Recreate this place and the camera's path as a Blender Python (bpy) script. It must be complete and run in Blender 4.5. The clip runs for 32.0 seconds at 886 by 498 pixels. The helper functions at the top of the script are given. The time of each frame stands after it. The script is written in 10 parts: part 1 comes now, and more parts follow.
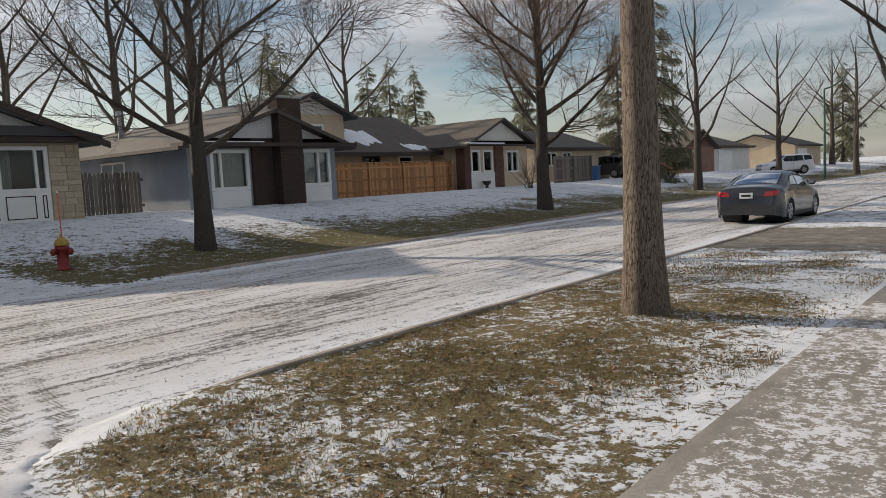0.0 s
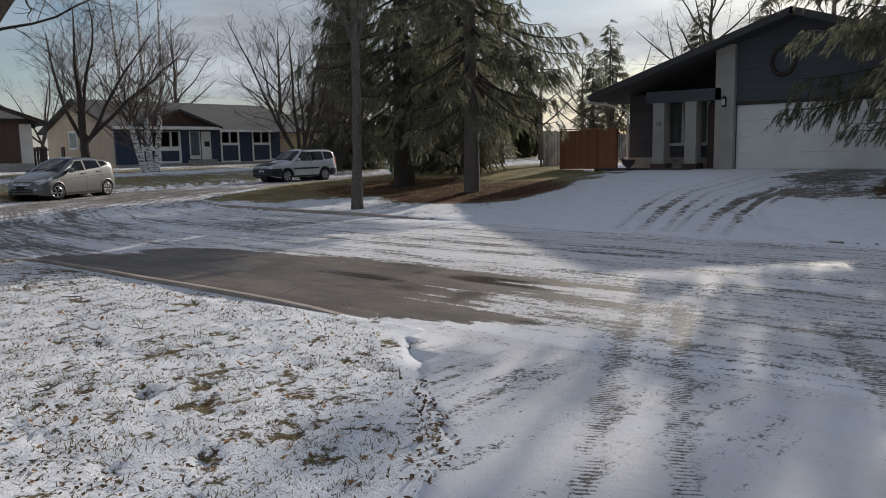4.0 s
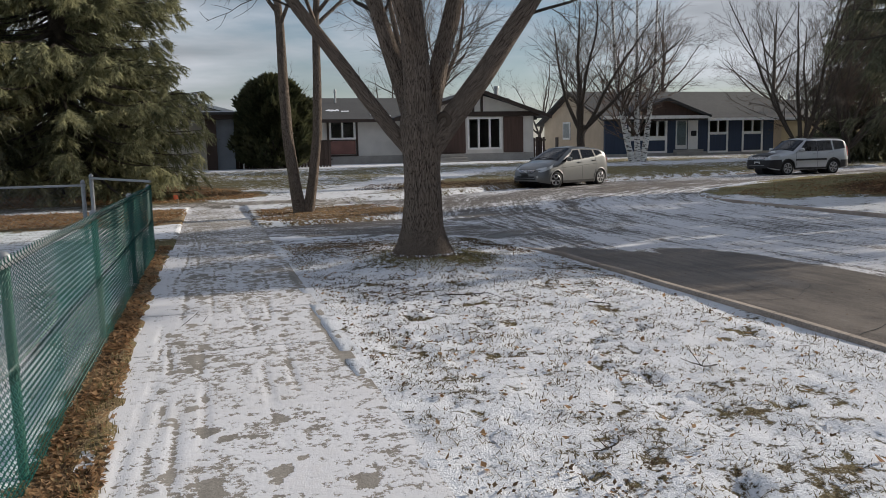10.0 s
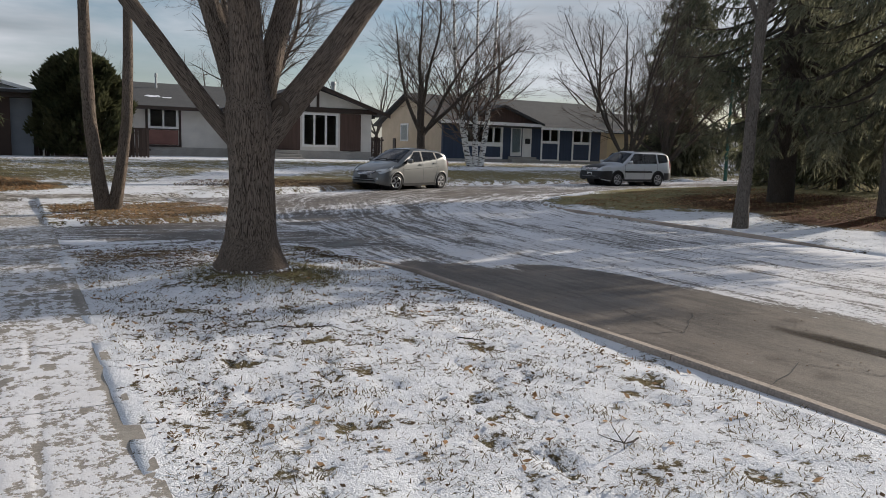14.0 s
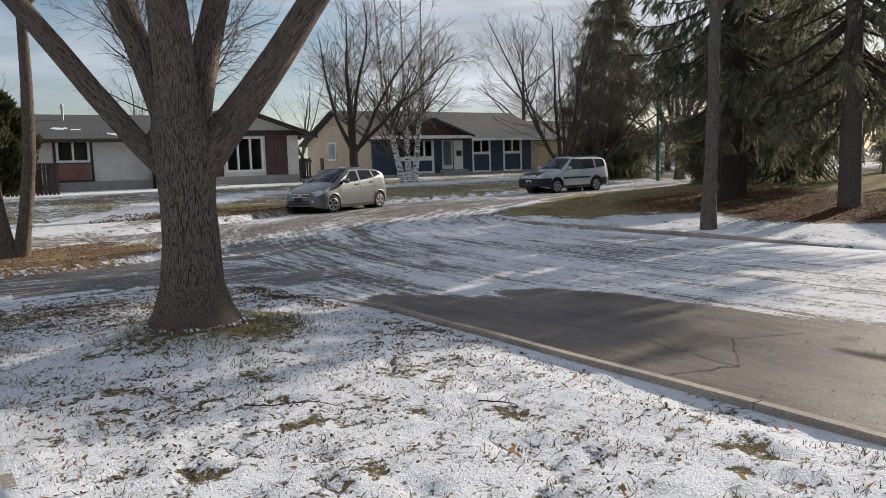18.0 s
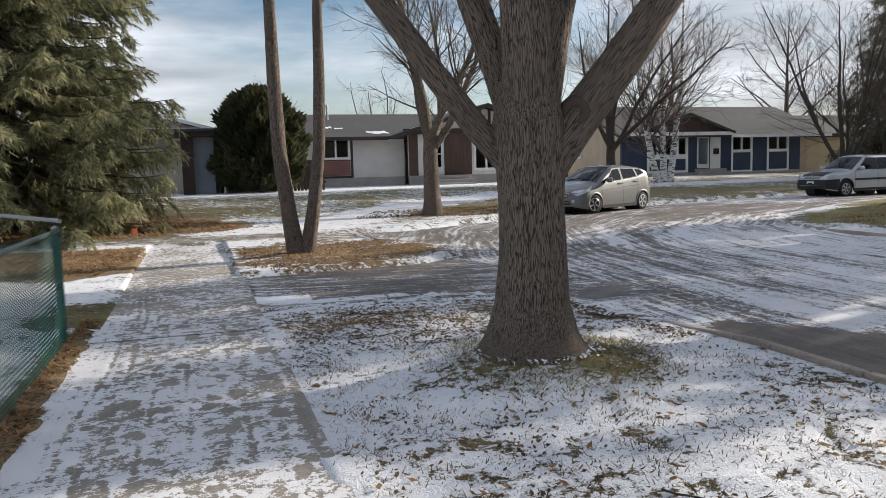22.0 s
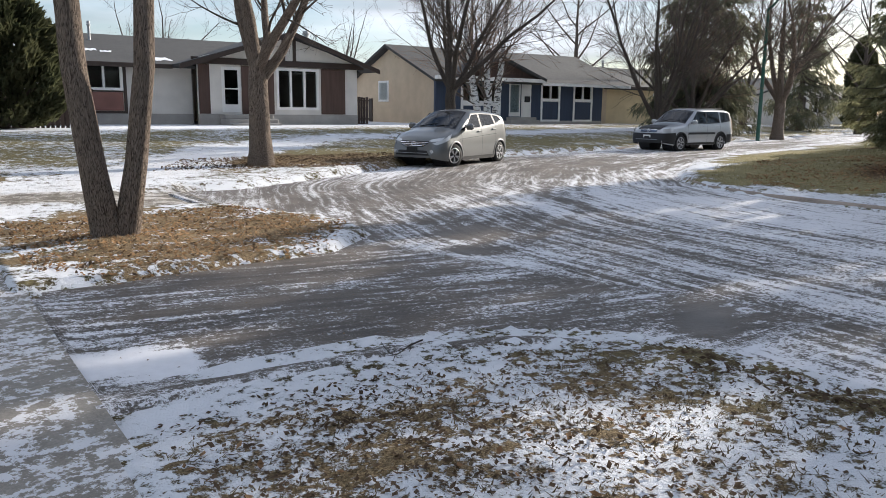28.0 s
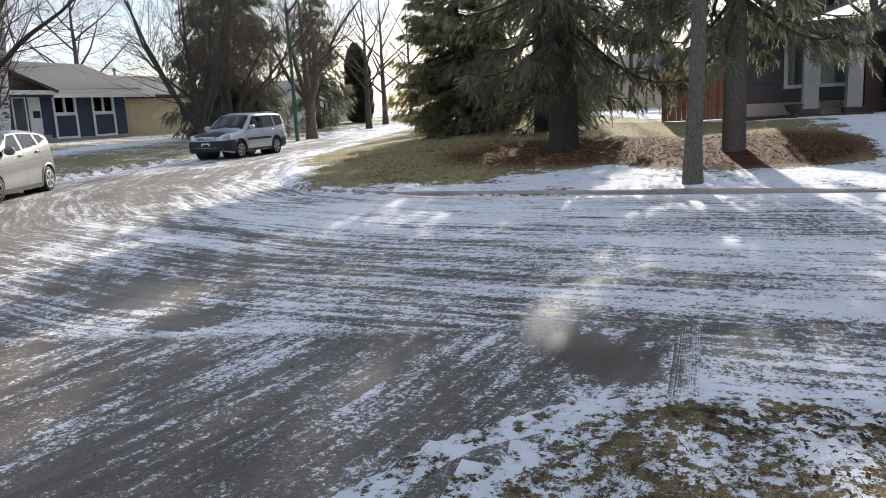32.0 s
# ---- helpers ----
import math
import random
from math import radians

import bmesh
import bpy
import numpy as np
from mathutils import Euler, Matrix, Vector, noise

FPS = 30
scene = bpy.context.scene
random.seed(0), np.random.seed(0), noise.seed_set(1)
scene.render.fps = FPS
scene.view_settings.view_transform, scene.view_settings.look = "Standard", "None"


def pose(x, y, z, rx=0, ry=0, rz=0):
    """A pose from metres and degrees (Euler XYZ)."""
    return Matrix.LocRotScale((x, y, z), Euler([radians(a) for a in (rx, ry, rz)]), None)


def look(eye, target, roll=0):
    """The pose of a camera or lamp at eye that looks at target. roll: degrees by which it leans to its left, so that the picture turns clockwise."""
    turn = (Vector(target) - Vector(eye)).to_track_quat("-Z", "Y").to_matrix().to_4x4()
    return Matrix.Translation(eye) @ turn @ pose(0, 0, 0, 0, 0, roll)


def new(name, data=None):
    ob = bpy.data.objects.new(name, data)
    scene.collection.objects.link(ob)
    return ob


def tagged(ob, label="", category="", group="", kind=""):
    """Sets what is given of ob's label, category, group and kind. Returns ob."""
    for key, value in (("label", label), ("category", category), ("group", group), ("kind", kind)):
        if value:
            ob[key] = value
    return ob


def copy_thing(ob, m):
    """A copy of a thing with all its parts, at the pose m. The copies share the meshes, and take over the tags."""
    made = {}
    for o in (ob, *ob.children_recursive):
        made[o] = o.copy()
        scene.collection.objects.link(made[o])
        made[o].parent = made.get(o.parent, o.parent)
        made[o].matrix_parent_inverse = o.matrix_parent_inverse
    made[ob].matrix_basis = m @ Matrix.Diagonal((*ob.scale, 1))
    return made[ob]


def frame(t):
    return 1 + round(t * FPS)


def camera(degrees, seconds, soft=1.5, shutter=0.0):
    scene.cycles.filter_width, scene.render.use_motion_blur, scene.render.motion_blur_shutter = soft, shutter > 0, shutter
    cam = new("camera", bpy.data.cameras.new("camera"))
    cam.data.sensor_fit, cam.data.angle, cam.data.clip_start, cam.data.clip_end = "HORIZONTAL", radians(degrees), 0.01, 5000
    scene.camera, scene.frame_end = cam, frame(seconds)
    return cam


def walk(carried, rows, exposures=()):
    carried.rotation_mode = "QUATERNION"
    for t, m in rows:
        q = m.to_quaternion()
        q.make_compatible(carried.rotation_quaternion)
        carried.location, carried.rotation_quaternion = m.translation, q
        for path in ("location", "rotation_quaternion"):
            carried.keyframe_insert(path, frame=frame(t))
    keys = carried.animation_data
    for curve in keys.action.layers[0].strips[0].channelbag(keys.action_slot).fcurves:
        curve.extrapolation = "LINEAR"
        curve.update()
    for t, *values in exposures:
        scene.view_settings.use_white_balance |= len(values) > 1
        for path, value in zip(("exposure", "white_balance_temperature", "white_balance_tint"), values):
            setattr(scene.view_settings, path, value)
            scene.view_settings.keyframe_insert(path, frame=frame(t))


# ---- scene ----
cam = camera(60.2, 32.0, 0.8)
METRES, EYE, TILT, LEAN, TURN = 16.0, 1.5, 0.0, 0.0, 39.1
ROWS = [
    (0.0, 0.0, 0.0, 0.0, -0.28, -5.25, 3.02),
    (0.5, -0.008, -0.0024, 0.0002, 6.46, -6.07, 0.86),
    (1.0, -0.0183, -0.0059, -0.0004, 14.57, -6.88, -0.34),
    (1.5, -0.0261, -0.012, -0.0, 23.58, -7.44, -1.4),
    (2.0, -0.0319, -0.0181, 0.0002, 36.9, -6.64, -2.17),
    (2.5, -0.0367, -0.0221, 0.0001, 50.34, -6.07, -1.46),
    (3.0, -0.043, -0.025, -0.0007, 64.11, -5.96, -0.3),
    (3.5, -0.0499, -0.0269, -0.0009, 76.4, -6.7, -0.1),
    (4.0, -0.0544, -0.0296, -0.0015, 89.84, -7.56, 1.11),
    (4.5, -0.0558, -0.0331, -0.0019, 104.04, -8.05, 2.82),
    (6.5, -0.0592, -0.056, -0.0019, 121.05, -8.96, 0.68),
    (7.0, -0.0616, -0.0651, -0.0018, 121.07, -8.64, -0.91),
    (7.5, -0.0722, -0.0702, -0.004, 124.86, -8.77, -0.33),
    (8.0, -0.0912, -0.0753, -0.0045, 124.98, -10.53, 1.99),
    (8.5, -0.1014, -0.0835, -0.0048, 123.12, -11.08, 2.58),
    (9.0, -0.1125, -0.0986, -0.0037, 121.19, -9.49, 0.26),
    (9.5, -0.1261, -0.1058, -0.0044, 120.74, -8.41, -0.6),
    (10.0, -0.1457, -0.1094, -0.0036, 124.0, -7.56, 1.19),
    (10.5, -0.1562, -0.1153, -0.005, 123.61, -7.63, 1.68),
    (11.0, -0.1669, -0.1295, -0.0039, 119.62, -7.4, -0.31),
    (11.5, -0.1764, -0.1371, -0.0052, 119.88, -8.5, -0.09),
    (12.0, -0.1933, -0.1386, -0.0049, 126.88, -9.1, 1.56),
    (12.5, -0.2021, -0.1382, -0.0053, 128.27, -9.74, 1.72),
    (13.0, -0.209, -0.1452, -0.0059, 121.73, -10.08, 0.34),
    (13.5, -0.2165, -0.1589, -0.0049, 114.42, -9.31, -1.36),
    (14.0, -0.2242, -0.1649, -0.0049, 111.71, -7.53, -1.64),
    (14.5, -0.2397, -0.1686, -0.0044, 111.0, -5.89, 0.02),
    (15.0, -0.2506, -0.1709, -0.0053, 109.8, -5.38, 1.32),
    (15.5, -0.2545, -0.18, -0.0054, 106.34, -5.66, -0.03),
    (17.5, -0.2849, -0.2161, -0.0042, 107.7, -6.31, 2.13),
    (18.0, -0.2918, -0.2247, -0.0054, 105.98, -6.41, 1.82),
    (18.5, -0.2963, -0.2398, -0.0039, 101.69, -5.88, 0.2),
    (19.0, -0.2982, -0.2494, -0.0041, 101.25, -4.86, -0.82),
    (19.5, -0.3063, -0.2559, -0.0049, 104.99, -4.99, 0.17),
    (20.0, -0.3191, -0.2622, -0.0048, 105.77, -5.12, 2.35),
    (20.5, -0.3236, -0.2715, -0.0057, 106.12, -5.74, 1.62),
    (21.0, -0.3254, -0.2907, -0.0042, 105.25, -5.69, -0.16),
    (21.5, -0.3281, -0.3071, -0.005, 113.01, -5.93, -0.33),
    (22.0, -0.3446, -0.3222, -0.0054, 122.87, -6.01, 1.5),
    (22.5, -0.357, -0.3391, -0.0071, 124.3, -6.41, 1.82),
    (23.0, -0.369, -0.3638, -0.0065, 122.49, -6.69, -0.14),
    (23.5, -0.3856, -0.3809, -0.0092, 121.18, -7.26, -0.11),
    (24.0, -0.4057, -0.3993, -0.0076, 121.39, -7.54, 1.31),
    (24.5, -0.4219, -0.4229, -0.0087, 115.95, -7.53, -1.18),
    (26.5, -0.484, -0.5013, -0.009, 112.55, -9.59, -1.56),
    (27.0, -0.5039, -0.5188, -0.0088, 111.64, -10.07, 1.17),
    (27.5, -0.5184, -0.5396, -0.0105, 110.75, -10.59, 0.7),
    (28.0, -0.5323, -0.5605, -0.0082, 105.82, -10.33, -0.65),
    (28.5, -0.5549, -0.577, -0.0093, 104.23, -10.54, 2.28),
    (29.0, -0.5713, -0.5931, -0.0099, 99.87, -11.08, 0.94),
    (29.5, -0.5842, -0.6126, -0.0079, 89.19, -10.77, -1.04),
    (30.0, -0.5999, -0.6266, -0.01, 86.74, -10.76, 0.29),
    (30.5, -0.6157, -0.6398, -0.0075, 83.94, -11.01, 1.59),
    (31.0, -0.6265, -0.6576, -0.0075, 73.56, -10.71, -0.99),
    (31.5, -0.6371, -0.6723, -0.0074, 71.09, -10.63, -0.6),
    (32.0, -0.6568, -0.68, -0.0079, 70.05, -10.55, 2.93),
]
walk(cam, [(t, pose(0, 0, EYE, TILT, LEAN, TURN) @ pose(METRES * x, METRES * y, METRES * z, 90 + pitch, roll, yaw)) for t, x, y, z, yaw, pitch, roll in ROWS],
     [(0.0, 0.1, 6500, 10), (1.0, -0.12, 6550, 10), (2.0, -0.22, 6300, 10), (3.0, -0.33, 5950, 10), (4.0, -0.15, 6050, 10), (7.0, 0.0, 6220, 10), (9.0, 0.0, 6150, 10), (13.0, 0.03, 6150, 10), (15.0, 0.17, 6200, 10), (18.0, 0.27, 6230, 10), (19.0, 0.12, 6250, 10), (20.0, 0.44, 6300, 10), (22.0, 0.55, 6220, 10), (23.0, 0.68, 6150, 10), (24.0, 0.72, 6100, 10), (29.0, 0.82, 6000, 10), (31.0, 0.95, 5970, 10), (32.0, 0.93, 5950, 10)])

# ---- daylight ----
SUN_ELEV, SUN_YAW = 18.0, 98.0          # degrees; the yaw turns from +y towards -x
sun_from = Vector((-math.sin(radians(SUN_YAW)) * math.cos(radians(SUN_ELEV)),
                   math.cos(radians(SUN_YAW)) * math.cos(radians(SUN_ELEV)), math.sin(radians(SUN_ELEV))))
sun_data = bpy.data.lights.new("sun", "SUN")
sun_data.energy, sun_data.angle, sun_data.color = 5.0, radians(0.7), (1.0, 0.88, 0.72)
sun = new("sun", sun_data)
sun.matrix_world = look(sun_from * 60, (0, 0, 0))

world = bpy.data.worlds.new("winter_sky")
scene.world = world
world.use_nodes = True
wn, wl = world.node_tree.nodes, world.node_tree.links
wn.clear()
sky = wn.new("ShaderNodeTexSky")
sky.sky_type, sky.sun_disc = "NISHITA", False
sky.sun_elevation, sky.sun_rotation = radians(SUN_ELEV), radians(-SUN_YAW)
sky.air_density, sky.dust_density, sky.ozone_density = 1.0, 0.6, 1.5
coord = wn.new("ShaderNodeTexCoord")
mapping = wn.new("ShaderNodeMapping")
mapping.inputs["Scale"].default_value = (1.6, 1.6, 6.5)
cloud = wn.new("ShaderNodeTexNoise")
cloud.inputs["Scale"].default_value, cloud.inputs["Detail"].default_value, cloud.inputs["Roughness"].default_value = 1.5, 7, 0.55
ramp = wn.new("ShaderNodeValToRGB")
ramp.color_ramp.elements[0].position, ramp.color_ramp.elements[1].position = 0.395, 0.63
white = wn.new("ShaderNodeMixRGB")
white.blend_type = "MIX"
lift = wn.new("ShaderNodeSeparateXYZ")
wl.new(coord.outputs["Generated"], lift.inputs["Vector"])
thick = wn.new("ShaderNodeMapRange")             # cloud is brighter overhead than at the horizon
thick.inputs["From Min"].default_value, thick.inputs["From Max"].default_value = 0.0, 0.8
thick.inputs["To Min"].default_value, thick.inputs["To Max"].default_value = 6.6, 10.0
wl.new(lift.outputs["Z"], thick.inputs["Value"])
tone = wn.new("ShaderNodeVectorMath")
tone.operation = "SCALE"
tone.inputs[0].default_value = (1.0, 1.0, 1.03)
bands = wn.new("ShaderNodeTexNoise")             # darker and paler sheets in the cloud
bands.inputs["Scale"].default_value, bands.inputs["Detail"].default_value = 1.9, 4
stretch = wn.new("ShaderNodeMapping")
stretch.inputs["Scale"].default_value, stretch.inputs["Location"].default_value = (1.5, 1.5, 11.0), (3.1, 0.4, 1.7)
wl.new(coord.outputs["Generated"], stretch.inputs["Vector"])
wl.new(stretch.outputs["Vector"], bands.inputs["Vector"])
sheet = wn.new("ShaderNodeMapRange")
sheet.inputs["From Min"].default_value, sheet.inputs["From Max"].default_value = 0.36, 0.64
sheet.inputs["To Min"].default_value, sheet.inputs["To Max"].default_value = 0.68, 1.2
wl.new(bands.outputs["Fac"], sheet.inputs["Value"])
depth = wn.new("ShaderNodeMath")
depth.operation = "MULTIPLY"
wl.new(thick.outputs["Result"], depth.inputs[0])
wl.new(sheet.outputs["Result"], depth.inputs[1])
wl.new(depth.outputs["Value"], tone.inputs["Scale"])
wl.new(tone.outputs["Vector"], white.inputs["Color2"])
damp = wn.new("ShaderNodeMath")
damp.operation = "MULTIPLY"
damp.inputs[1].default_value = 0.88
back = wn.new("ShaderNodeBackground")
back.inputs["Strength"].default_value = 0.079
out = wn.new("ShaderNodeOutputWorld")
wl.new(coord.outputs["Generated"], mapping.inputs["Vector"])
wl.new(mapping.outputs["Vector"], cloud.inputs["Vector"])
wl.new(cloud.outputs["Fac"], ramp.inputs["Fac"])
wl.new(ramp.outputs["Color"], damp.inputs[0])
haze = wn.new("ShaderNodeMapRange")              # thin haze pales the sky low down all round
haze.interpolation_type = "SMOOTHSTEP"
haze.inputs["From Min"].default_value, haze.inputs["From Max"].default_value = 0.0, 0.16
haze.inputs["To Min"].default_value, haze.inputs["To Max"].default_value = 0.5, 0.0
wl.new(lift.outputs["Z"], haze.inputs["Value"])
veil = wn.new("ShaderNodeMath")
veil.operation = "MAXIMUM"
wl.new(damp.outputs["Value"], veil.inputs[0])
wl.new(haze.outputs["Result"], veil.inputs[1])
wl.new(veil.outputs["Value"], white.inputs["Fac"])
wl.new(sky.outputs["Color"], white.inputs["Color1"])
wl.new(white.outputs["Color"], back.inputs["Color"])
wl.new(back.outputs["Background"], out.inputs["Surface"])

# ---- materials ----
def node_mat(name):
    m = bpy.data.materials.new(name)
    m.use_nodes = True
    nt = m.node_tree
    return m, nt.nodes, nt.links, nt.nodes["Principled BSDF"]


def noise_node(nodes, links, scale, detail=4, vector=None, rough=0.55):
    n = nodes.new("ShaderNodeTexNoise")
    n.inputs["Scale"].default_value, n.inputs["Detail"].default_value, n.inputs["Roughness"].default_value = scale, detail, rough
    if vector is not None:
        links.new(vector, n.inputs["Vector"])
    return n.outputs["Fac"]


def math_node(nodes, links, op, a, b=None, c=None):
    n = nodes.new("ShaderNodeMath")
    n.operation = op
    for i, v in enumerate((a, b, c)):
        if v is None:
            continue
        if isinstance(v, (int, float)):
            n.inputs[i].default_value = v
        else:
            links.new(v, n.inputs[i])
    return n.outputs[0]


def step_node(nodes, links, v, lo, hi):
    n = nodes.new("ShaderNodeMapRange")
    n.interpolation_type = "SMOOTHSTEP"
    links.new(v, n.inputs["Value"])
    for key, x in (("From Min", lo), ("From Max", hi)):
        if isinstance(x, (int, float)):
            n.inputs[key].default_value = x
        else:
            links.new(x, n.inputs[key])
    return n.outputs["Result"]


def mix_node(nodes, links, f, a, b):
    n = nodes.new("ShaderNodeMixRGB")
    for key, v in (("Fac", f), ("Color1", a), ("Color2", b)):
        if isinstance(v, (int, float)):
            n.inputs[key].default_value = v
        elif isinstance(v, tuple):
            n.inputs[key].default_value = (*v, 1)
        else:
            links.new(v, n.inputs[key])
    return n.outputs["Color"]


def bump_node(nodes, links, height, strength, distance, bsdf):
    b = nodes.new("ShaderNodeBump")
    b.inputs["Strength"].default_value, b.inputs["Distance"].default_value = strength, distance
    links.new(height, b.inputs["Height"])
    links.new(b.outputs["Normal"], bsdf.inputs["Normal"])


def mat(name, col, rough=0.7, metal=0.0, var=0.18, coarse=1.3, fine=28.0, bump=0.25, dist=0.01, stretch=(1, 1, 1), per_object=0.0, spec=0.4, coat=0.0):
    """A plain surface with stains, grain and relief at two scales."""
    m, nodes, links, bsdf = node_mat(name)
    tc = nodes.new("ShaderNodeTexCoord")
    mp = nodes.new("ShaderNodeMapping")
    mp.inputs["Scale"].default_value = stretch
    links.new(tc.outputs["Object"], mp.inputs["Vector"])
    a = noise_node(nodes, links, coarse, 4, mp.outputs["Vector"])
    b = noise_node(nodes, links, fine, 3, mp.outputs["Vector"])
    s = math_node(nodes, links, "MULTIPLY_ADD", a, 0.6, math_node(nodes, links, "MULTIPLY", b, 0.4))
    if per_object:
        info = nodes.new("ShaderNodeObjectInfo")
        r = math_node(nodes, links, "SUBTRACT", info.outputs["Random"], 0.5)
        s = math_node(nodes, links, "MULTIPLY_ADD", r, per_object, s)
    f = step_node(nodes, links, s, 0.3, 0.7)
    lo = tuple(c * (1 - var) for c in col)
    hi = tuple(min(1, c * (1 + var)) for c in col)
    links.new(mix_node(nodes, links, f, lo, hi), bsdf.inputs["Base Color"])
    bsdf.inputs["Metallic"].default_value = metal
    bsdf.inputs["Specular IOR Level"].default_value = spec
    bsdf.inputs["Coat Weight"].default_value = coat
    bsdf.inputs["Coat Roughness"].default_value = 0.06
    rr = nodes.new("ShaderNodeMapRange")
    links.new(b, rr.inputs["Value"])
    rr.inputs["To Min"].default_value, rr.inputs["To Max"].default_value = max(0.02, rough - 0.08), min(1, rough + 0.08)
    links.new(rr.outputs["Result"], bsdf.inputs["Roughness"])
    if bump:
        bump_node(nodes, links, b, bump, dist, bsdf)
    return m


def glass_mat(name, tint=(0.75, 0.8, 0.82), shine=0.7):
    m, nodes, links, bsdf = node_mat(name)
    clear = nodes.new("ShaderNodeBsdfTransparent")
    clear.inputs["Color"].default_value = (*tint, 1)
    gloss = nodes.new("ShaderNodeBsdfGlossy")
    gloss.inputs["Roughness"].default_value = 0.03
    gloss.inputs["Color"].default_value = (shine, shine, shine * 1.03, 1)
    fres = nodes.new("ShaderNodeFresnel")
    fres.inputs["IOR"].default_value = 1.45
    mix = nodes.new("ShaderNodeMixShader")
    links.new(fres.outputs["Fac"], mix.inputs["Fac"])
    links.new(clear.outputs["BSDF"], mix.inputs[1])
    links.new(gloss.outputs["BSDF"], mix.inputs[2])
    links.new(mix.outputs["Shader"], nodes["Material Output"].inputs["Surface"])
    nodes.remove(bsdf)
    return m


def attr(nodes, name):
    a = nodes.new("ShaderNodeAttribute")
    a.attribute_name = name
    return a.outputs["Fac"]


def ground_mat():
    """Dry grass, litter and mulch under a broken sheet of thin snow."""
    m, nodes, links, bsdf = node_mat("snowy_lawn")
    pos = nodes.new("ShaderNodeNewGeometry").outputs["Position"]
    n0 = noise_node(nodes, links, 0.55, 3, pos)
    n1 = noise_node(nodes, links, 3.4, 5, pos, 0.62)
    n2 = noise_node(nodes, links, 20.0, 5, pos, 0.65)
    n3 = noise_node(nodes, links, 85.0, 3, pos, 0.6)
    n15 = noise_node(nodes, links, 8.5, 4, pos, 0.6)
    s = math_node(nodes, links, "MULTIPLY_ADD", n0, 0.12, math_node(nodes, links, "MULTIPLY", n1, 0.24))
    s = math_node(nodes, links, "MULTIPLY_ADD", n15, 0.26, s)
    s = math_node(nodes, links, "MULTIPLY_ADD", n2, 0.26, s)
    s = math_node(nodes, links, "MULTIPLY_ADD", n3, 0.12, s)
    thr = math_node(nodes, links, "MULTIPLY_ADD", attr(nodes, "snow"), -0.26, 0.63)
    snow = step_node(nodes, links, s, math_node(nodes, links, "SUBTRACT", thr, 0.016), math_node(nodes, links, "ADD", thr, 0.02))
    # grass
    g1 = mix_node(nodes, links, step_node(nodes, links, n2, 0.35, 0.65), (0.055, 0.042, 0.026), (0.2, 0.17, 0.085))
    g2 = mix_node(nodes, links, step_node(nodes, links, n1, 0.4, 0.62), g1, (0.135, 0.12, 0.058))
    g3 = mix_node(nodes, links, step_node(nodes, links, n3, 0.5, 0.75), g2, (0.27, 0.23, 0.13))
    green = mix_node(nodes, links, step_node(nodes, links, n3, 0.35, 0.7), (0.19, 0.165, 0.09), (0.4, 0.345, 0.195))
    green = mix_node(nodes, links, step_node(nodes, links, n1, 0.42, 0.66), green, (0.2, 0.17, 0.075))
    green = mix_node(nodes, links, step_node(nodes, links, n2, 0.54, 0.7), green, (0.46, 0.36, 0.15))
    g3 = mix_node(nodes, links, attr(nodes, "green"), g3, green)
    leaf = mix_node(nodes, links, step_node(nodes, links, n3, 0.35, 0.62), (0.11, 0.076, 0.045), (0.34, 0.25, 0.145))
    g4 = mix_node(nodes, links, attr(nodes, "leaf"), g3, leaf)
    mulch = mix_node(nodes, links, step_node(nodes, links, n2, 0.35, 0.65), (0.055, 0.024, 0.015), (0.16, 0.068, 0.04))
    g5 = mix_node(nodes, links, attr(nodes, "mulch"), g4, mulch)
    hard = mix_node(nodes, links, step_node(nodes, links, math_node(nodes, links, "MULTIPLY_ADD", n1, 0.5, math_node(nodes, links, "MULTIPLY", n3, 0.5)), 0.4, 0.62), (0.16, 0.145, 0.125), (0.31, 0.28, 0.245))
    g5 = mix_node(nodes, links, attr(nodes, "paved"), g5, hard)
    white_ = mix_node(nodes, links, n1, (0.66, 0.67, 0.7), (0.86, 0.87, 0.9))
    dirt = step_node(nodes, links, math_node(nodes, links, "MULTIPLY", attr(nodes, "dirt"), n2), 0.12, 0.55)
    white_ = mix_node(nodes, links, dirt, white_, (0.42, 0.37, 0.31))
    links.new(mix_node(nodes, links, snow, g5, white_), bsdf.inputs["Base Color"])
    bsdf.inputs["Roughness"].default_value = 0.9
    bsdf.inputs["Specular IOR Level"].default_value = 0.08
    h = math_node(nodes, links, "MULTIPLY_ADD", snow, 0.35, math_node(nodes, links, "MULTIPLY_ADD", n2, 0.5, math_node(nodes, links, "MULTIPLY", n3, 0.35)))
    bump_node(nodes, links, h, 0.75, 0.035, bsdf)
    return m


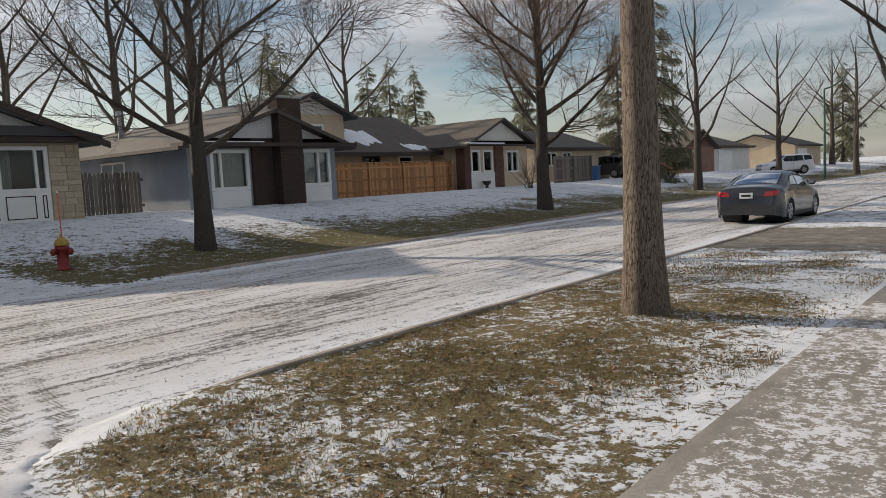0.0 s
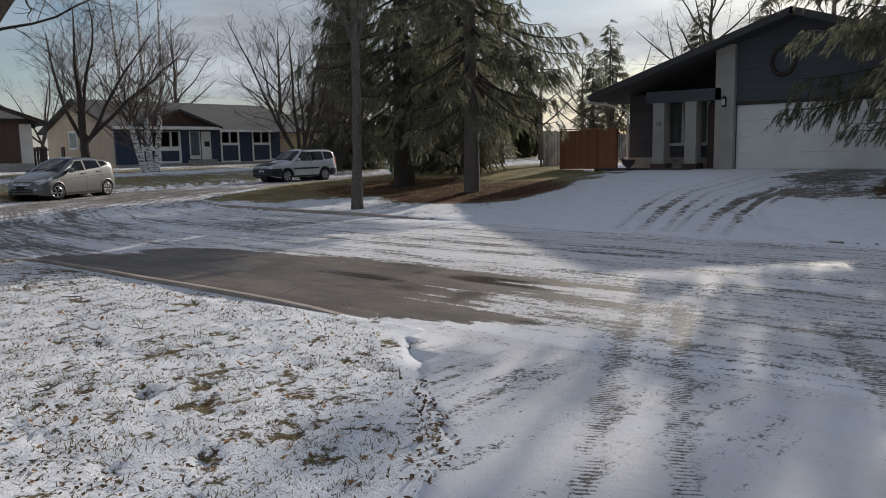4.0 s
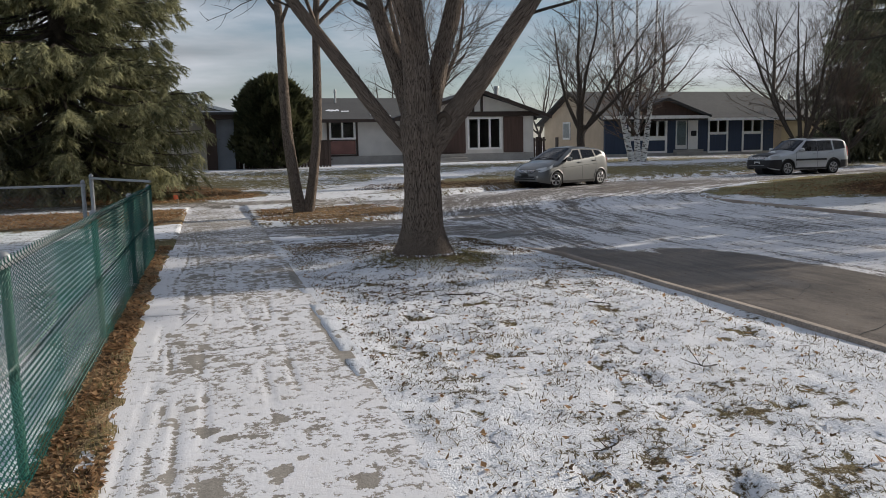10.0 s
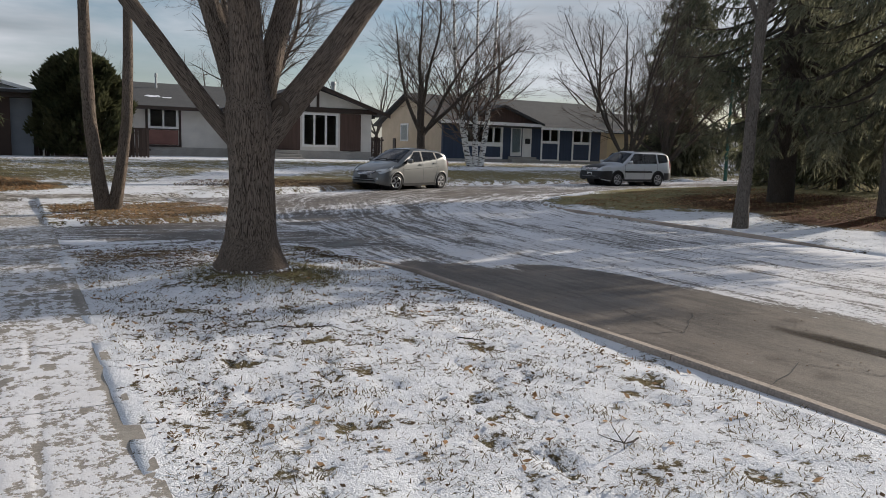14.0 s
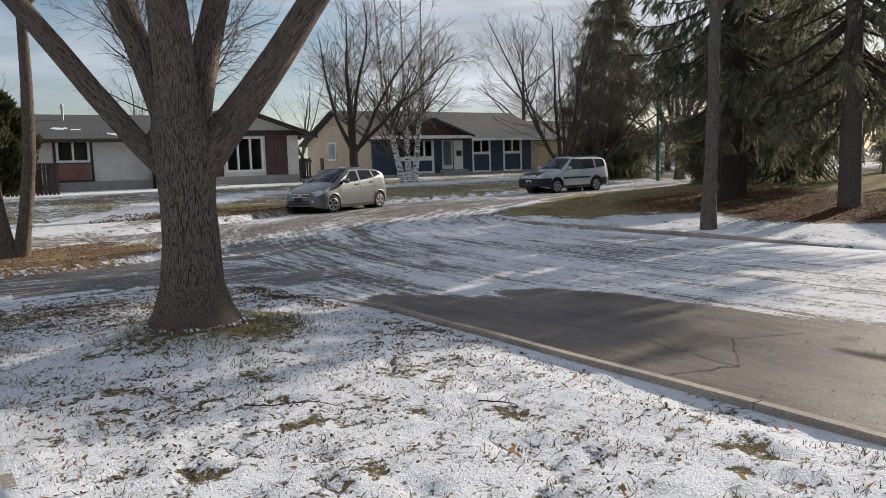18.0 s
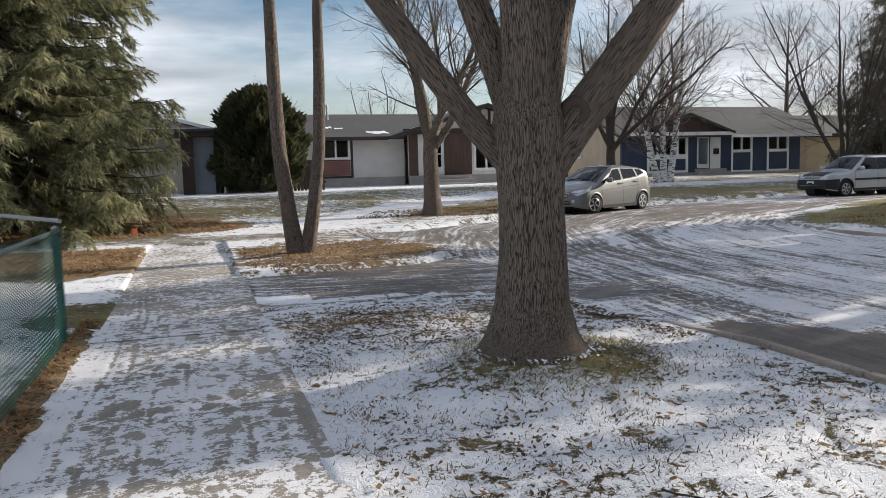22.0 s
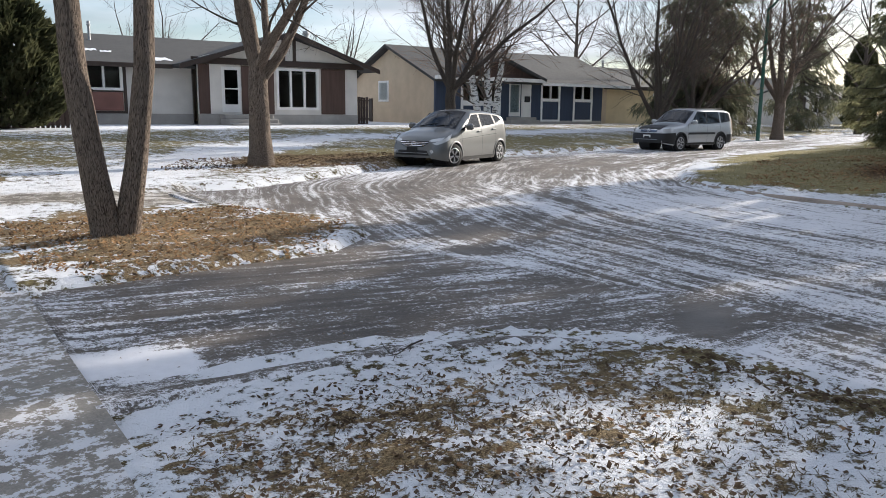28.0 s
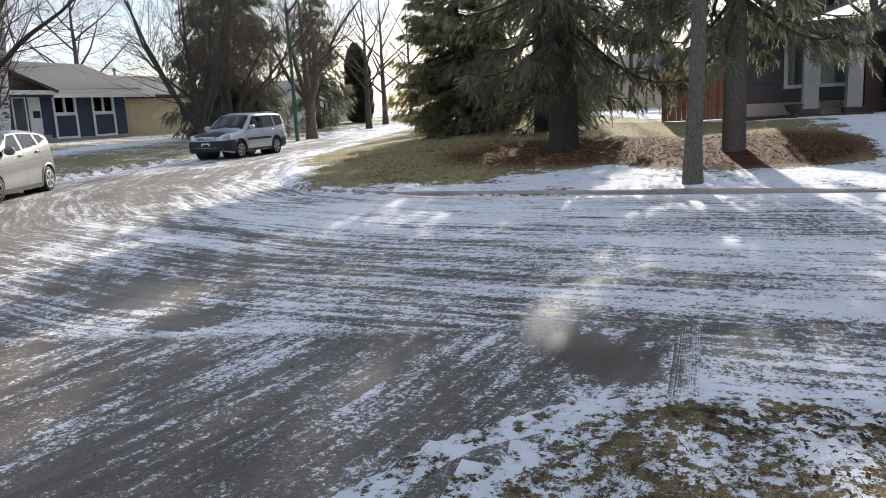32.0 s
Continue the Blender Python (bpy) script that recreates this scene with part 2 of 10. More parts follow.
def paved_mat(name, bare, bare2, sx, sy, rough_bare=0.6, slush=(0.42, 0.41, 0.41), crisp=0.05, mixw=(0.2, 0.2, 0.1, 0.2, 0.1, 0.2)):
    """Asphalt or concrete with packed snow in streaks along the way; UV: metres along and across."""
    m, nodes, links, bsdf = node_mat(name)
    uv = nodes.new("ShaderNodeUVMap")
    mp = nodes.new("ShaderNodeMapping")
    mp.inputs["Scale"].default_value = (sx, sy, 1)
    links.new(uv.outputs["UV"], mp.inputs["Vector"])
    pos = nodes.new("ShaderNodeNewGeometry").outputs["Position"]
    warp = nodes.new("ShaderNodeVectorMath")
    warp.operation = "MULTIPLY_ADD"
    wobble = nodes.new("ShaderNodeTexNoise")
    wobble.inputs["Scale"].default_value = 0.35
    links.new(uv.outputs["UV"], wobble.inputs["Vector"])
    links.new(wobble.outputs["Color"], warp.inputs[0])
    warp.inputs[1].default_value = (0.7, 0.22, 0)
    links.new(uv.outputs["UV"], warp.inputs[2])
    links.new(warp.outputs["Vector"], mp.inputs["Vector"])
    st = noise_node(nodes, links, 1.0, 5, mp.outputs["Vector"], 0.6)
    mp2 = nodes.new("ShaderNodeMapping")
    mp2.inputs["Scale"].default_value = (sx * 6.0, sy * 5.5, 1)
    links.new(warp.outputs["Vector"], mp2.inputs["Vector"])
    st2 = noise_node(nodes, links, 1.0, 4, mp2.outputs["Vector"], 0.6)
    n1 = noise_node(nodes, links, 1.1, 4, pos)
    n2 = noise_node(nodes, links, 11.0, 5, pos, 0.65)
    n3 = noise_node(nodes, links, 110.0, 3, pos)
    n4 = noise_node(nodes, links, 34.0, 4, pos, 0.65)
    s = math_node(nodes, links, "MULTIPLY_ADD", st, mixw[0], math_node(nodes, links, "MULTIPLY", st2, mixw[1]))
    s = math_node(nodes, links, "MULTIPLY_ADD", n1, mixw[2], s)
    s = math_node(nodes, links, "MULTIPLY_ADD", n2, mixw[3], s)
    s = math_node(nodes, links, "MULTIPLY_ADD", n3, mixw[4], s)
    s = math_node(nodes, links, "MULTIPLY_ADD", n4, mixw[5], s)
    snow = attr(nodes, "snow")
    lug = math_node(nodes, links, "SINE", math_node(nodes, links, "MULTIPLY_ADD", attr(nodes, "tread_run"), 150.0, math_node(nodes, links, "MULTIPLY", n2, 1.0)))
    lug = math_node(nodes, links, "MULTIPLY", math_node(nodes, links, "MULTIPLY_ADD", lug, 0.55, 0.45), attr(nodes, "tread"))
    snow = math_node(nodes, links, "SUBTRACT", snow, math_node(nodes, links, "MULTIPLY", lug, math_node(nodes, links, "MULTIPLY", n1, 0.45)))
    thr = math_node(nodes, links, "MULTIPLY_ADD", snow, -0.26, 0.63)
    film = step_node(nodes, links, s, math_node(nodes, links, "SUBTRACT", thr, 0.03), math_node(nodes, links, "ADD", thr, 0.004))
    full = step_node(nodes, links, s, math_node(nodes, links, "ADD", thr, 0.0), math_node(nodes, links, "ADD", thr, crisp + 0.025))
    base = mix_node(nodes, links, step_node(nodes, links, math_node(nodes, links, "MULTIPLY_ADD", n1, 0.34, math_node(nodes, links, "MULTIPLY_ADD", st2, 0.24, math_node(nodes, links, "MULTIPLY_ADD", n3, 0.24, math_node(nodes, links, "MULTIPLY", n4, 0.2)))), 0.41, 0.61), bare, bare2)
    base = mix_node(nodes, links, math_node(nodes, links, "MULTIPLY", attr(nodes, "wet"), 0.8), base, tuple(0.55 * c for c in bare))
    sl = mix_node(nodes, links, step_node(nodes, links, n2, 0.3, 0.7), tuple(0.6 * c for c in slush), slush)
    c1 = mix_node(nodes, links, math_node(nodes, links, "MULTIPLY", film, 0.6), base, sl)
    dirtm = step_node(nodes, links, math_node(nodes, links, "MULTIPLY", attr(nodes, "dirt"), math_node(nodes, links, "ADD", n1, n2)), 0.25, 1.1)
    wh = mix_node(nodes, links, n2, (0.68, 0.68, 0.71), (0.86, 0.86, 0.89))
    wh = mix_node(nodes, links, dirtm, wh, (0.46, 0.41, 0.36))
    links.new(mix_node(nodes, links, full, c1, wh), bsdf.inputs["Base Color"])
    r = mix_node(nodes, links, film, (rough_bare,) * 3, (0.8, 0.8, 0.8))
    wet = attr(nodes, "wet")
    links.new(mix_node(nodes, links, wet, r, (0.1, 0.1, 0.1)), bsdf.inputs["Roughness"])
    links.new(mix_node(nodes, links, film, (0.3, 0.3, 0.3), (0.06, 0.06, 0.06)), bsdf.inputs["Specular IOR Level"])
    h = math_node(nodes, links, "MULTIPLY_ADD", full, 0.6, math_node(nodes, links, "MULTIPLY_ADD", n2, 0.5, math_node(nodes, links, "MULTIPLY", n3, 0.25)))
    bump_node(nodes, links, h, 0.5, 0.018, bsdf)
    return m


def bark_mat(name, dark, light, sc=1.0, pale=0.0):
    m, nodes, links, bsdf = node_mat(name)
    tc = nodes.new("ShaderNodeTexCoord")
    grain = nodes.new("ShaderNodeAttribute")         # runs along each stem and limb
    grain.attribute_name = "grain"
    mp = nodes.new("ShaderNodeMapping")
    mp.inputs["Scale"].default_value = (74 * sc, 74 * sc, 5.2 * sc)
    links.new(grain.outputs["Vector"], mp.inputs["Vector"])
    wob = nodes.new("ShaderNodeTexNoise")
    wob.inputs["Scale"].default_value, wob.inputs["Detail"].default_value = 0.35, 3
    links.new(mp.outputs["Vector"], wob.inputs["Vector"])
    bent = nodes.new("ShaderNodeVectorMath")
    bent.operation = "MULTIPLY_ADD"
    links.new(wob.outputs["Color"], bent.inputs[0])
    bent.inputs[1].default_value = (3.0, 3.0, 2.0)
    links.new(mp.outputs["Vector"], bent.inputs[2])
    cell = nodes.new("ShaderNodeTexVoronoi")         # interlaced plates between furrows
    cell.feature = "DISTANCE_TO_EDGE"
    cell.inputs["Scale"].default_value = 1.15
    links.new(bent.outputs["Vector"], cell.inputs["Vector"])
    plate = step_node(nodes, links, cell.outputs["Distance"], 0.0, 0.16)
    a = noise_node(nodes, links, 1.0, 6, mp.outputs["Vector"], 0.68)
    fine = noise_node(nodes, links, 3.2, 4, mp.outputs["Vector"], 0.65)
    big = noise_node(nodes, links, 1.2, 4, tc.outputs["Object"])
    h = math_node(nodes, links, "MULTIPLY_ADD", a, 0.45, math_node(nodes, links, "MULTIPLY", fine, 0.25))
    h = math_node(nodes, links, "MULTIPLY_ADD", plate, 0.2, math_node(nodes, links, "ADD", h, 0.06))
    c = mix_node(nodes, links, step_node(nodes, links, h, 0.36, 0.64), dark, light)
    c = mix_node(nodes, links, math_node(nodes, links, "MULTIPLY", step_node(nodes, links, big, 0.4, 0.75), 0.5), c, tuple(x * 0.6 for x in light))
    links.new(c, bsdf.inputs["Base Color"])
    bsdf.inputs["Roughness"].default_value = 0.9
    bsdf.inputs["Specular IOR Level"].default_value = 0.2
    bump_node(nodes, links, h, 1.0, 0.05, bsdf)
    return m


def foliage_mat(name, a, b):
    """Thin leaves or needles that let some light through."""
    m, nodes, links, bsdf = node_mat(name)
    pos = nodes.new("ShaderNodeNewGeometry").outputs["Position"]
    f = step_node(nodes, links, math_node(nodes, links, "MULTIPLY_ADD", noise_node(nodes, links, 0.8, 3, pos), 0.6, math_node(nodes, links, "MULTIPLY", noise_node(nodes, links, 9, 2, pos), 0.4)), 0.35, 0.65)
    c = mix_node(nodes, links, f, a, b)
    links.new(c, bsdf.inputs["Base Color"])
    bsdf.inputs["Roughness"].default_value = 0.75
    bsdf.inputs["Specular IOR Level"].default_value = 0.2
    thin = nodes.new("ShaderNodeBsdfTranslucent")
    links.new(c, thin.inputs["Color"])
    mix = nodes.new("ShaderNodeMixShader")
    mix.inputs["Fac"].default_value = 0.5
    links.new(bsdf.outputs["BSDF"], mix.inputs[1])
    links.new(thin.outputs["BSDF"], mix.inputs[2])
    links.new(mix.outputs["Shader"], nodes["Material Output"].inputs["Surface"])
    return m


def birch_mat():
    m, nodes, links, bsdf = node_mat("birch_bark")
    tc = nodes.new("ShaderNodeTexCoord")
    mp = nodes.new("ShaderNodeMapping")
    mp.inputs["Scale"].default_value = (4, 4, 14)
    links.new(tc.outputs["Object"], mp.inputs["Vector"])
    a = noise_node(nodes, links, 1.0, 4, mp.outputs["Vector"], 0.6)
    links.new(mix_node(nodes, links, step_node(nodes, links, a, 0.5, 0.6), (0.75, 0.73, 0.69), (0.1, 0.085, 0.075)), bsdf.inputs["Base Color"])
    bsdf.inputs["Roughness"].default_value = 0.8
    return m


def roof_mat(name, col, col2):
    """Asphalt shingles in courses with patches."""
    m, nodes, links, bsdf = node_mat(name)
    tc = nodes.new("ShaderNodeTexCoord")
    br = nodes.new("ShaderNodeTexBrick")
    br.inputs["Scale"].default_value = 3.2
    br.inputs["Mortar Size"].default_value = 0.012
    br.inputs["Color1"].default_value, br.inputs["Color2"].default_value = (*col, 1), (*col2, 1)
    br.inputs["Mortar"].default_value = (*[c * 0.5 for c in col], 1)
    uv = nodes.new("ShaderNodeUVMap")
    links.new(uv.outputs["UV"], br.inputs["Vector"])
    n = noise_node(nodes, links, 0.9, 4, tc.outputs["Object"])
    n2 = noise_node(nodes, links, 55, 2, tc.outputs["Object"])
    c = mix_node(nodes, links, math_node(nodes, links, "MULTIPLY", n, 0.5), br.outputs["Color"], tuple(x * 1.6 for x in col2))
    c = mix_node(nodes, links, math_node(nodes, links, "MULTIPLY", n2, 0.12), c, (0.25, 0.24, 0.23))
    links.new(c, bsdf.inputs["Base Color"])
    bsdf.inputs["Roughness"].default_value = 0.9
    bump_node(nodes, links, br.outputs["Fac"], -0.4, 0.012, bsdf)
    return m


M_LAWN = ground_mat()
M_ROAD = paved_mat("icy_asphalt", (0.07, 0.058, 0.049), (0.18, 0.15, 0.123), 0.14, 1.7, 0.6, (0.34, 0.325, 0.31), 0.012, (0.2, 0.23, 0.05, 0.17, 0.13, 0.22))
M_SLAB = paved_mat("snowy_concrete", (0.215, 0.195, 0.17), (0.35, 0.32, 0.28), 0.7, 1.6, 0.75, (0.44, 0.39, 0.33), 0.005, (0.08, 0.14, 0.1, 0.34, 0.1, 0.24))
M_KERB = mat("kerb_concrete", (0.33, 0.275, 0.23), 0.9, var=0.4, fine=45, bump=0.5)
M_SNOW = mat("settled_snow", (0.82, 0.83, 0.86), 0.7, var=0.06, fine=20, bump=0.5, dist=0.02)
M_BARK = bark_mat("ridged_bark", (0.045, 0.033, 0.025), (0.31, 0.245, 0.195))
M_BARK2 = bark_mat("dark_bark", (0.045, 0.037, 0.031), (0.15, 0.125, 0.105), 1.4)
M_BARK3 = bark_mat("pale_grey_bark", (0.08, 0.067, 0.056), (0.3, 0.255, 0.215), 1.2)
M_TWIG = mat("twig_bark", (0.12, 0.095, 0.076), 0.85, var=0.3, bump=0)
M_TWIGR = mat("seeded_twigs", (0.21, 0.135, 0.095), 0.85, var=0.3, bump=0)
M_BIRCH = birch_mat()
M_NEEDLE = foliage_mat("blue_spruce_needles", (0.1, 0.11, 0.065), (0.42, 0.41, 0.24))
M_NEEDLE2 = foliage_mat("dark_spruce_needles", (0.1, 0.11, 0.075), (0.27, 0.262, 0.175))
M_CEDAR = foliage_mat("cedar_foliage", (0.05, 0.06, 0.03), (0.125, 0.125, 0.065))
M_LEAF = foliage_mat("dead_leaf", (0.25, 0.14, 0.07), (0.52, 0.35, 0.2))
M_LEAFD = foliage_mat("sodden_leaf", (0.09, 0.062, 0.042), (0.22, 0.155, 0.1))
M_STRAW = foliage_mat("dead_grass_stubble", (0.1, 0.078, 0.045), (0.25, 0.2, 0.12))
M_GRASS = foliage_mat("dry_grass_blades", (0.13, 0.11, 0.05), (0.32, 0.27, 0.14))
M_GRASSG = foliage_mat("pale_green_grass_blades", (0.2, 0.175, 0.085), (0.42, 0.37, 0.2))
M_WHITE = mat("white_paint", (0.78, 0.77, 0.74), 0.55, var=0.07, bump=0.08)
M_CREAM = mat("cream_stucco", (0.64, 0.52, 0.32), 0.9, var=0.1, fine=90, bump=0.5, dist=0.008)
M_STUCCO = mat("pale_stucco", (0.66, 0.63, 0.58), 0.9, var=0.1, fine=90, bump=0.5, dist=0.008)
M_TAN = mat("tan_stucco", (0.56, 0.45, 0.32), 0.9, var=0.1, fine=90, bump=0.5, dist=0.008)
M_BROWN = mat("dark_brown_trim", (0.05, 0.035, 0.028), 0.65, var=0.2, bump=0.15)
M_BROWNP = mat("brown_panel_siding", (0.09, 0.055, 0.043), 0.75, var=0.2, stretch=(6, 6, 0.6), bump=0.3)
M_PINKP = mat("faded_red_panel", (0.22, 0.11, 0.09), 0.8, var=0.2, bump=0.2)
M_BLUE = mat("navy_siding", (0.036, 0.052, 0.088), 0.65, var=0.15, stretch=(8, 8, 0.4), bump=0.25)
M_GREYS = mat("blue_grey_stucco", (0.26, 0.28, 0.31), 0.9, var=0.12, fine=90, bump=0.4)
M_CHAR = mat("charcoal_siding", (0.085, 0.09, 0.1), 0.75, var=0.18, stretch=(0.5, 0.5, 8), bump=0.3)
M_PIER = mat("greige_stucco", (0.4, 0.37, 0.33), 0.9, var=0.12, fine=90, bump=0.5)
M_GABLE = mat("grey_gable_panel", (0.6, 0.59, 0.58), 0.85, var=0.08, bump=0.2)
M_STONE = mat("buff_limestone", (0.46, 0.385, 0.28), 0.85, var=0.2, coarse=2.6, fine=30, bump=0.6, dist=0.015, per_object=0.22)
M_DBRICK = mat("dark_brown_brick", (0.085, 0.055, 0.043), 0.85, var=0.35, fine=50, bump=0.5, per_object=0.6)
M_RBRICK = mat("red_brown_brick", (0.19, 0.1, 0.075), 0.85, var=0.35, fine=50, bump=0.5, per_object=0.7)
M_MORTAR = mat("mortar", (0.4, 0.335, 0.25), 0.95, var=0.15, bump=0.3)
M_ROOF = roof_mat("charcoal_shingles", (0.055, 0.055, 0.058), (0.085, 0.083, 0.083))
M_ROOFB = roof_mat("brown_shingles", (0.075, 0.06, 0.05), (0.11, 0.09, 0.073))
M_ROOFG = roof_mat("grey_shingles", (0.036, 0.036, 0.037), (0.058, 0.057, 0.057))
M_GLASS = glass_mat("window_glass")
M_CARGLASS = glass_mat("car_glass", (0.16, 0.18, 0.19), 0.85)
M_CURTAIN = mat("pale_curtain", (0.55, 0.52, 0.46), 0.9, var=0.15, stretch=(20, 20, 0.4), bump=0.4)
M_FOUND = mat("foundation_concrete", (0.36, 0.34, 0.31), 0.9, var=0.18, bump=0.4)
M_WOOD = mat("cedar_fence_boards", (0.4, 0.2, 0.085), 0.75, var=0.25, stretch=(9, 9, 0.7), bump=0.4, per_object=0.5)
M_OLDWOOD = mat("weathered_fence_boards", (0.17, 0.145, 0.125), 0.9, var=0.3, stretch=(9, 9, 0.7), bump=0.5, per_object=0.5)
M_DARKWOOD = mat("dark_fence_boards", (0.07, 0.05, 0.042), 0.9, var=0.3, stretch=(9, 9, 0.7), bump=0.5, per_object=0.5)
M_RUST = mat("rust_red_fence_boards", (0.27, 0.12, 0.06), 0.8, var=0.2, stretch=(9, 9, 0.7), bump=0.3, per_object=0.4)
M_GALV = mat("galvanised_steel", (0.34, 0.35, 0.36), 0.55, 0.6, var=0.15, bump=0.1)
M_GREENW = mat("green_vinyl_wire", (0.007, 0.082, 0.068), 0.45, var=0.2, bump=0)
M_POLE = mat("dark_green_pole_paint", (0.026, 0.06, 0.05), 0.5, 0.2, var=0.25, bump=0.1)
M_GREENP = mat("green_painted_steel", (0.05, 0.13, 0.1), 0.5, 0.2, var=0.2, bump=0.1)
M_REDP = mat("red_hydrant_paint", (0.22, 0.025, 0.022), 0.5, var=0.25, bump=0.2)
M_YELP = mat("yellow_hydrant_cap", (0.4, 0.25, 0.05), 0.5, var=0.2, bump=0.2)
M_ORANGE = mat("orange_marker", (0.75, 0.16, 0.06), 0.55, var=0.1, bump=0)
M_BLACK = mat("black_plastic", (0.018, 0.018, 0.02), 0.55, var=0.2, bump=0.1)
M_TYRE = mat("tyre_rubber", (0.016, 0.016, 0.017), 0.85, var=0.3, bump=0.3)
M_ALLOY = mat("wheel_alloy", (0.5, 0.5, 0.52), 0.35, 0.85, var=0.1, bump=0)
M_CHROME = mat("chrome", (0.7, 0.7, 0.72), 0.12, 1.0, var=0.04, bump=0)
M_SILVER = mat("silver_car_paint", (0.15, 0.155, 0.155), 0.4, 0.5, var=0.05, bump=0, coat=0.8)
M_PALESIL = mat("pale_silver_car_paint", (0.42, 0.435, 0.455), 0.4, 0.45, var=0.05, bump=0, coat=0.8)
M_DARKCAR = mat("dark_grey_car_paint", (0.035, 0.036, 0.04), 0.3, 0.4, var=0.08, bump=0, coat=0.9)
M_GREENCAR = mat("bright_green_car_paint", (0.035, 0.32, 0.05), 0.3, 0.2, var=0.05, bump=0, coat=0.9)
M_WHITECAR = mat("white_car_paint", (0.7, 0.7, 0.71), 0.35, 0.0, var=0.05, bump=0, coat=0.8)
M_REDLENS = mat("red_lens", (0.4, 0.02, 0.02), 0.15, var=0.05, bump=0, coat=0.6)
M_CLEAR = mat("headlight_lens", (0.62, 0.64, 0.66), 0.12, 0.3, var=0.05, bump=0, coat=0.8)
M_BLUEBIN = mat("blue_bin_plastic", (0.04, 0.12, 0.3), 0.5, var=0.1, bump=0.1)
M_SIGN = mat("sign_face", (0.75, 0.75, 0.73), 0.5, var=0.06, bump=0)
M_SIGNRED = mat("sign_red", (0.5, 0.03, 0.03), 0.5, var=0.06, bump=0)
M_INK = mat("dark_ink", (0.02, 0.02, 0.02), 0.6, var=0.1, bump=0)
M_IRON = mat("cast_iron", (0.07, 0.065, 0.06), 0.6, 0.5, var=0.3, bump=0.4)

# ---- building helpers ----
def mesh_ob(name, bm, material, parent=None, label=""):
    me = bpy.data.meshes.new(name)
    bm.to_mesh(me)
    bm.free()
    if material:
        me.materials.append(material)
    ob = new(name, me)
    if parent is not None:
        ob.parent = parent
    if label:
        ob["label"] = label
    return ob


def part(name, bm, material, parent, label=""):
    return mesh_ob(name, bm, material, parent, label)


def raw_part(name, verts, faces, material, parent=None, label="", smooth=False):
    me = bpy.data.meshes.new(name)
    me.from_pydata(verts, [], faces)
    me.materials.append(material)
    if smooth:
        me.polygons.foreach_set("use_smooth", np.ones(len(me.polygons), dtype=bool))
    me.update()
    ob = new(name, me)
    if parent is not None:
        ob.parent = parent
    if label:
        ob["label"] = label
    return ob


def thing(name, m, label, category, group="", kind=""):
    e = new(name)
    e.empty_display_size = 0.1
    e.matrix_world = m
    return tagged(e, label, category, group, kind)


def box(x0, x1, y0, y1, z0, z1, bevel=0.0, bm=None):
    bm = bm or bmesh.new()
    r = bmesh.ops.create_cube(bm, size=1.0)
    bmesh.ops.transform(bm, verts=r["verts"], matrix=Matrix.Translation(((x0 + x1) / 2, (y0 + y1) / 2, (z0 + z1) / 2)) @ Matrix.Diagonal((abs(x1 - x0), abs(y1 - y0), abs(z1 - z0), 1)))
    if bevel:
        es = list({e for v in r["verts"] for e in v.link_edges})
        bmesh.ops.bevel(bm, geom=es, offset=bevel, segments=1, affect="EDGES", profile=0.5)
    return bm


def rod(p, q, r0, r1=None, sides=10, bm=None):
    bm = bm or bmesh.new()
    p, q = Vector(p), Vector(q)
    r1 = r0 if r1 is None else r1
    d = q - p
    mm = Matrix.Translation((p + q) / 2) @ d.to_track_quat("Z", "Y").to_matrix().to_4x4()
    bmesh.ops.create_cone(bm, cap_ends=True, segments=sides, radius1=r0, radius2=r1, depth=d.length, matrix=mm)
    return bm


def lathe(profile, sides=16, bm=None, m=None):
    """A body of revolution about z from (radius, height) pairs."""
    bm = bm or bmesh.new()
    m = m or Matrix()
    rings = [[bm.verts.new(m @ Vector((r * math.cos(2 * math.pi * i / sides), r * math.sin(2 * math.pi * i / sides), z))) for i in range(sides)] for r, z in profile]
    for a, b in zip(rings, rings[1:]):
        for i in range(sides):
            j = (i + 1) % sides
            f = bm.faces.new((a[i], a[j], b[j], b[i]))
            f.smooth = True
    bm.faces.new(rings[0][::-1])
    bm.faces.new(rings[-1])
    return bm


def prism(poly, y0, y1, bm=None):
    """A body whose outline (x, z) runs from y0 to y1."""
    bm = bm or bmesh.new()
    a = [bm.verts.new((x, y0, z)) for x, z in poly]
    b = [bm.verts.new((x, y1, z)) for x, z in poly]
    n = len(poly)
    bm.faces.new(a)
    bm.faces.new(b[::-1])
    for i in range(n):
        bm.faces.new((a[(i + 1) % n], a[i], b[i], b[(i + 1) % n]))
    bmesh.ops.recalc_face_normals(bm, faces=bm.faces[:])
    return bm


# ---- the plan ----
INNER = [(-13.75, 140), (-13.75, -18.6), (-13.85, -20.3), (-14.35, -21.9), (-15.3, -23.2), (-16.8, -24.4), (-19, -25.7), (-22.2, -27.2), (-30, -29.6), (-44, -33.2), (-95, -46)]
OUTER = [(-95, -54), (-44, -39.2), (-28, -34.9), (-16.1, -31.9), (-13.0, -30.7), (-11.0, -29.5), (-8.6, -27.9), (-6.4, -26.6), (-4.9, -26.3), (-4.9, -22.9), (-5.6, -21.4), (-5.4, -20.4), (-4.6, -19.7), (-1.68, -19.3), (-1.68, -16.5), (-3.4, -16.5), (-4.3, -16.2), (-4.85, -15.75), (-5.05, -15.2), (-5.2, -14.4), (-5.42, -13.2), (-5.4, 140)]
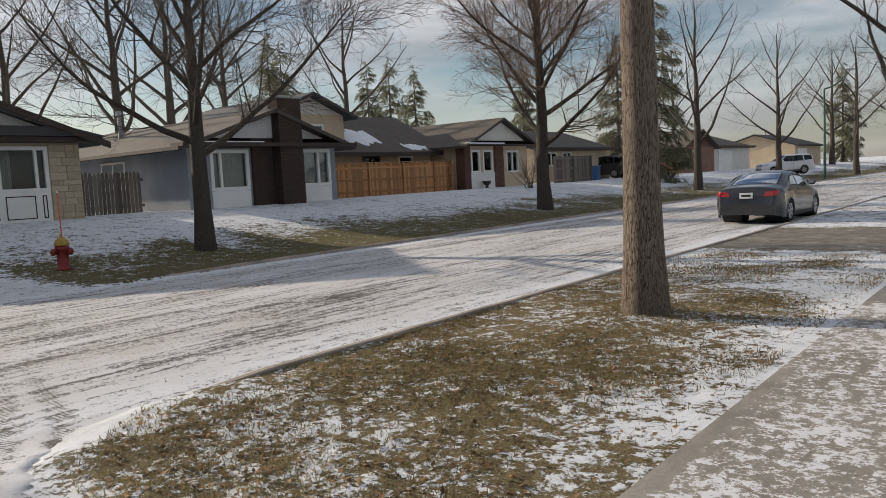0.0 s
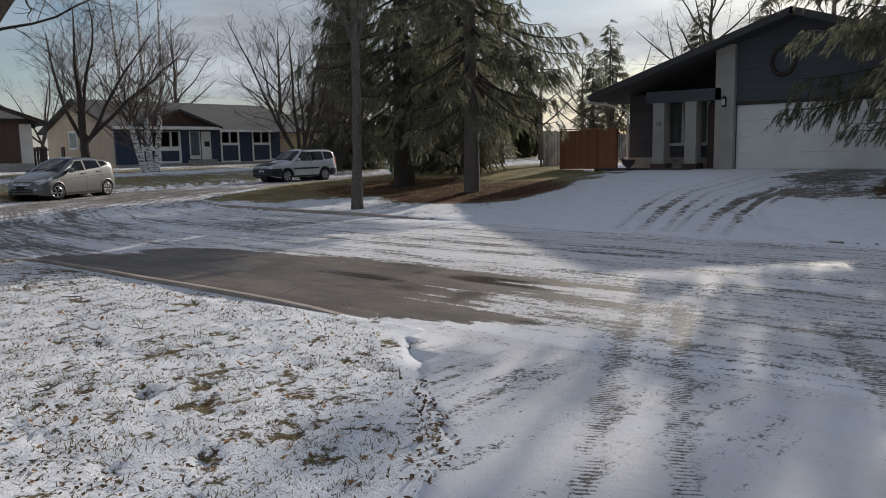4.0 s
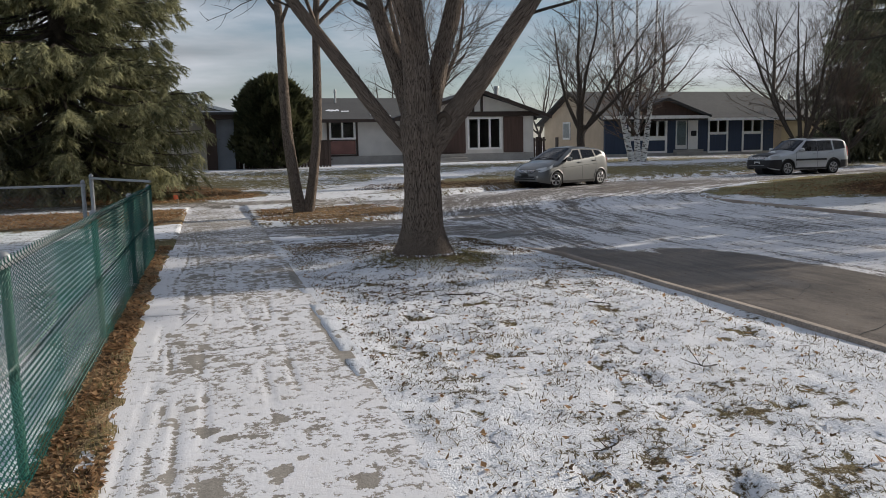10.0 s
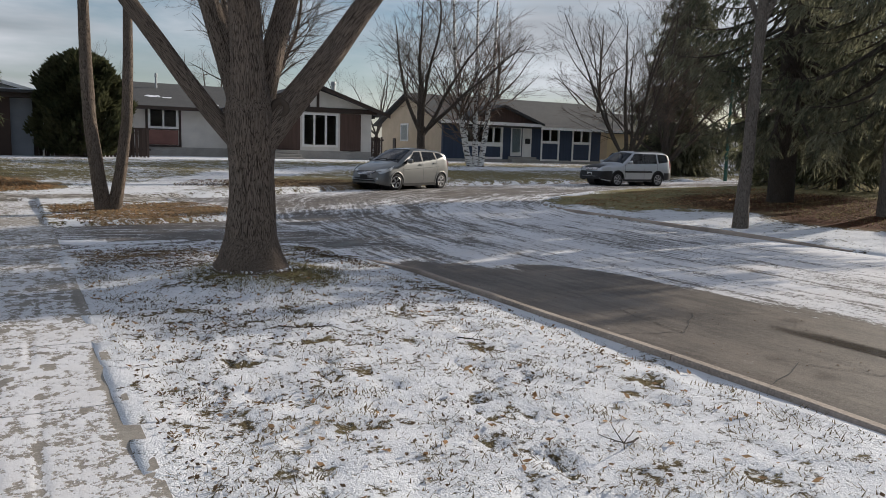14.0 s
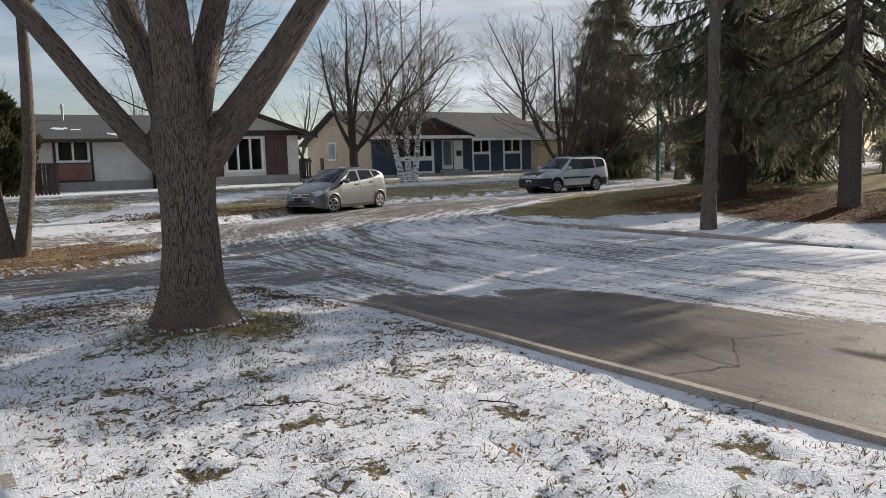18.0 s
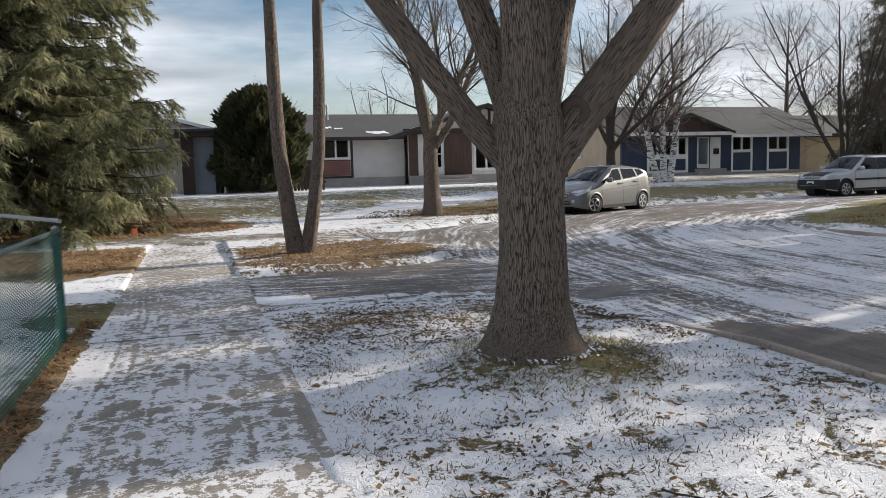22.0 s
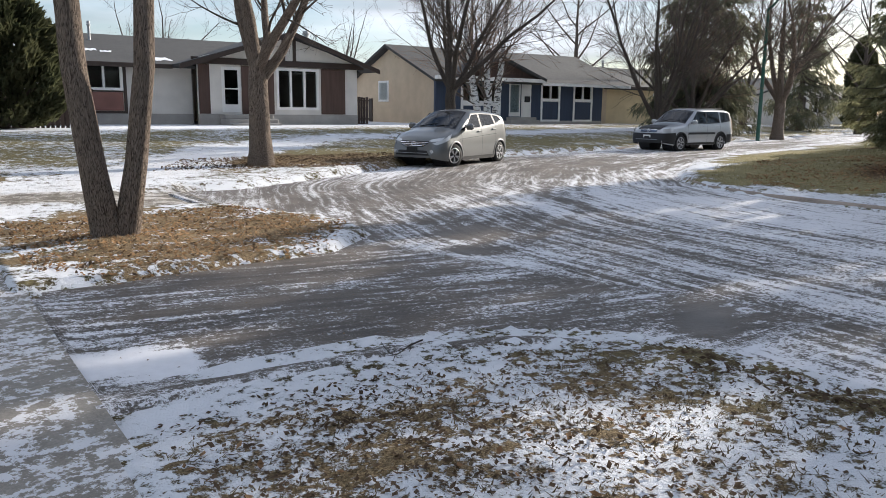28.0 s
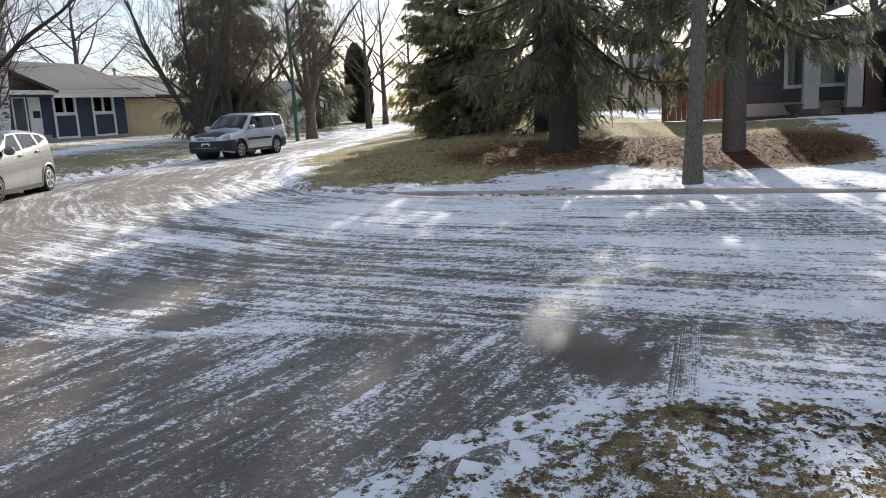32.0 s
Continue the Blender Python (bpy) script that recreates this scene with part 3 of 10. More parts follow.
ROAD_Z, LAWN_Z = -0.15, -0.1


def sd_poly(px, py, poly):
    """Signed distance to a polygon, negative inside."""
    d = np.full(px.shape, 1e9)
    inside = np.zeros(px.shape, bool)
    n = len(poly)
    for i in range(n):
        (ax, ay), (bx, by) = poly[i], poly[(i + 1) % n]
        ex, ey = bx - ax, by - ay
        t = np.clip(((px - ax) * ex + (py - ay) * ey) / (ex * ex + ey * ey), 0, 1)
        d = np.minimum(d, np.hypot(px - ax - t * ex, py - ay - t * ey))
        hit = (ay > py) != (by > py)
        with np.errstate(divide="ignore", invalid="ignore"):
            cross = ax + (py - ay) / (ey if ey else 1e-9) * ex
        inside ^= hit & (px < cross)
    return np.where(inside, -d, d)


def sstep(v, a, b):
    t = np.clip((v - a) / (b - a), 0, 1)
    return t * t * (3 - 2 * t)


ROAD = INNER + OUTER
# driveways: (outline, snow, dirt)
DRIVE_EAST = [(-5.4, 2.9), (-4.8, 2.1), (-4.2, 1.5), (-1.6, 1.3), (6, 1.3), (6, -3.0), (-1.7, -3.0), (-3.4, -3.3), (-4.2, -4.1), (-5.2, -5.3), (-6, -5.5), (-6, 3)]
DRIVE_BAY = [(-2.4, -15.6), (10, -15.9), (10, -19.3), (-2.4, -19.3)]
DRIVE_SOUTH = [(-5.2, -26.3), (-5.2, -23.2), (-2, -24.6), (12, -25.6), (12, -26.8), (-2, -26.2)]
DRIVE_STONE = [(-13.5, -1.0), (-13.5, 7.0), (-17, 5.6), (-24, 4.0), (-29.6, 3.7), (-29.6, 0.8), (-24, 0.3), (-17, -0.4)]
DRIVE_GARAGE = [(-13.5, -11.8), (-13.5, -3.6), (-19, -4.2), (-27, -4.4), (-27, -9.9), (-19, -10.2)]
WALK_SOUTH = [(-0.1, -23), (-1.7, -23), (-3.2, -25.6), (-5.6, -28.0), (-8.2, -31.4), (-14, -36.4), (-30, -41.0), (-60, -50), (-60, -51.6), (-30, -42.6), (-14, -38), (-7.2, -33.6), (-4.4, -29.6), (-2.2, -27.0), (-0.1, -24.6)]
DRIVE_NORTH = [(-5.6, 14.8), (-1.7, 14.2), (-1.7, 19.2), (-5.6, 19.6)]
OPENINGS = (DRIVE_EAST, DRIVE_BAY, DRIVE_SOUTH, DRIVE_STONE, DRIVE_GARAGE)


def lawn_z(x, y):
    """Height of the plots above the street's level."""
    rise = 0.56 + 0.3 * sstep(y, -3.5, 2.5)
    west = np.clip((-14.3 - x) / 9.6, 0, 1.0)
    z = LAWN_Z + (rise - LAWN_Z) * (0.35 * west + 0.65 * sstep(west, 0, 1)) * sstep(y, -25, -12)
    mid = sstep(y, -30, -12)
    isl = np.clip((-14.3 - x) / 12.7, 0, 1.0)
    z = np.where(y < -12, np.maximum(z * mid, LAWN_Z + 0.62 * isl * sstep(y, -31, -21)), z)
    line = -28.4 + (x + 10.2) * 0.3
    south = np.clip((line - y) / 13.0, 0, 1)
    z = z + (0.58 * sstep(south, 0, 1)) * sstep(-y, 25.5, 28)
    return z


def height(x, y, relief=True):
    """Level of the one sheet of ground at every place."""
    x, y = np.asarray(x, float), np.asarray(y, float)
    sd = sd_poly(x, y, ROAD)
    z = lawn_z(x, y)
    soft = np.zeros(x.shape)
    for o in OPENINGS:
        soft = np.maximum(soft, 1 - sstep(sd_poly(x, y, o), -0.5, 0.05))
    hard = sstep(sd, -0.16, -0.02)
    ramp = sstep(sd, -0.6, 2.2)
    w = hard * (1 - soft) + ramp * soft
    return (ROAD_Z - 0.03) * (1 - w) + z * w


def axis_lines(parts):
    vals = []
    for a, b, s in parts:
        vals += list(np.arange(a, b, s))
    return np.array(vals + [parts[-1][1]])


def set_attr(me, name, values):
    a = me.attributes.new(name, "FLOAT", "POINT")
    a.data.foreach_set("value", np.asarray(values, dtype=np.float32).ravel())


def grid_faces(nx, ny, keep=None):
    i = np.arange(nx - 1)[:, None] * ny + np.arange(ny - 1)[None, :]
    f = np.stack([i, i + ny, i + ny + 1, i + 1], -1)
    if keep is not None:
        f = f[keep]
    return f.reshape(-1, 4)


def fast_mesh(name, v, f):
    me = bpy.data.meshes.new(name)
    me.vertices.add(len(v))
    me.vertices.foreach_set("co", np.asarray(v, dtype=np.float32).ravel())
    k = f.shape[1]
    me.loops.add(f.size)
    me.loops.foreach_set("vertex_index", f.ravel().astype(np.int32))
    me.polygons.add(len(f))
    me.polygons.foreach_set("loop_start", np.arange(0, f.size, k, dtype=np.int32))
    me.update(calc_edges=True)
    return me


def value_noise(x, y, cell, seed):
    """Smooth noise, 0 to 1."""
    g = np.random.RandomState(seed).rand(256, 256)
    u, v = x / cell, y / cell
    i, j = np.floor(u).astype(int), np.floor(v).astype(int)
    fu, fv = u - i, v - j
    fu, fv = fu * fu * (3 - 2 * fu), fv * fv * (3 - 2 * fv)
    a, b = g[i % 256, j % 256], g[(i + 1) % 256, j % 256]
    c, d = g[i % 256, (j + 1) % 256], g[(i + 1) % 256, (j + 1) % 256]
    return (a * (1 - fu) + b * fu) * (1 - fv) + (c * (1 - fu) + d * fu) * fv


def near_blob(x, y, cx, cy, r, soft=0.5):
    return 1 - sstep(np.hypot(x - cx, y - cy), r * (1 - soft), r)


def inside(x, y, poly, soft=0.15, ragged=0.0):
    sd = sd_poly(x, y, poly)
    if ragged:
        sd = sd + ragged * (value_noise(x, y, 0.45, 61) + 0.6 * value_noise(x, y, 1.3, 62) - 0.8)
    return 1 - sstep(sd, -soft, soft)


LEAF_BED = [(-5.5, -20.9), (-4.6, -19.6), (-2.3, -19.1), (-1.75, -19.8), (-1.75, -22.8), (-4.8, -23.1)]
BED_WB = [(-5.2, -28.9), (-10.2, -28.7), (-12.3, -30.0), (-16, -31.7), (-13, -32.2), (-9, -31.6), (-6.4, -31.0)]
LEAF_YARD = [(0.4, -20.0), (-0.1, -22.5), (-0.8, -23.8), (9, -24.6), (12, -20.3)]
LEAF_YARD2 = [(3.0, -26.5), (0.2, -26.5), (-1.9, -27.2), (-2.2, -28.4), (-0.9, -30.6), (1.2, -32.4), (9, -33.2), (9, -26.7)]
ISLAND_GRASS = [(-14.6, -22.0), (-15.2, -19.4), (-17.5, -17.8), (-17.0, -12.6), (-24, -12.2), (-27, -16), (-40, -20), (-60, -27), (-60, -36), (-44, -32.6), (-30, -29), (-22.2, -26.7), (-19, -25.2), (-16.2, -23.6)]

gx = axis_lines([(-900, -200, 100), (-200, -60, 14), (-60, -30, 1.2), (-30, -13.6, 0.16), (-13.6, -5.5, 0.22), (-5.5, 0.4, 0.07), (0.4, 2.4, 0.2), (2.4, 14, 0.6), (14, 60, 6), (60, 900, 120)])
gy = axis_lines([(-900, -200, 100), (-200, -70, 14), (-70, -34, 1.0), (-34, -24, 0.3), (-24, -16.4, 0.12), (-16.4, -3.0, 0.07), (-3.0, 8.4, 0.09), (8.4, 14, 0.16), (14, 40, 0.4), (40, 140, 5), (140, 900, 120)])
X, Y = np.meshgrid(gx, gy, indexing="ij")
SD = sd_poly(X, Y, ROAD)
Z = height(X, Y)
fine_ = (X > -16) & (X < 2.4) & (Y > -24) & (Y < 12)
Z += np.where(SD > 0.1, (value_noise(X, Y, 0.35, 1) - 0.5) * 0.016 + (value_noise(X, Y, 0.16, 3) - 0.5) * 0.02 + (value_noise(X, Y, 1.7, 2) - 0.5) * 0.035, 0) * fine_ * sstep(np.abs(X + 0.82) - 0.85, 0.0, 0.5)
tree_mound = 0.16 * near_blob(X, Y, -3.4, -12.6, 1.5, 1.0) + 0.06 * near_blob(X, Y, -2.8, -20.7, 1.2, 1.0) + 0.05 * near_blob(X, Y, -3.6, 7.8, 1.0, 1.0)
Z += tree_mound
walk_x = (X > -1.56) & (X < -0.08) & (Y > -24.5) & (Y < 60)
Z = np.where(walk_x, np.minimum(Z, LAWN_Z - 0.06), Z)
hem = (1 - sstep(np.abs(X + 1.68), 0.1, 0.22)) * (X < -1.56) * (Y > -15.4) * (Y < -3.2)      # ragged edge of turf over the slabs
Z = Z * (1 - hem) + hem * (LAWN_Z + 0.002 + 0.034 * (value_noise(X, Y, 0.21, 15) - 0.35) + 0.02 * (value_noise(X, Y, 0.9, 16) - 0.5))
fringe = np.interp(-Y, (3.9, 6.0, 7.5, 9.5, 15.5), (-0.22, -0.17, -0.13, -0.05, -0.02)) + 0.1 * (value_noise(X, Y, 0.28, 17) - 0.5)
fringe = sstep(X - fringe, -0.03, 0.04) * (X < 0.4) * (Y < -3.95) * (Y > -15.5)      # ragged litter and turf along the fence
Z = Z * (1 - fringe) + fringe * (LAWN_Z + 0.02 + 0.03 * (value_noise(X, Y, 0.2, 18) - 0.4))

SN = np.full(X.shape, 0.62)
LEAF, GREEN, MULCH, DIRT, PAVED = (np.zeros(X.shape) for _ in range(5))
east = (X > -5.6)
north = east & (Y > 1)
SN = np.where(north, 0.43 + 0.22 * sstep(X, -3.0, -1.7) * sstep(Y, 3, 6) + 0.2 * sstep(Y, 8.5, 11) + 0.12 * (value_noise(X, Y, 1.6, 5) - 0.5), SN)
LEAF = np.where(north, 0.33 + 0.2 * near_blob(X, Y, -3.6, 7.8, 3), LEAF)
south_b = east & (Y < -2.5) & (Y > -15.8) & (X < 0)
SN = np.where(south_b, 0.72 - 0.12 * sstep(-Y, 13.2, 15.0) - 0.15 * near_blob(X, Y, -2.45, -15.1, 1.2, 1.0) - 0.05 * near_blob(X, Y, -3.5, -14.8, 1.2, 1.0), SN)
SN = np.where(south_b, SN - 0.5 * near_blob(X, Y, -3.75, -12.35, 0.75, 1.0) - 0.3 * near_blob(X, Y, -2.85, -12.4, 0.55, 1.0), SN)
litter = inside(X, Y, [(-5.15, -13.2), (-4.9, -13.2), (-4.7, -14.9), (-4.85, -15.3), (-5.1, -15.0)], 0.15)
SN, LEAF = SN - 0.24 * litter * sstep(value_noise(X, Y, 0.22, 44), 0.25, 0.75), np.maximum(LEAF, litter)
SN = np.where(south_b, SN - 0.06 * inside(X, Y, [(-2.9, -4.6), (-4.4, -4.4), (-4.6, -6.2), (-3.2, -6.6)], 0.5, 1.2), SN)
GREEN = np.where(south_b, 0.7 * near_blob(X, Y, -3.6, -12.4, 1.1), GREEN)
LEAF = np.where(south_b, 0.6 * near_blob(X, Y, -2.9, -14.8, 1.8) + 0.2, LEAF)
yard = X > 0.1
SN = np.where(yard, 0.7 - 0.6 * inside(X, Y, LEAF_YARD), SN)
fence_strip = fringe * (1 - sstep(X, 0.16, 0.3)) * (0.35 + 0.65 * sstep(value_noise(X, Y, 0.22, 19) + 0.8 * sstep(X, -0.1, 0.15), 0.4, 0.75))
SN = np.where(fence_strip > 0, SN - 0.8 * fence_strip, SN)
SN -= 0.5 * inside(X, Y, [(0.7, -15.7), (-0.3, -15.8), (-0.3, -17.2), (0.7, -17.6)], 0.25, 0.5)       # bare ground at the end of the fence
LEAF = np.maximum(LEAF, fence_strip)
for bed, keep in ((LEAF_BED, 0.34), (LEAF_YARD, 0.2), (BED_WB, 0.36)):
    k = inside(X, Y, bed, 0.45, 1.6)
    SN, LEAF = SN * (1 - k) + keep * k, np.maximum(LEAF, k)
west = (X < -13.7) & (Y > -12)
SN = np.where(west, 0.72 - 0.46 * (1 - sstep(-X + 3.0 * (value_noise(X, Y, 1.2, 91) - 0.5), 15.0, 20.5)) * sstep(Y, 5.5, 7), SN)
SN = np.where(west & (Y < 6), 0.86, SN)
MULCH = np.maximum(MULCH, near_blob(X, Y, -21.3, -3.0, 3.2) * 0.8)
SN -= 0.7 * near_blob(X, Y, -21.3, -3.0, 3.0)
isl = inside(X, Y, ISLAND_GRASS, 0.6, 1.2)
SN = np.where((X < -13.7) & (Y < -12), SN * (1 - isl) + 0.17 * isl + 0.1 * (1 - isl), SN)
GREEN = np.maximum(GREEN, isl)
for cx, cy, r in ((-20.0, -18.5, 3.6), (-18.8, -14.6, 3.2), (-27.4, -23.8, 2.0)):
    k = near_blob(X, Y, cx, cy, r, 0.35)
    MULCH, SN = np.maximum(MULCH, k), SN * (1 - 0.9 * k)
far_south = (Y < -30) & (X < 8)
SN = np.where(far_south & (SD > 0) & (LEAF < 0.4), (0.39 + 0.22 * (value_noise(X, Y, 4.0, 55) - 0.5) + 0.2 * (value_noise(X, Y, 1.3, 56) - 0.5)) + 0.42 * sstep(-Y + 0.25 * (X + 4), 37, 42) * (X < 0), SN)
GREEN = np.where(far_south, np.maximum(GREEN, 0.5), GREEN)
SN = np.where(far_south, SN - 0.45 * inside(X, Y, BED_WB, 0.6, 1.6), SN)
for o, s, d in ((DRIVE_STONE, 0.74, 0.5), (DRIVE_GARAGE, 0.93, 0.1), (DRIVE_EAST, 0.84, 0.45), (WALK_SOUTH, 0.74, 0.4), (DRIVE_SOUTH, 0.45, 0.7), (DRIVE_NORTH, 0.22, 0.4)):
    k = inside(X, Y, o, 0.3, 0.5)
    SN, DIRT, LEAF, MULCH, PAVED = SN * (1 - k) + s * k, np.maximum(DIRT, d * k), LEAF * (1 - k), MULCH * (1 - k), np.maximum(PAVED, k)
k = inside(X, Y, LEAF_YARD2, 0.35, 1.2)
SN, LEAF, PAVED = SN * (1 - k) + 0.12 * k, np.maximum(LEAF, k), PAVED * (1 - k)
# footprints in the snow of the verge
rng_f = np.random.RandomState(12)


def dent(cx, cy, rot, a, b, depth, bare):
    i0, i1 = np.searchsorted(gx, [cx - 0.5, cx + 0.5])
    j0, j1 = np.searchsorted(gy, [cy - 0.5, cy + 0.5])
    x, y = X[i0:i1, j0:j1] - cx, Y[i0:i1, j0:j1] - cy
    u, w = x * math.cos(rot) + y * math.sin(rot), -x * math.sin(rot) + y * math.cos(rot)
    r = np.sqrt((u / a) ** 2 + (w / b) ** 2)
    k = 1 - sstep(r, 0.6, 1.0)
    rim = np.exp(-((r - 1.25) / 0.25) ** 2)
    Z[i0:i1, j0:j1] += -depth * k + 0.3 * depth * rim
    SN[i0:i1, j0:j1] -= bare * k


for path in (((-2.2, -3.6), (-3.0, -6.5), (-4.3, -9.6)), ((-4.6, -4.4), (-3.4, -7.2), (-2.6, -10.8)), ((-4.9, -9.0), (-3.6, -10.2), (-2.2, -12.6)), ((-2.0, -4.6), (-2.3, -8.0), (-2.2, -11.0)), ((-4.0, -8.4), (-4.4, -10.4), (-4.6, -12.0))):
    for (ax, ay), (bx, by) in zip(path, path[1:]):
        ln = math.hypot(bx - ax, by - ay)
        rot = math.atan2(by - ay, bx - ax)
        for k in range(int(ln / 0.36)):
            f = k * 0.36 / ln
            s = 0.13 if k % 2 else -0.13
            dent(ax + (bx - ax) * f - s * math.sin(rot) + rng_f.normal(0, 0.05), ay + (by - ay) * f + s * math.cos(rot) + rng_f.normal(0, 0.05), rot + rng_f.normal(0, 0.2), 0.16, 0.07, 0.026, 0.1)
for _ in range(90):
    dent(rng_f.uniform(-5.0, -2.0), rng_f.uniform(-12, -3.6), rng_f.uniform(0, 3), rng_f.uniform(0.1, 0.24), rng_f.uniform(0.05, 0.11), 0.015, rng_f.uniform(0.03, 0.22))


def track(path, wide, depth, lugs, bare, dirt=0.0):
    """A wheel track pressed along a line."""
    pts = densify_np(path, 0.4)
    best, u, run = np.full(X.shape, 9.0), np.zeros(X.shape), 0.0
    for (ax, ay), (bx, by) in zip(pts, pts[1:]):
        ex, ey = bx - ax, by - ay
        ln = math.hypot(ex, ey)
        i0, i1 = np.searchsorted(gx, [min(ax, bx) - 0.7, max(ax, bx) + 0.7])
        j0, j1 = np.searchsorted(gy, [min(ay, by) - 0.7, max(ay, by) + 0.7])
        x, y = X[i0:i1, j0:j1], Y[i0:i1, j0:j1]
        t = np.clip(((x - ax) * ex + (y - ay) * ey) / (ln * ln), 0, 1)
        d = np.hypot(x - ax - t * ex, y - ay - t * ey)
        w = d < best[i0:i1, j0:j1]
        best[i0:i1, j0:j1] = np.where(w, d, best[i0:i1, j0:j1])
        u[i0:i1, j0:j1] = np.where(w, run + t * ln, u[i0:i1, j0:j1])
        run += ln
    k = 1 - sstep(best, wide * 0.42, wide * 0.6)
    Z[:] -= k * depth * (0.55 + 0.45 * np.sin(u * 2 * math.pi / lugs))
    SN[:] -= k * bare * (0.6 + 0.4 * np.sin(u * 2 * math.pi / lugs + 1))
    DIRT[:] = np.maximum(DIRT, k * dirt)


def densify_np(path, step):
    outp = []
    for (ax, ay), (bx, by) in zip(path, path[1:]):
        n = max(1, int(math.hypot(bx - ax, by - ay) / step))
        outp += [(ax + (bx - ax) * i / n, ay + (by - ay) * i / n) for i in range(n)]
    return outp + [path[-1]]


for side_, (a_, b_) in ((0.0, (0.26, 0.5)), (0.45, (0.2, 0.4)), (-0.5, (0.16, 0.35))):
    track(((-27.0, -7.7 + side_), (-21.5, -7.9 + side_), (-19.3, -8.2 + side_), (-17.0, -7.9 + side_), (-15.0, -7.4 + side_), (-13.2, -7.0 + side_)), a_, 0.015, 9.0, b_, 0.5)
    track(((-27.0, -5.9 + side_), (-20.5, -6.4 + side_), (-18.6, -6.7 + side_), (-16.4, -6.5 + side_), (-14.9, -6.2 + side_), (-13.2, -5.8 + side_)), a_, 0.015, 9.0, b_, 0.5)
    track(((-20.0, -6.1 + 0.6 * side_), (-18.1, -6.2 + 0.6 * side_), (-16.8, -6.05 + 0.6 * side_), (-15.4, -5.4 + 0.5 * side_), (-14.0, -4.2 + 0.4 * side_), (-13.2, -3.1)), 0.18, 0.015, 9.0, 0.35, 0.4)
swept = inside(X, Y, [(-23.1, -6.9), (-27.0, -6.6), (-27.0, -4.6), (-19.0, -4.2), (-18.4, -4.9), (-19.3, -6.1)], 0.4, 0.8)
SN -= 0.55 * swept
for yy in (1.2, 2.9):
    track(((-13.0, yy + 1.2), (-18, yy + 0.5), (-29, yy)), 0.8, 0.015, 5.0, 0.13, 0.8)
# hollow beside the kerbs, where the verge has sunk
Z -= 0.018 * (1 - sstep(np.abs(SD - 0.12), 0.1, 0.35)) * (Y < -4) * (Y > -15) * (X > -7)
Z -= 0.08 * inside(X, Y, [(-5.6, 2.3), (-4.4, 1.4), (-3.4, 1.1), (-1.6, 1.1), (-1.6, -2.8), (-3.4, -3.2), (-5.1, -5.2), (-5.6, -5.2)], 0.12) * (X < -1.6)
low_corner = inside(X, Y, [(-1.6, -17.4), (-5.6, -16.8), (-5.5, -14.9), (-3.8, -15.3), (-1.6, -15.8)], 0.5)
Z = Z * (1 - 0.75 * low_corner) + 0.75 * low_corner * (-0.132 + 0.02 * (value_noise(X, Y, 0.3, 17) - 0.5)) * (SD > -0.05) + 0.75 * low_corner * Z * (SD <= -0.05)
ground_me = fast_mesh("ground", np.stack([X, Y, Z], -1).reshape(-1, 3), grid_faces(len(gx), len(gy)))
for key, v in (("snow", SN), ("leaf", LEAF), ("green", GREEN), ("mulch", MULCH), ("dirt", DIRT), ("paved", PAVED)):
    set_attr(ground_me, key, v)
ground_me.materials.append(M_LAWN)
ground_me.polygons.foreach_set("use_smooth", np.ones(len(ground_me.polygons), bool))
ground = tagged(new("ground", ground_me), "dry winter lawns and verges under thin broken snow", "ground", kind="structure")

# ---- road: follows the bend, so that the wheel tracks do too ----
MID = [(-9.6, 140.0), (-9.6, -14.0), (-10.2, -19.0), (-11.9, -23.6), (-15.6, -27.5), (-21, -30.3), (-29, -32.8), (-44, -36.4), (-95, -50)]


def along(px, py):
    """Distance along the street's middle line, and across it."""
    best, u, v, run = np.full(px.shape, 1e9), np.zeros(px.shape), np.zeros(px.shape), 0.0
    for (ax, ay), (bx, by) in zip(MID, MID[1:]):
        ex, ey = bx - ax, by - ay
        ln = math.hypot(ex, ey)
        t = np.clip(((px - ax) * ex + (py - ay) * ey) / (ln * ln), 0, 1)
        d = np.hypot(px - ax - t * ex, py - ay - t * ey)
        s = np.sign((px - ax) * ey - (py - ay) * ex)
        w = d < best
        best, u, v = np.where(w, d, best), np.where(w, run + t * ln, u), np.where(w, s * d, v)
        run += ln
    return u, v


APRON = [(-5.3, 2.75), (-4.85, 2.1), (-4.35, 1.6), (-3.4, 1.25), (-1.5, 1.2), (-1.5, -2.9), (-2.6, -3.05), (-3.4, -3.3), (-4.2, -4.1), (-5.2, -5.3), (-7, -5.5), (-7, 3)]
TREADS = [(((-1.5, -1.7), (-2.4, -1.9), (-3.4, -2.6), (-8, -4.4)), 0.17), (((-1.5, -1.15), (-2.4, -1.3), (-3.6, -2.2), (-8, -3.9)), 0.17), (((-1.5, 0.3), (-2.6, 0.45), (-3.75, 0.75), (-5.2, 1.9), (-8, 2.9)), 0.2),
          (((-1.5, -0.1), (-3.0, -0.15), (-5.7, -0.5), (-8, -0.9)), 0.24), (((-1.5, -0.7), (-3, -0.75), (-5.7, -1.6), (-8, -2.6)), 0.22), (((-1.5, 0.75), (-3.2, 0.95), (-4.4, 1.75), (-5.6, 2.5), (-8, 3.1)), 0.18), (((-2.0, -2.6), (-3.2, -0.6), (-4.8, 1.4)), 0.2)]


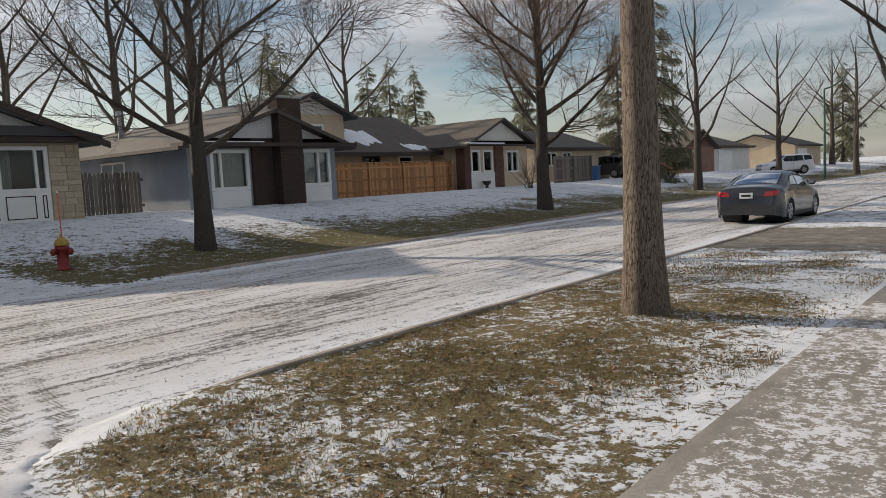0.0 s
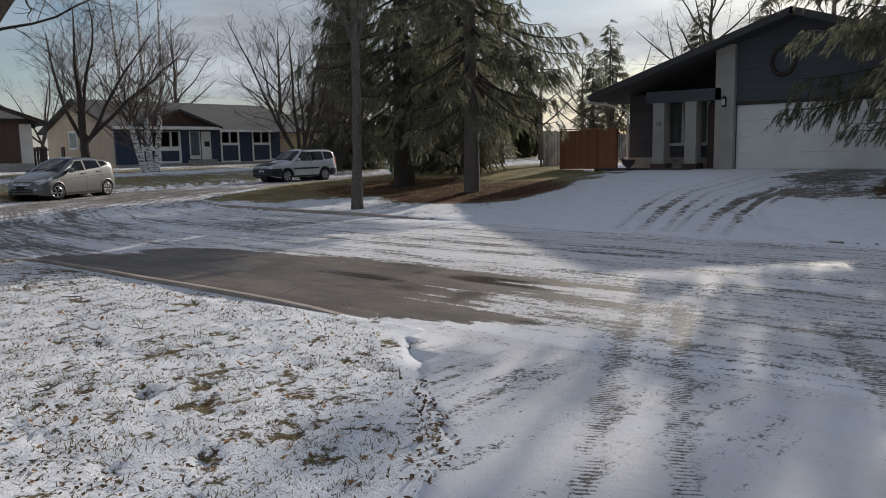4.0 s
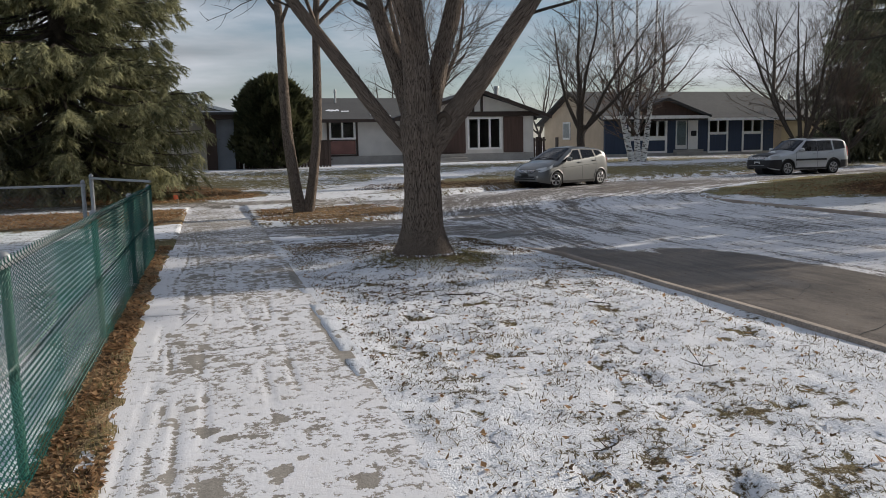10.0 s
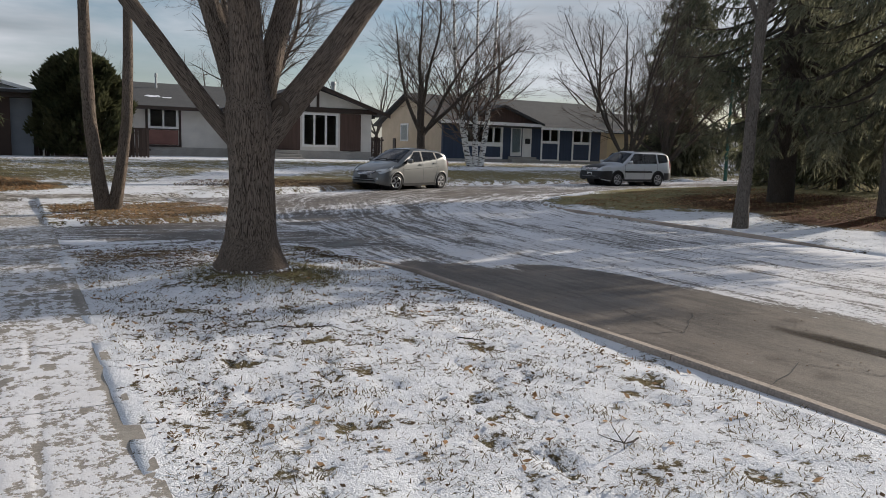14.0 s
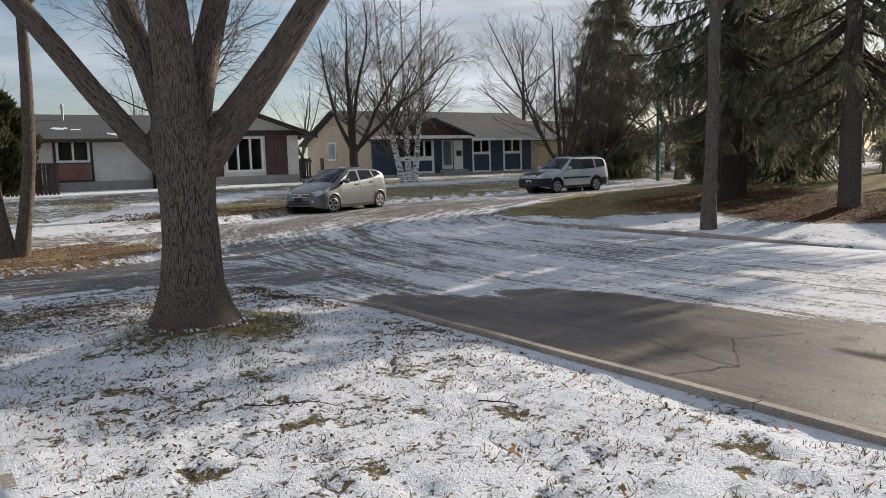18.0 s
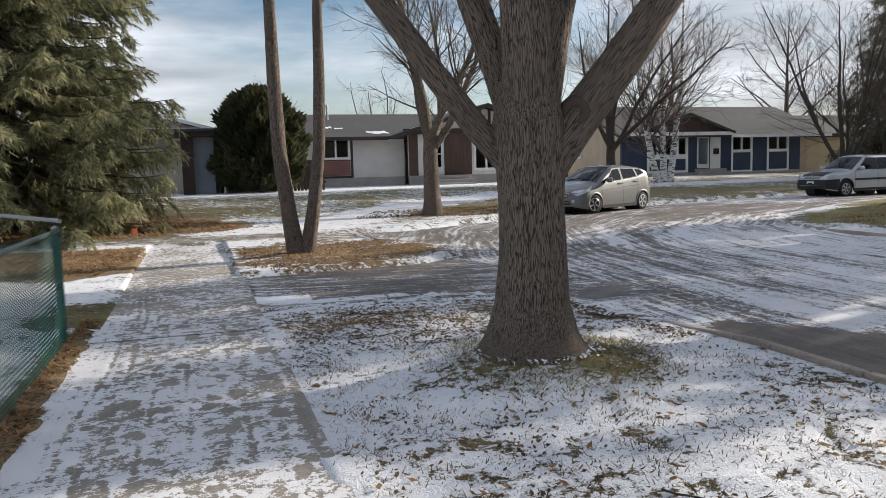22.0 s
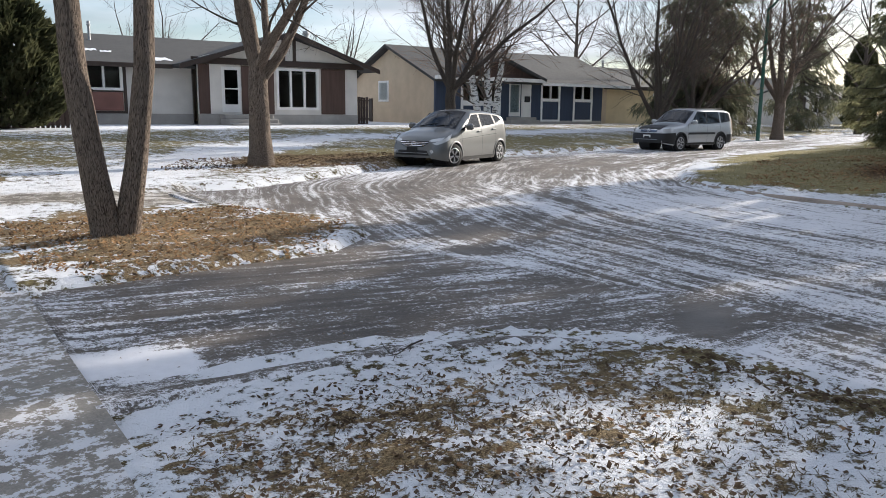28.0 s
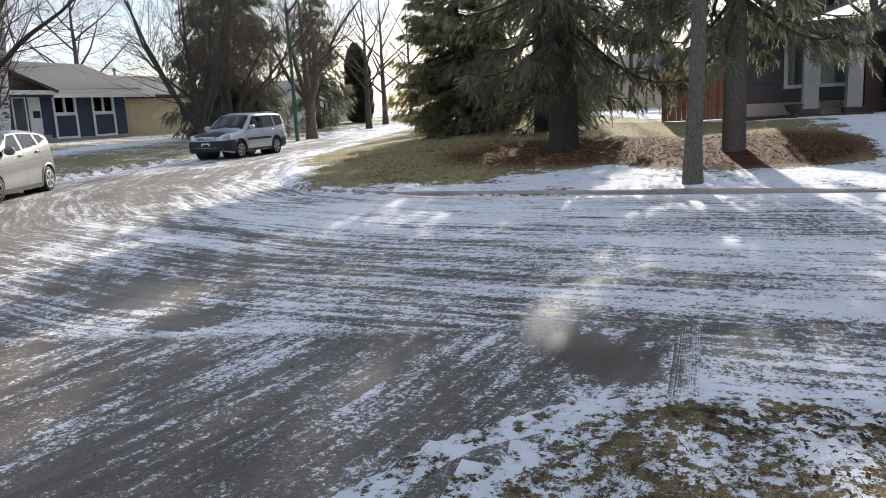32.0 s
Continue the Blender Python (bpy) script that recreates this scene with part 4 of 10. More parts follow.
RUTS = [[(-1.7, -17.4 - 0.42 * k), (-4.0, -17.8 - 0.42 * k), (-6.4, -18.7 - 0.5 * k), (-9.5 - 0.2 * k, -20.6 - 0.7 * k), (-13.0, -24.2 - 0.6 * k), (-18, -27.6 - 0.4 * k)] for k in range(5)]
RUTS += [[(-7.2 - 0.8 * k, 0.0), (-7.3 - 0.8 * k, -10.0), (-8.0 - 0.75 * k, -17.0), (-10.4 - 0.6 * k, -22.6 + 0.2 * k), (-15.5, -26.9 + 0.5 * k), (-24, -30.6 + 0.6 * k), (-36, -34.2 + 0.5 * k)] for k in range(6)]


def near_line(x, y, path):
    """Distance to a line and the run along it."""
    best, u, run = np.full(x.shape, 9.0), np.zeros(x.shape), 0.0
    sm = densify_np(path, 0.3)
    for _ in range(6):
        sm = [sm[0]] + [((a[0] + 2 * b[0] + c[0]) / 4, (a[1] + 2 * b[1] + c[1]) / 4) for a, b, c in zip(sm, sm[1:], sm[2:])] + [sm[-1]]
    for (ax, ay), (bx, by) in zip(sm, sm[1:]):
        ex, ey = bx - ax, by - ay
        ln = math.hypot(ex, ey)
        t = np.clip(((x - ax) * ex + (y - ay) * ey) / (ln * ln), 0, 1)
        d = np.hypot(x - ax - t * ex, y - ay - t * ey)
        w = d < best
        best, u = np.where(w, d, best), np.where(w, run + t * ln, u)
        run += ln
    return best, u


def road_sheet():
    rx = axis_lines([(-95, -34, 1.5), (-34, -16, 0.4), (-16, -9.0, 0.16), (-9.0, -1.62, 0.08)])
    ry = axis_lines([(-56, -34, 1.2), (-34, -26, 0.4), (-26, -5.6, 0.16), (-5.6, 3.0, 0.08), (3.0, 12, 0.16), (12, 40, 0.6), (40, 140, 8)])
    x, y = np.meshgrid(rx, ry, indexing="ij")
    sd = sd_poly(x, y, ROAD)
    u, v = along(x, y)
    bay = (x > -5.9 - 0.25 * (y + 17.5)) & (y < -15.2) & (y > -20.8)
    u, v0 = np.where(bay, x * 0.985 - y * 0.17 + 300, u), np.where(bay, y * 0.985 + x * 0.17, v)
    snow = 0.62 + 0.1 * (value_noise(x, y, 3.0, 9) - 0.5)
    snow += 0.04 * sstep(y, -6, 0) - 0.07 * sstep(y, 1, 4)                       # packed white stretch
    snow -= 0.14 * inside(x, y, [(-7.0, -15.0), (-8.6, -20), (-10, -26), (-7, -31), (-2, -31), (-2, -15.5), (-5.4, -14)], 1.5)
    snow += 0.05 * inside(x, y, [(-8.0, -10.5), (-8.6, -18), (-10.5, -24), (-13.5, -24), (-13.7, -10.5)], 1.5)
    snow += 0.12 * sstep(np.abs(v), 3.3, 4.0) - 0.14 * bay + 0.06 * sstep(y, -15, -12)
    snow -= 0.14 * inside(x, y, [(-20, -30), (-40, -36), (-40, -34), (-24, -29), (-15, -25), (-12, -27)], 1.0)
    worn = inside(x, y, [(-5, -22.5), (-9, -23.0), (-14, -26.0), (-20, -29.8), (-17, -32), (-8, -31), (-3, -29)], 1.2)
    snow -= 0.13 * worn
    streak = value_noise(x * 3.4, y * 0.42, 1.0, 95) + 0.6 * value_noise(x * 7.5, y * 0.9, 1.0, 96)
    bare_sd = sd_poly(x, y, [(-5.3, -13.2), (-5.35, -5.6), (-6.2, -5.2), (-7.2, -6.0), (-8.2, -7.8), (-8.1, -9.2), (-7.7, -11.2), (-7.3, -12.3), (-6.0, -13.5)])
    bare = 1 - sstep(bare_sd + (streak - 0.8) * (0.5 + 2.2 * sstep(y, -9.5, -5.5)), -0.15, 0.15)
    snow -= 0.6 * bare
    dirt = 0.3 * sstep(y, -30, 6) + 0.3 - 0.25 * sstep(np.abs(v), 3.0, 4.0) + 0.3 * worn
    wet = 0 * x
    for cx, cy, r in ((-5.75, -15.8, 0.42), (-6.6, -19.9, 0.6), (-6.1, -18.9, 0.45), (-3.75, -15.8, 0.35), (-7.0, -6.6, 0.35), (-6.7, -5.9, 0.3), (-7.7, -7.3, 0.3), (-6.2, -7.4, 0.16), (-6.1, -8.1, 0.14), (-6.0, -8.6, 0.12), (-7.4, -8.9, 0.2)):
        b = near_blob(x + 0.5 * (value_noise(x, y, 0.5, 71) - 0.5), y + 0.5 * (value_noise(x, y, 0.5, 72) - 0.5), cx, cy, r, 0.9)
        snow, wet = snow - 0.4 * b, np.maximum(wet, 0.4 * b)
    wet = np.maximum(wet, 0.8 * bare * sstep(value_noise(x * 4.2, y * 0.5, 1.0, 97), 0.52, 0.68) * sstep(y, -11.5, -7.5))
    for path in RUTS:
        k, _ = near_line(x, y, path)
        snow -= 0.12 * (1 - sstep(k, 0.06, 0.16)) * sstep(value_noise(x, y, 0.7, 98), 0.25, 0.6)
    z = ROAD_Z + 0.05 * np.clip(1 - (v / 4.2) ** 2, 0, 1) * sstep(np.abs(y), 0, 0.1)
    # the drive's apron, pressed by turning tyres
    ap = inside(x, y, APRON, 0.25, 0.5)
    onap = ap * (sd > -0.3)
    u, v0 = np.where(sd > 0, x + 200, u), np.where(sd > 0, y * 0.6, v0)
    snow = snow * (1 - onap) + onap * (0.75 + 0.16 * (value_noise(x, y, 0.9, 41) - 0.5))
    dirt = dirt * (1 - onap) + 0.5 * onap
    snow += 0.5 * inside(x, y, [(-1.6, -17.2), (-2.2, -17.1), (-2.25, -16.65), (-1.6, -16.75)], 0.1, 0.25)
    tread, run_ = np.zeros(x.shape), np.zeros(x.shape)
    for path, wide in TREADS:
        k, r = near_line(x, y, path)
        k = 1 - sstep(k, wide * 0.4, wide * 0.6)
        run_ = np.where(k > tread, r, run_)
        tread = np.maximum(tread, k)
    tread *= sstep(x, -8.5, -6.5)
    snow -= 0.05 * tread
    z = np.where(sd > -0.2, ROAD_Z + (LAWN_Z + 0.004 - ROAD_Z) * sstep(x, -5.7, -4.0) * sstep(sd, -0.2, 0.4), z)
    z = np.where(sd > 0.3, np.where(ap < 0.5, z - 0.12, z), z) - 0.006 * tread
    keep = ((sd < 0.5) | (ap > 0.02))[:-1, :-1]
    me = fast_mesh("road", np.stack([x, y, z], -1).reshape(-1, 3), grid_faces(len(rx), len(ry), keep))
    for key, val in (("snow", snow), ("dirt", dirt), ("wet", wet), ("tread", tread), ("tread_run", run_)):
        set_attr(me, key, val)
    uvl = me.uv_layers.new(name="UVMap")
    idx = np.empty(len(me.loops), np.int32)
    me.loops.foreach_get("vertex_index", idx)
    uvl.data.foreach_set("uv", np.stack([u.ravel()[idx], v0.ravel()[idx]], -1).astype(np.float32).ravel())
    me.materials.append(M_ROAD)
    me.polygons.foreach_set("use_smooth", np.ones(len(me.polygons), bool))
    return tagged(new("road", me), "asphalt street streaked with packed snow and ice", "road", kind="structure")


road_sheet()


def ground_at(x, y):
    return float(height(np.array([x]), np.array([y]))[0])


def sweep(path, profile, name, material, label, sink=0.0, sink0=0.0):
    """Cast lengths of one section (across, up) along a line on the ground; across is to the line's left."""
    pts = [Vector((x, y)) for x, y in path]
    k = len(profile)
    owner = tagged(new(name, None), label, "kerb", kind="structure")
    rng = random.Random(len(pts))
    rows_all = []
    for i, p in enumerate(pts):
        d = (pts[min(i + 1, len(pts) - 1)] - pts[max(i - 1, 0)]).normalized()
        n = Vector((-d.y, d.x))
        left = sum((pts[k + 1] - pts[k]).length for k in range(i, len(pts) - 1))
        gone = sum((pts[q + 1] - pts[q]).length for q in range(i))
        drop = sink * float(1 - sstep(left, 0.0, 3.2)) + sink0 * float(1 - sstep(gone, 0.0, 2.4))
        wear = rng.uniform(-0.006, 0.004)
        rows_all.append([Vector((p.x + n.x * a, p.y + n.y * a, h - drop + (wear if 0 < j < k - 1 else 0))) for j, (a, h) in enumerate(profile)])
    for s0 in range(0, len(pts) - 1, 6):
        chunk = [list(r) for r in rows_all[s0:s0 + 7]]
        chunk[0] = [p + (q - p) * 0.02 for p, q in zip(chunk[0], chunk[1])]
        bm = bmesh.new()
        rows = [[bm.verts.new(p) for p in r] for r in chunk]
        for a, b in zip(rows, rows[1:]):
            for i in range(k):
                bm.faces.new((a[i], a[(i + 1) % k], b[(i + 1) % k], b[i]))
        bm.faces.new(rows[0])
        bm.faces.new(rows[-1][::-1])
        bmesh.ops.recalc_face_normals(bm, faces=bm.faces[:])
        part("kerb_length", bm, material, owner)
    return owner


def densify(path, step=0.5):
    outp = []
    for (ax, ay), (bx, by) in zip(path, path[1:]):
        n = max(1, int(math.hypot(bx - ax, by - ay) / step))
        outp += [(ax + (bx - ax) * i / n, ay + (by - ay) * i / n) for i in range(n)]
    return outp + [path[-1]]


KERB = [(-0.025, -0.3), (-0.025, -0.085), (-0.015, -0.072), (0.06, -0.075), (0.08, -0.09), (0.1, -0.17), (0.1, -0.3)]
KERB_L = [(-a, h) for a, h in KERB]
for n, (path, prof) in enumerate((
        ([(-5.4, 90), (-5.4, 3.6), (-5.25, 2.7), (-4.85, 2.05), (-4.4, 1.55)], KERB_L),
        ([(-5.05, -5.1), (-5.4, -6.2), (-5.42, -12.6), (-5.3, -13.6), (-5.2, -14.4), (-5.2, -15.2), (-5.35, -15.7)], KERB_L),
        ([(-13.75, 90), (-13.75, 7.4)], KERB),
        ([(-13.7, -12.2)] + INNER[1:], KERB),
        (OUTER[0:6], KERB)), 1):
    sweep(densify(path), prof, "kerb_%d" % n, M_KERB, "low worn concrete kerb along the street", (0.16, 0.11, 0.05, 0, 0)[n - 1], (0, 0.1, 0, 0.05, 0)[n - 1])

# ---- trees ----
def tube_mesh(lines, sides, knobbly=0.0):
    """Tapered tubes along lines of (points, radii)."""
    V, F, G, base = [], [], [], 0
    ang = np.arange(sides) * 2 * math.pi / sides
    ca, sa = np.cos(ang), np.sin(ang)
    for pts, rad in lines:
        P = np.asarray(pts, float)
        rad = np.asarray(rad, float)
        run = np.r_[0, np.cumsum(np.linalg.norm(np.diff(P, axis=0), axis=1))]
        if knobbly and rad[0] > 0.12:
            fine = np.linspace(0, run[-1], max(len(P), int(run[-1] / 0.07)))
            P, rad, run = np.stack([np.interp(fine, run, P[:, q]) for q in range(3)], -1), np.interp(fine, run, rad), fine
        n = len(P)
        T = np.gradient(P, axis=0)
        T /= np.linalg.norm(T, axis=1)[:, None] + 1e-9
        ref = np.array([0.0, 0.0, 1.0]) if abs(T[0, 2]) < 0.8 else np.array([1.0, 0.0, 0.0])
        A = np.cross(T, ref)
        A /= np.linalg.norm(A, axis=1)[:, None] + 1e-9
        B = np.cross(T, A)
        R = np.repeat(rad[:, None], sides, 1)
        if knobbly:
            w, q = run[:, None], ang[None, :]
            R = R * (1 + knobbly * (np.sin(5 * q + 0.8 * np.sin(w * 1.3)) + 0.55 * np.sin(11 * q + 1.5 * np.sin(w * 2.1 + 1)) + 0.4 * np.sin(3 * q + w * 4.0) + 0.3 * np.sin(19 * q + 2 * np.sin(w * 5))))
        G.append(np.stack([R * ca[None], R * sa[None], np.repeat(run[:, None] + base * 0.013, sides, 1)], -1).reshape(-1, 3))
        R = R[:, :, None]
        V.append((P[:, None, :] + R * (A[:, None, :] * ca[None, :, None] + B[:, None, :] * sa[None, :, None])).reshape(-1, 3))
        i = base + (np.arange(n - 1)[:, None] * sides + np.arange(sides)[None, :])
        j = base + (np.arange(n - 1)[:, None] * sides + (np.arange(sides)[None, :] + 1) % sides)
        F.append(np.stack([i, j, j + sides, i + sides], -1).reshape(-1, 4))
        base += n * sides
    return np.concatenate(V), np.concatenate(F), np.concatenate(G)


def tube_part(name, lines, sides, material, parent, label="", knobbly=0.0):
    v, f, g = tube_mesh(lines, sides, knobbly)
    me = fast_mesh(name, v, f)
    me.attributes.new("grain", "FLOAT_VECTOR", "POINT").data.foreach_set("vector", g.astype(np.float32).ravel())
    me.materials.append(material)
    me.polygons.foreach_set("use_smooth", np.ones(len(me.polygons), bool))
    ob = new(name, me)
    ob.parent = parent
    if label:
        ob["label"] = label
    return ob


def limb(rng, start, way, length, r0, r1, segs, wander, lift):
    """A wandering line that bends upwards (lift) as it goes."""
    p, d = np.array(start, float), np.array(way, float)
    d /= np.linalg.norm(d)
    pts, step = [p.copy()], length / segs
    for _ in range(segs):
        d = d + rng.normal(0, wander, 3) + np.array([0, 0, lift])
        d /= np.linalg.norm(d)
        p = p + d * step
        pts.append(p.copy())
    return np.array(pts), np.linspace(r0, r1, segs + 1)


def offshoots(rng, line, n, lo, hi, spread, length, ratio, segs, wander, lift, taper=0.25, rmin=0.004):
    """Side branches from a line."""
    pts, rad = line
    outl = []
    for _ in range(n):
        t = lo + (hi - lo) * rng.rand()
        k = t * (len(pts) - 1)
        i = min(int(k), len(pts) - 2)
        f = k - i
        p = pts[i] * (1 - f) + pts[i + 1] * f
        r = rad[i] * (1 - f) + rad[i + 1] * f
        d = pts[i + 1] - pts[i]
        d = d / (np.linalg.norm(d) + 1e-9)
        side = np.cross(d, rng.normal(0, 1, 3))
        side /= np.linalg.norm(side) + 1e-9
        a = radians(spread) * (0.7 + 0.6 * rng.rand())
        way = d * math.cos(a) + side * math.sin(a)
        r0 = max(rmin, r * ratio * (0.7 + 0.5 * rng.rand()))
        outl.append(limb(rng, p, way, length * (0.55 + 0.8 * rng.rand()) * (1.15 - 0.6 * t), r0, max(rmin * 0.5, r0 * taper), segs, wander, lift))
    return outl


def bare_tree(name, m, label, limbs, seed, density=1.0, twig_len=0.8, bark=None, twig=None, trunk_sides=12, droop=0.0, group="", stems=1, knobbly=0.0, branch=None, sides=(6, 4, 3), clear=0.0):
    """A leafless tree: given main limbs, then grown branches and twigs."""
    rng = np.random.RandomState(seed)
    t = thing(name, m, label, "tree", group)
    main = [(np.asarray(p, float), np.asarray(r, float)) for p, r in limbs]
    second, third, fourth = [], [], []
    for i, ln in enumerate(main):
        length = float(np.linalg.norm(np.diff(ln[0], axis=0), axis=1).sum())
        if i < stems and len(main) > stems:
            continue
        second += offshoots(rng, ln, max(4, int(length * 3.3 * density)), 0.2, 1.0, 44, 0.6 + length * 0.36, 0.3, 7, 0.1, 0.05 - droop * 0.3, 0.2, 0.01)
    second = [ln for ln in second if ln[0][:, 2].min() > clear and ln[0][-1][2] > clear + 0.3]
    for ln in second:
        length = float(np.linalg.norm(ln[0][-1] - ln[0][0]))
        third += offshoots(rng, ln, max(3, int(length * 4.2 * density)), 0.12, 1.0, 40, 0.3 + length * 0.34, 0.42, 5, 0.14, 0.04 - droop, 0.25, 0.0055)
    for ln in third:
        length = float(np.linalg.norm(ln[0][-1] - ln[0][0]))
        fourth += offshoots(rng, ln, max(2, int(length * 5.0 * density)), 0.1, 1.0, 38, twig_len * 0.55, 0.6, 3, 0.16, 0.02 - droop, 0.4, 0.0045)
    tube_part("trunk", main, trunk_sides, bark or M_BARK, t, "", knobbly)
    tagged(tube_part("branchwork", second, sides[0], branch or bark or M_BARK2, t), kind="stuff")
    tagged(tube_part("twig_crown", third, sides[1], twig or M_TWIG, t), kind="stuff")
    tagged(tube_part("fine_twig_crown", fourth, sides[2], twig or M_TWIG, t), kind="stuff")
    return t


def fork_limbs(rng, height_, r, n, fork, spread, lean=(0, 0), trunk_segs=7):
    """A trunk that forks into n rising limbs."""
    flare = [1.45, 1.12, 1.0, 0.96, 0.92, 0.9, 0.88, 0.86]
    top = np.array([lean[0], lean[1], fork])
    z = np.linspace(0, 1, trunk_segs + 1)
    pts = top[None, :] * z[:, None] + np.c_[rng.normal(0, 0.012, (trunk_segs + 1, 2)), np.zeros(trunk_segs + 1)]
    pts[0] = (0, 0, -0.15)
    outl = [(pts, r * np.array(flare[:trunk_segs + 1]))]
    for i in range(n):
        a = 2 * math.pi * (i + 0.3 * rng.rand()) / n
        s = radians(spread) * (0.35 + 0.8 * rng.rand()) if i else radians(spread) * 0.2
        way = (math.cos(a) * math.sin(s), math.sin(a) * math.sin(s), math.cos(s))
        start = top - np.array([0, 0, 0.25 + (0.5 * rng.rand() * fork * 0.3)])
        outl.append(limb(rng, start, way, (height_ - fork) * (0.8 + 0.35 * rng.rand()), r * (0.5 if i else 0.68), 0.02, 12, 0.07, 0.035))
    return outl


def spruce(name, m, label, tall, radius, clear, seed, needles, droop=0.25, whorls=26, per=9, trunk_r=0.22, group="", hang_=1.0, bristle=0.3, bias=0.0, tufts=6, fat=1.0, bark=None, cone=0.7):
    """A spruce: straight trunk, uneven boughs that sag, hanging side shoots with tufts of needles."""
    rng = np.random.RandomState(seed)
    t = thing(name, m, label, "tree", group)
    tz = np.linspace(-0.15, tall, 12)
    tube_part("trunk", [(np.c_[np.zeros((12, 2)), tz], np.linspace(trunk_r * 1.25, 0.02, 12))], 14, bark or M_BARK2, t)
    lines, shoots, sp, sd, sl = [], [], [], [], []
    lobes = rng.rand(3) * 6.28
    n = 9
    s = np.linspace(0, 1, n)
    for w in range(whorls):
        f = w / (whorls - 1)
        z = clear + (tall - clear) * f ** 0.95
        reach = radius * (1 - f) ** cone * (0.55 + 0.45 * min(1, (f + 0.05) * 6)) + 0.12
        for k in range(max(4, int(per * (1.1 - 0.5 * f)))):
            a = rng.rand() * 2 * math.pi
            uneven = (1 + bias * math.sin(a)) * (0.84 + 0.13 * math.sin(2 * a + lobes[0] + z * 0.5) + 0.1 * math.sin(3 * a + lobes[1] - z * 0.9))
            r = reach * uneven * (0.55 + 0.55 * rng.rand() ** 0.6)
            zz = z + rng.normal(0, 0.35)
            sag = -droop * r * (1.25 * s - 0.62 * s ** 3) * (0.7 + 0.6 * rng.rand()) + (f - 0.12) * 0.4 * r * s
            bend = rng.normal(0, 0.12) * s ** 2 * r
            P = np.c_[math.cos(a) * r * s - math.sin(a) * bend, math.sin(a) * r * s + math.cos(a) * bend, zz + sag]
            lines.append((P, np.linspace(0.018 + 0.011 * r, 0.005, n)))
            m_ = int((6 + r * 9) / fat)
            u = 0.12 + 0.88 * rng.rand(m_) ** 0.7
            q = np.minimum((u * (n - 1)).astype(int), n - 2)
            fr = (u * (n - 1) - q)[:, None]
            p = P[q] * (1 - fr) + P[q + 1] * fr
            side = np.where(rng.rand(m_) < 0.5, 1, -1) * (0.25 + 0.9 * rng.rand(m_))
            out_ = np.stack([math.cos(a) * 0.75 - math.sin(a) * side, math.sin(a) * 0.75 + math.cos(a) * side, -0.3 - 0.9 * rng.rand(m_) * (1 - 0.6 * f)], -1)
            out_ /= np.linalg.norm(out_, axis=1)[:, None]
            ln = ((0.22 + 0.12 * r) * (0.5 + 0.8 * rng.rand(m_)) * (1.2 - 0.65 * u))[:, None]
            hang = np.array([0, 0, -1.0]) * ln * (0.35 + 0.4 * rng.rand(m_)[:, None]) * (1 - 0.7 * f) * hang_
            for e in (0.3, 0.65, 1.0):
                sp.append(p + out_ * ln * (e - 0.3) + hang * (e - 0.3) ** 2)
                sd.append(out_ + hang / ln * e * 1.2 + rng.normal(0, 0.16, (m_, 3)))
                sl.append((0.17 + 0.17 * rng.rand(m_)) * fat)
            for j in range(0, m_, 3):
                shoots.append((np.array([p[j], p[j] + out_[j] * ln[j] * 0.5 + hang[j] * 0.25, p[j] + out_[j] * ln[j] + hang[j]]), np.array([0.008, 0.006, 0.003])))
    tagged(tube_part("bough_crown", lines, 5, M_BARK2, t), kind="stuff")
    tagged(tube_part("shoot_crown", shoots, 3, M_TWIG, t), kind="stuff")
    p, d, ln = np.concatenate(sp), np.concatenate(sd), np.concatenate(sl)[:, None]
    d /= np.linalg.norm(d, axis=1)[:, None]
    verts, count = [], len(p)
    for j in range(tufts):
        side = np.cross(d, rng.normal(0, 1, (count, 3)))
        side /= np.linalg.norm(side, axis=1)[:, None] + 1e-9
        start = p + d * ln * (j / tufts)
        tip = start + d * ln * (0.75 - 0.7 * bristle) + side * ln * bristle + np.array([0, 0, -0.02])
        wide = np.cross(d, side) * 0.0165 * fat
        verts.append(np.stack([start - wide, start + wide, tip], 1))
    V = np.concatenate(verts).reshape(-1, 3)
    me = fast_mesh("needles", V, np.arange(len(V)).reshape(-1, 3))
    me.materials.append(needles)
    ob = new("needles", me)
    ob.parent = t
    tagged(ob, kind="stuff")
    return t


def at(x, y, z=None, rz=0, s=1.0):
    return pose(x, y, ground_at(x, y) if z is None else z, 0, 0, rz) @ Matrix.Scale(s, 4)


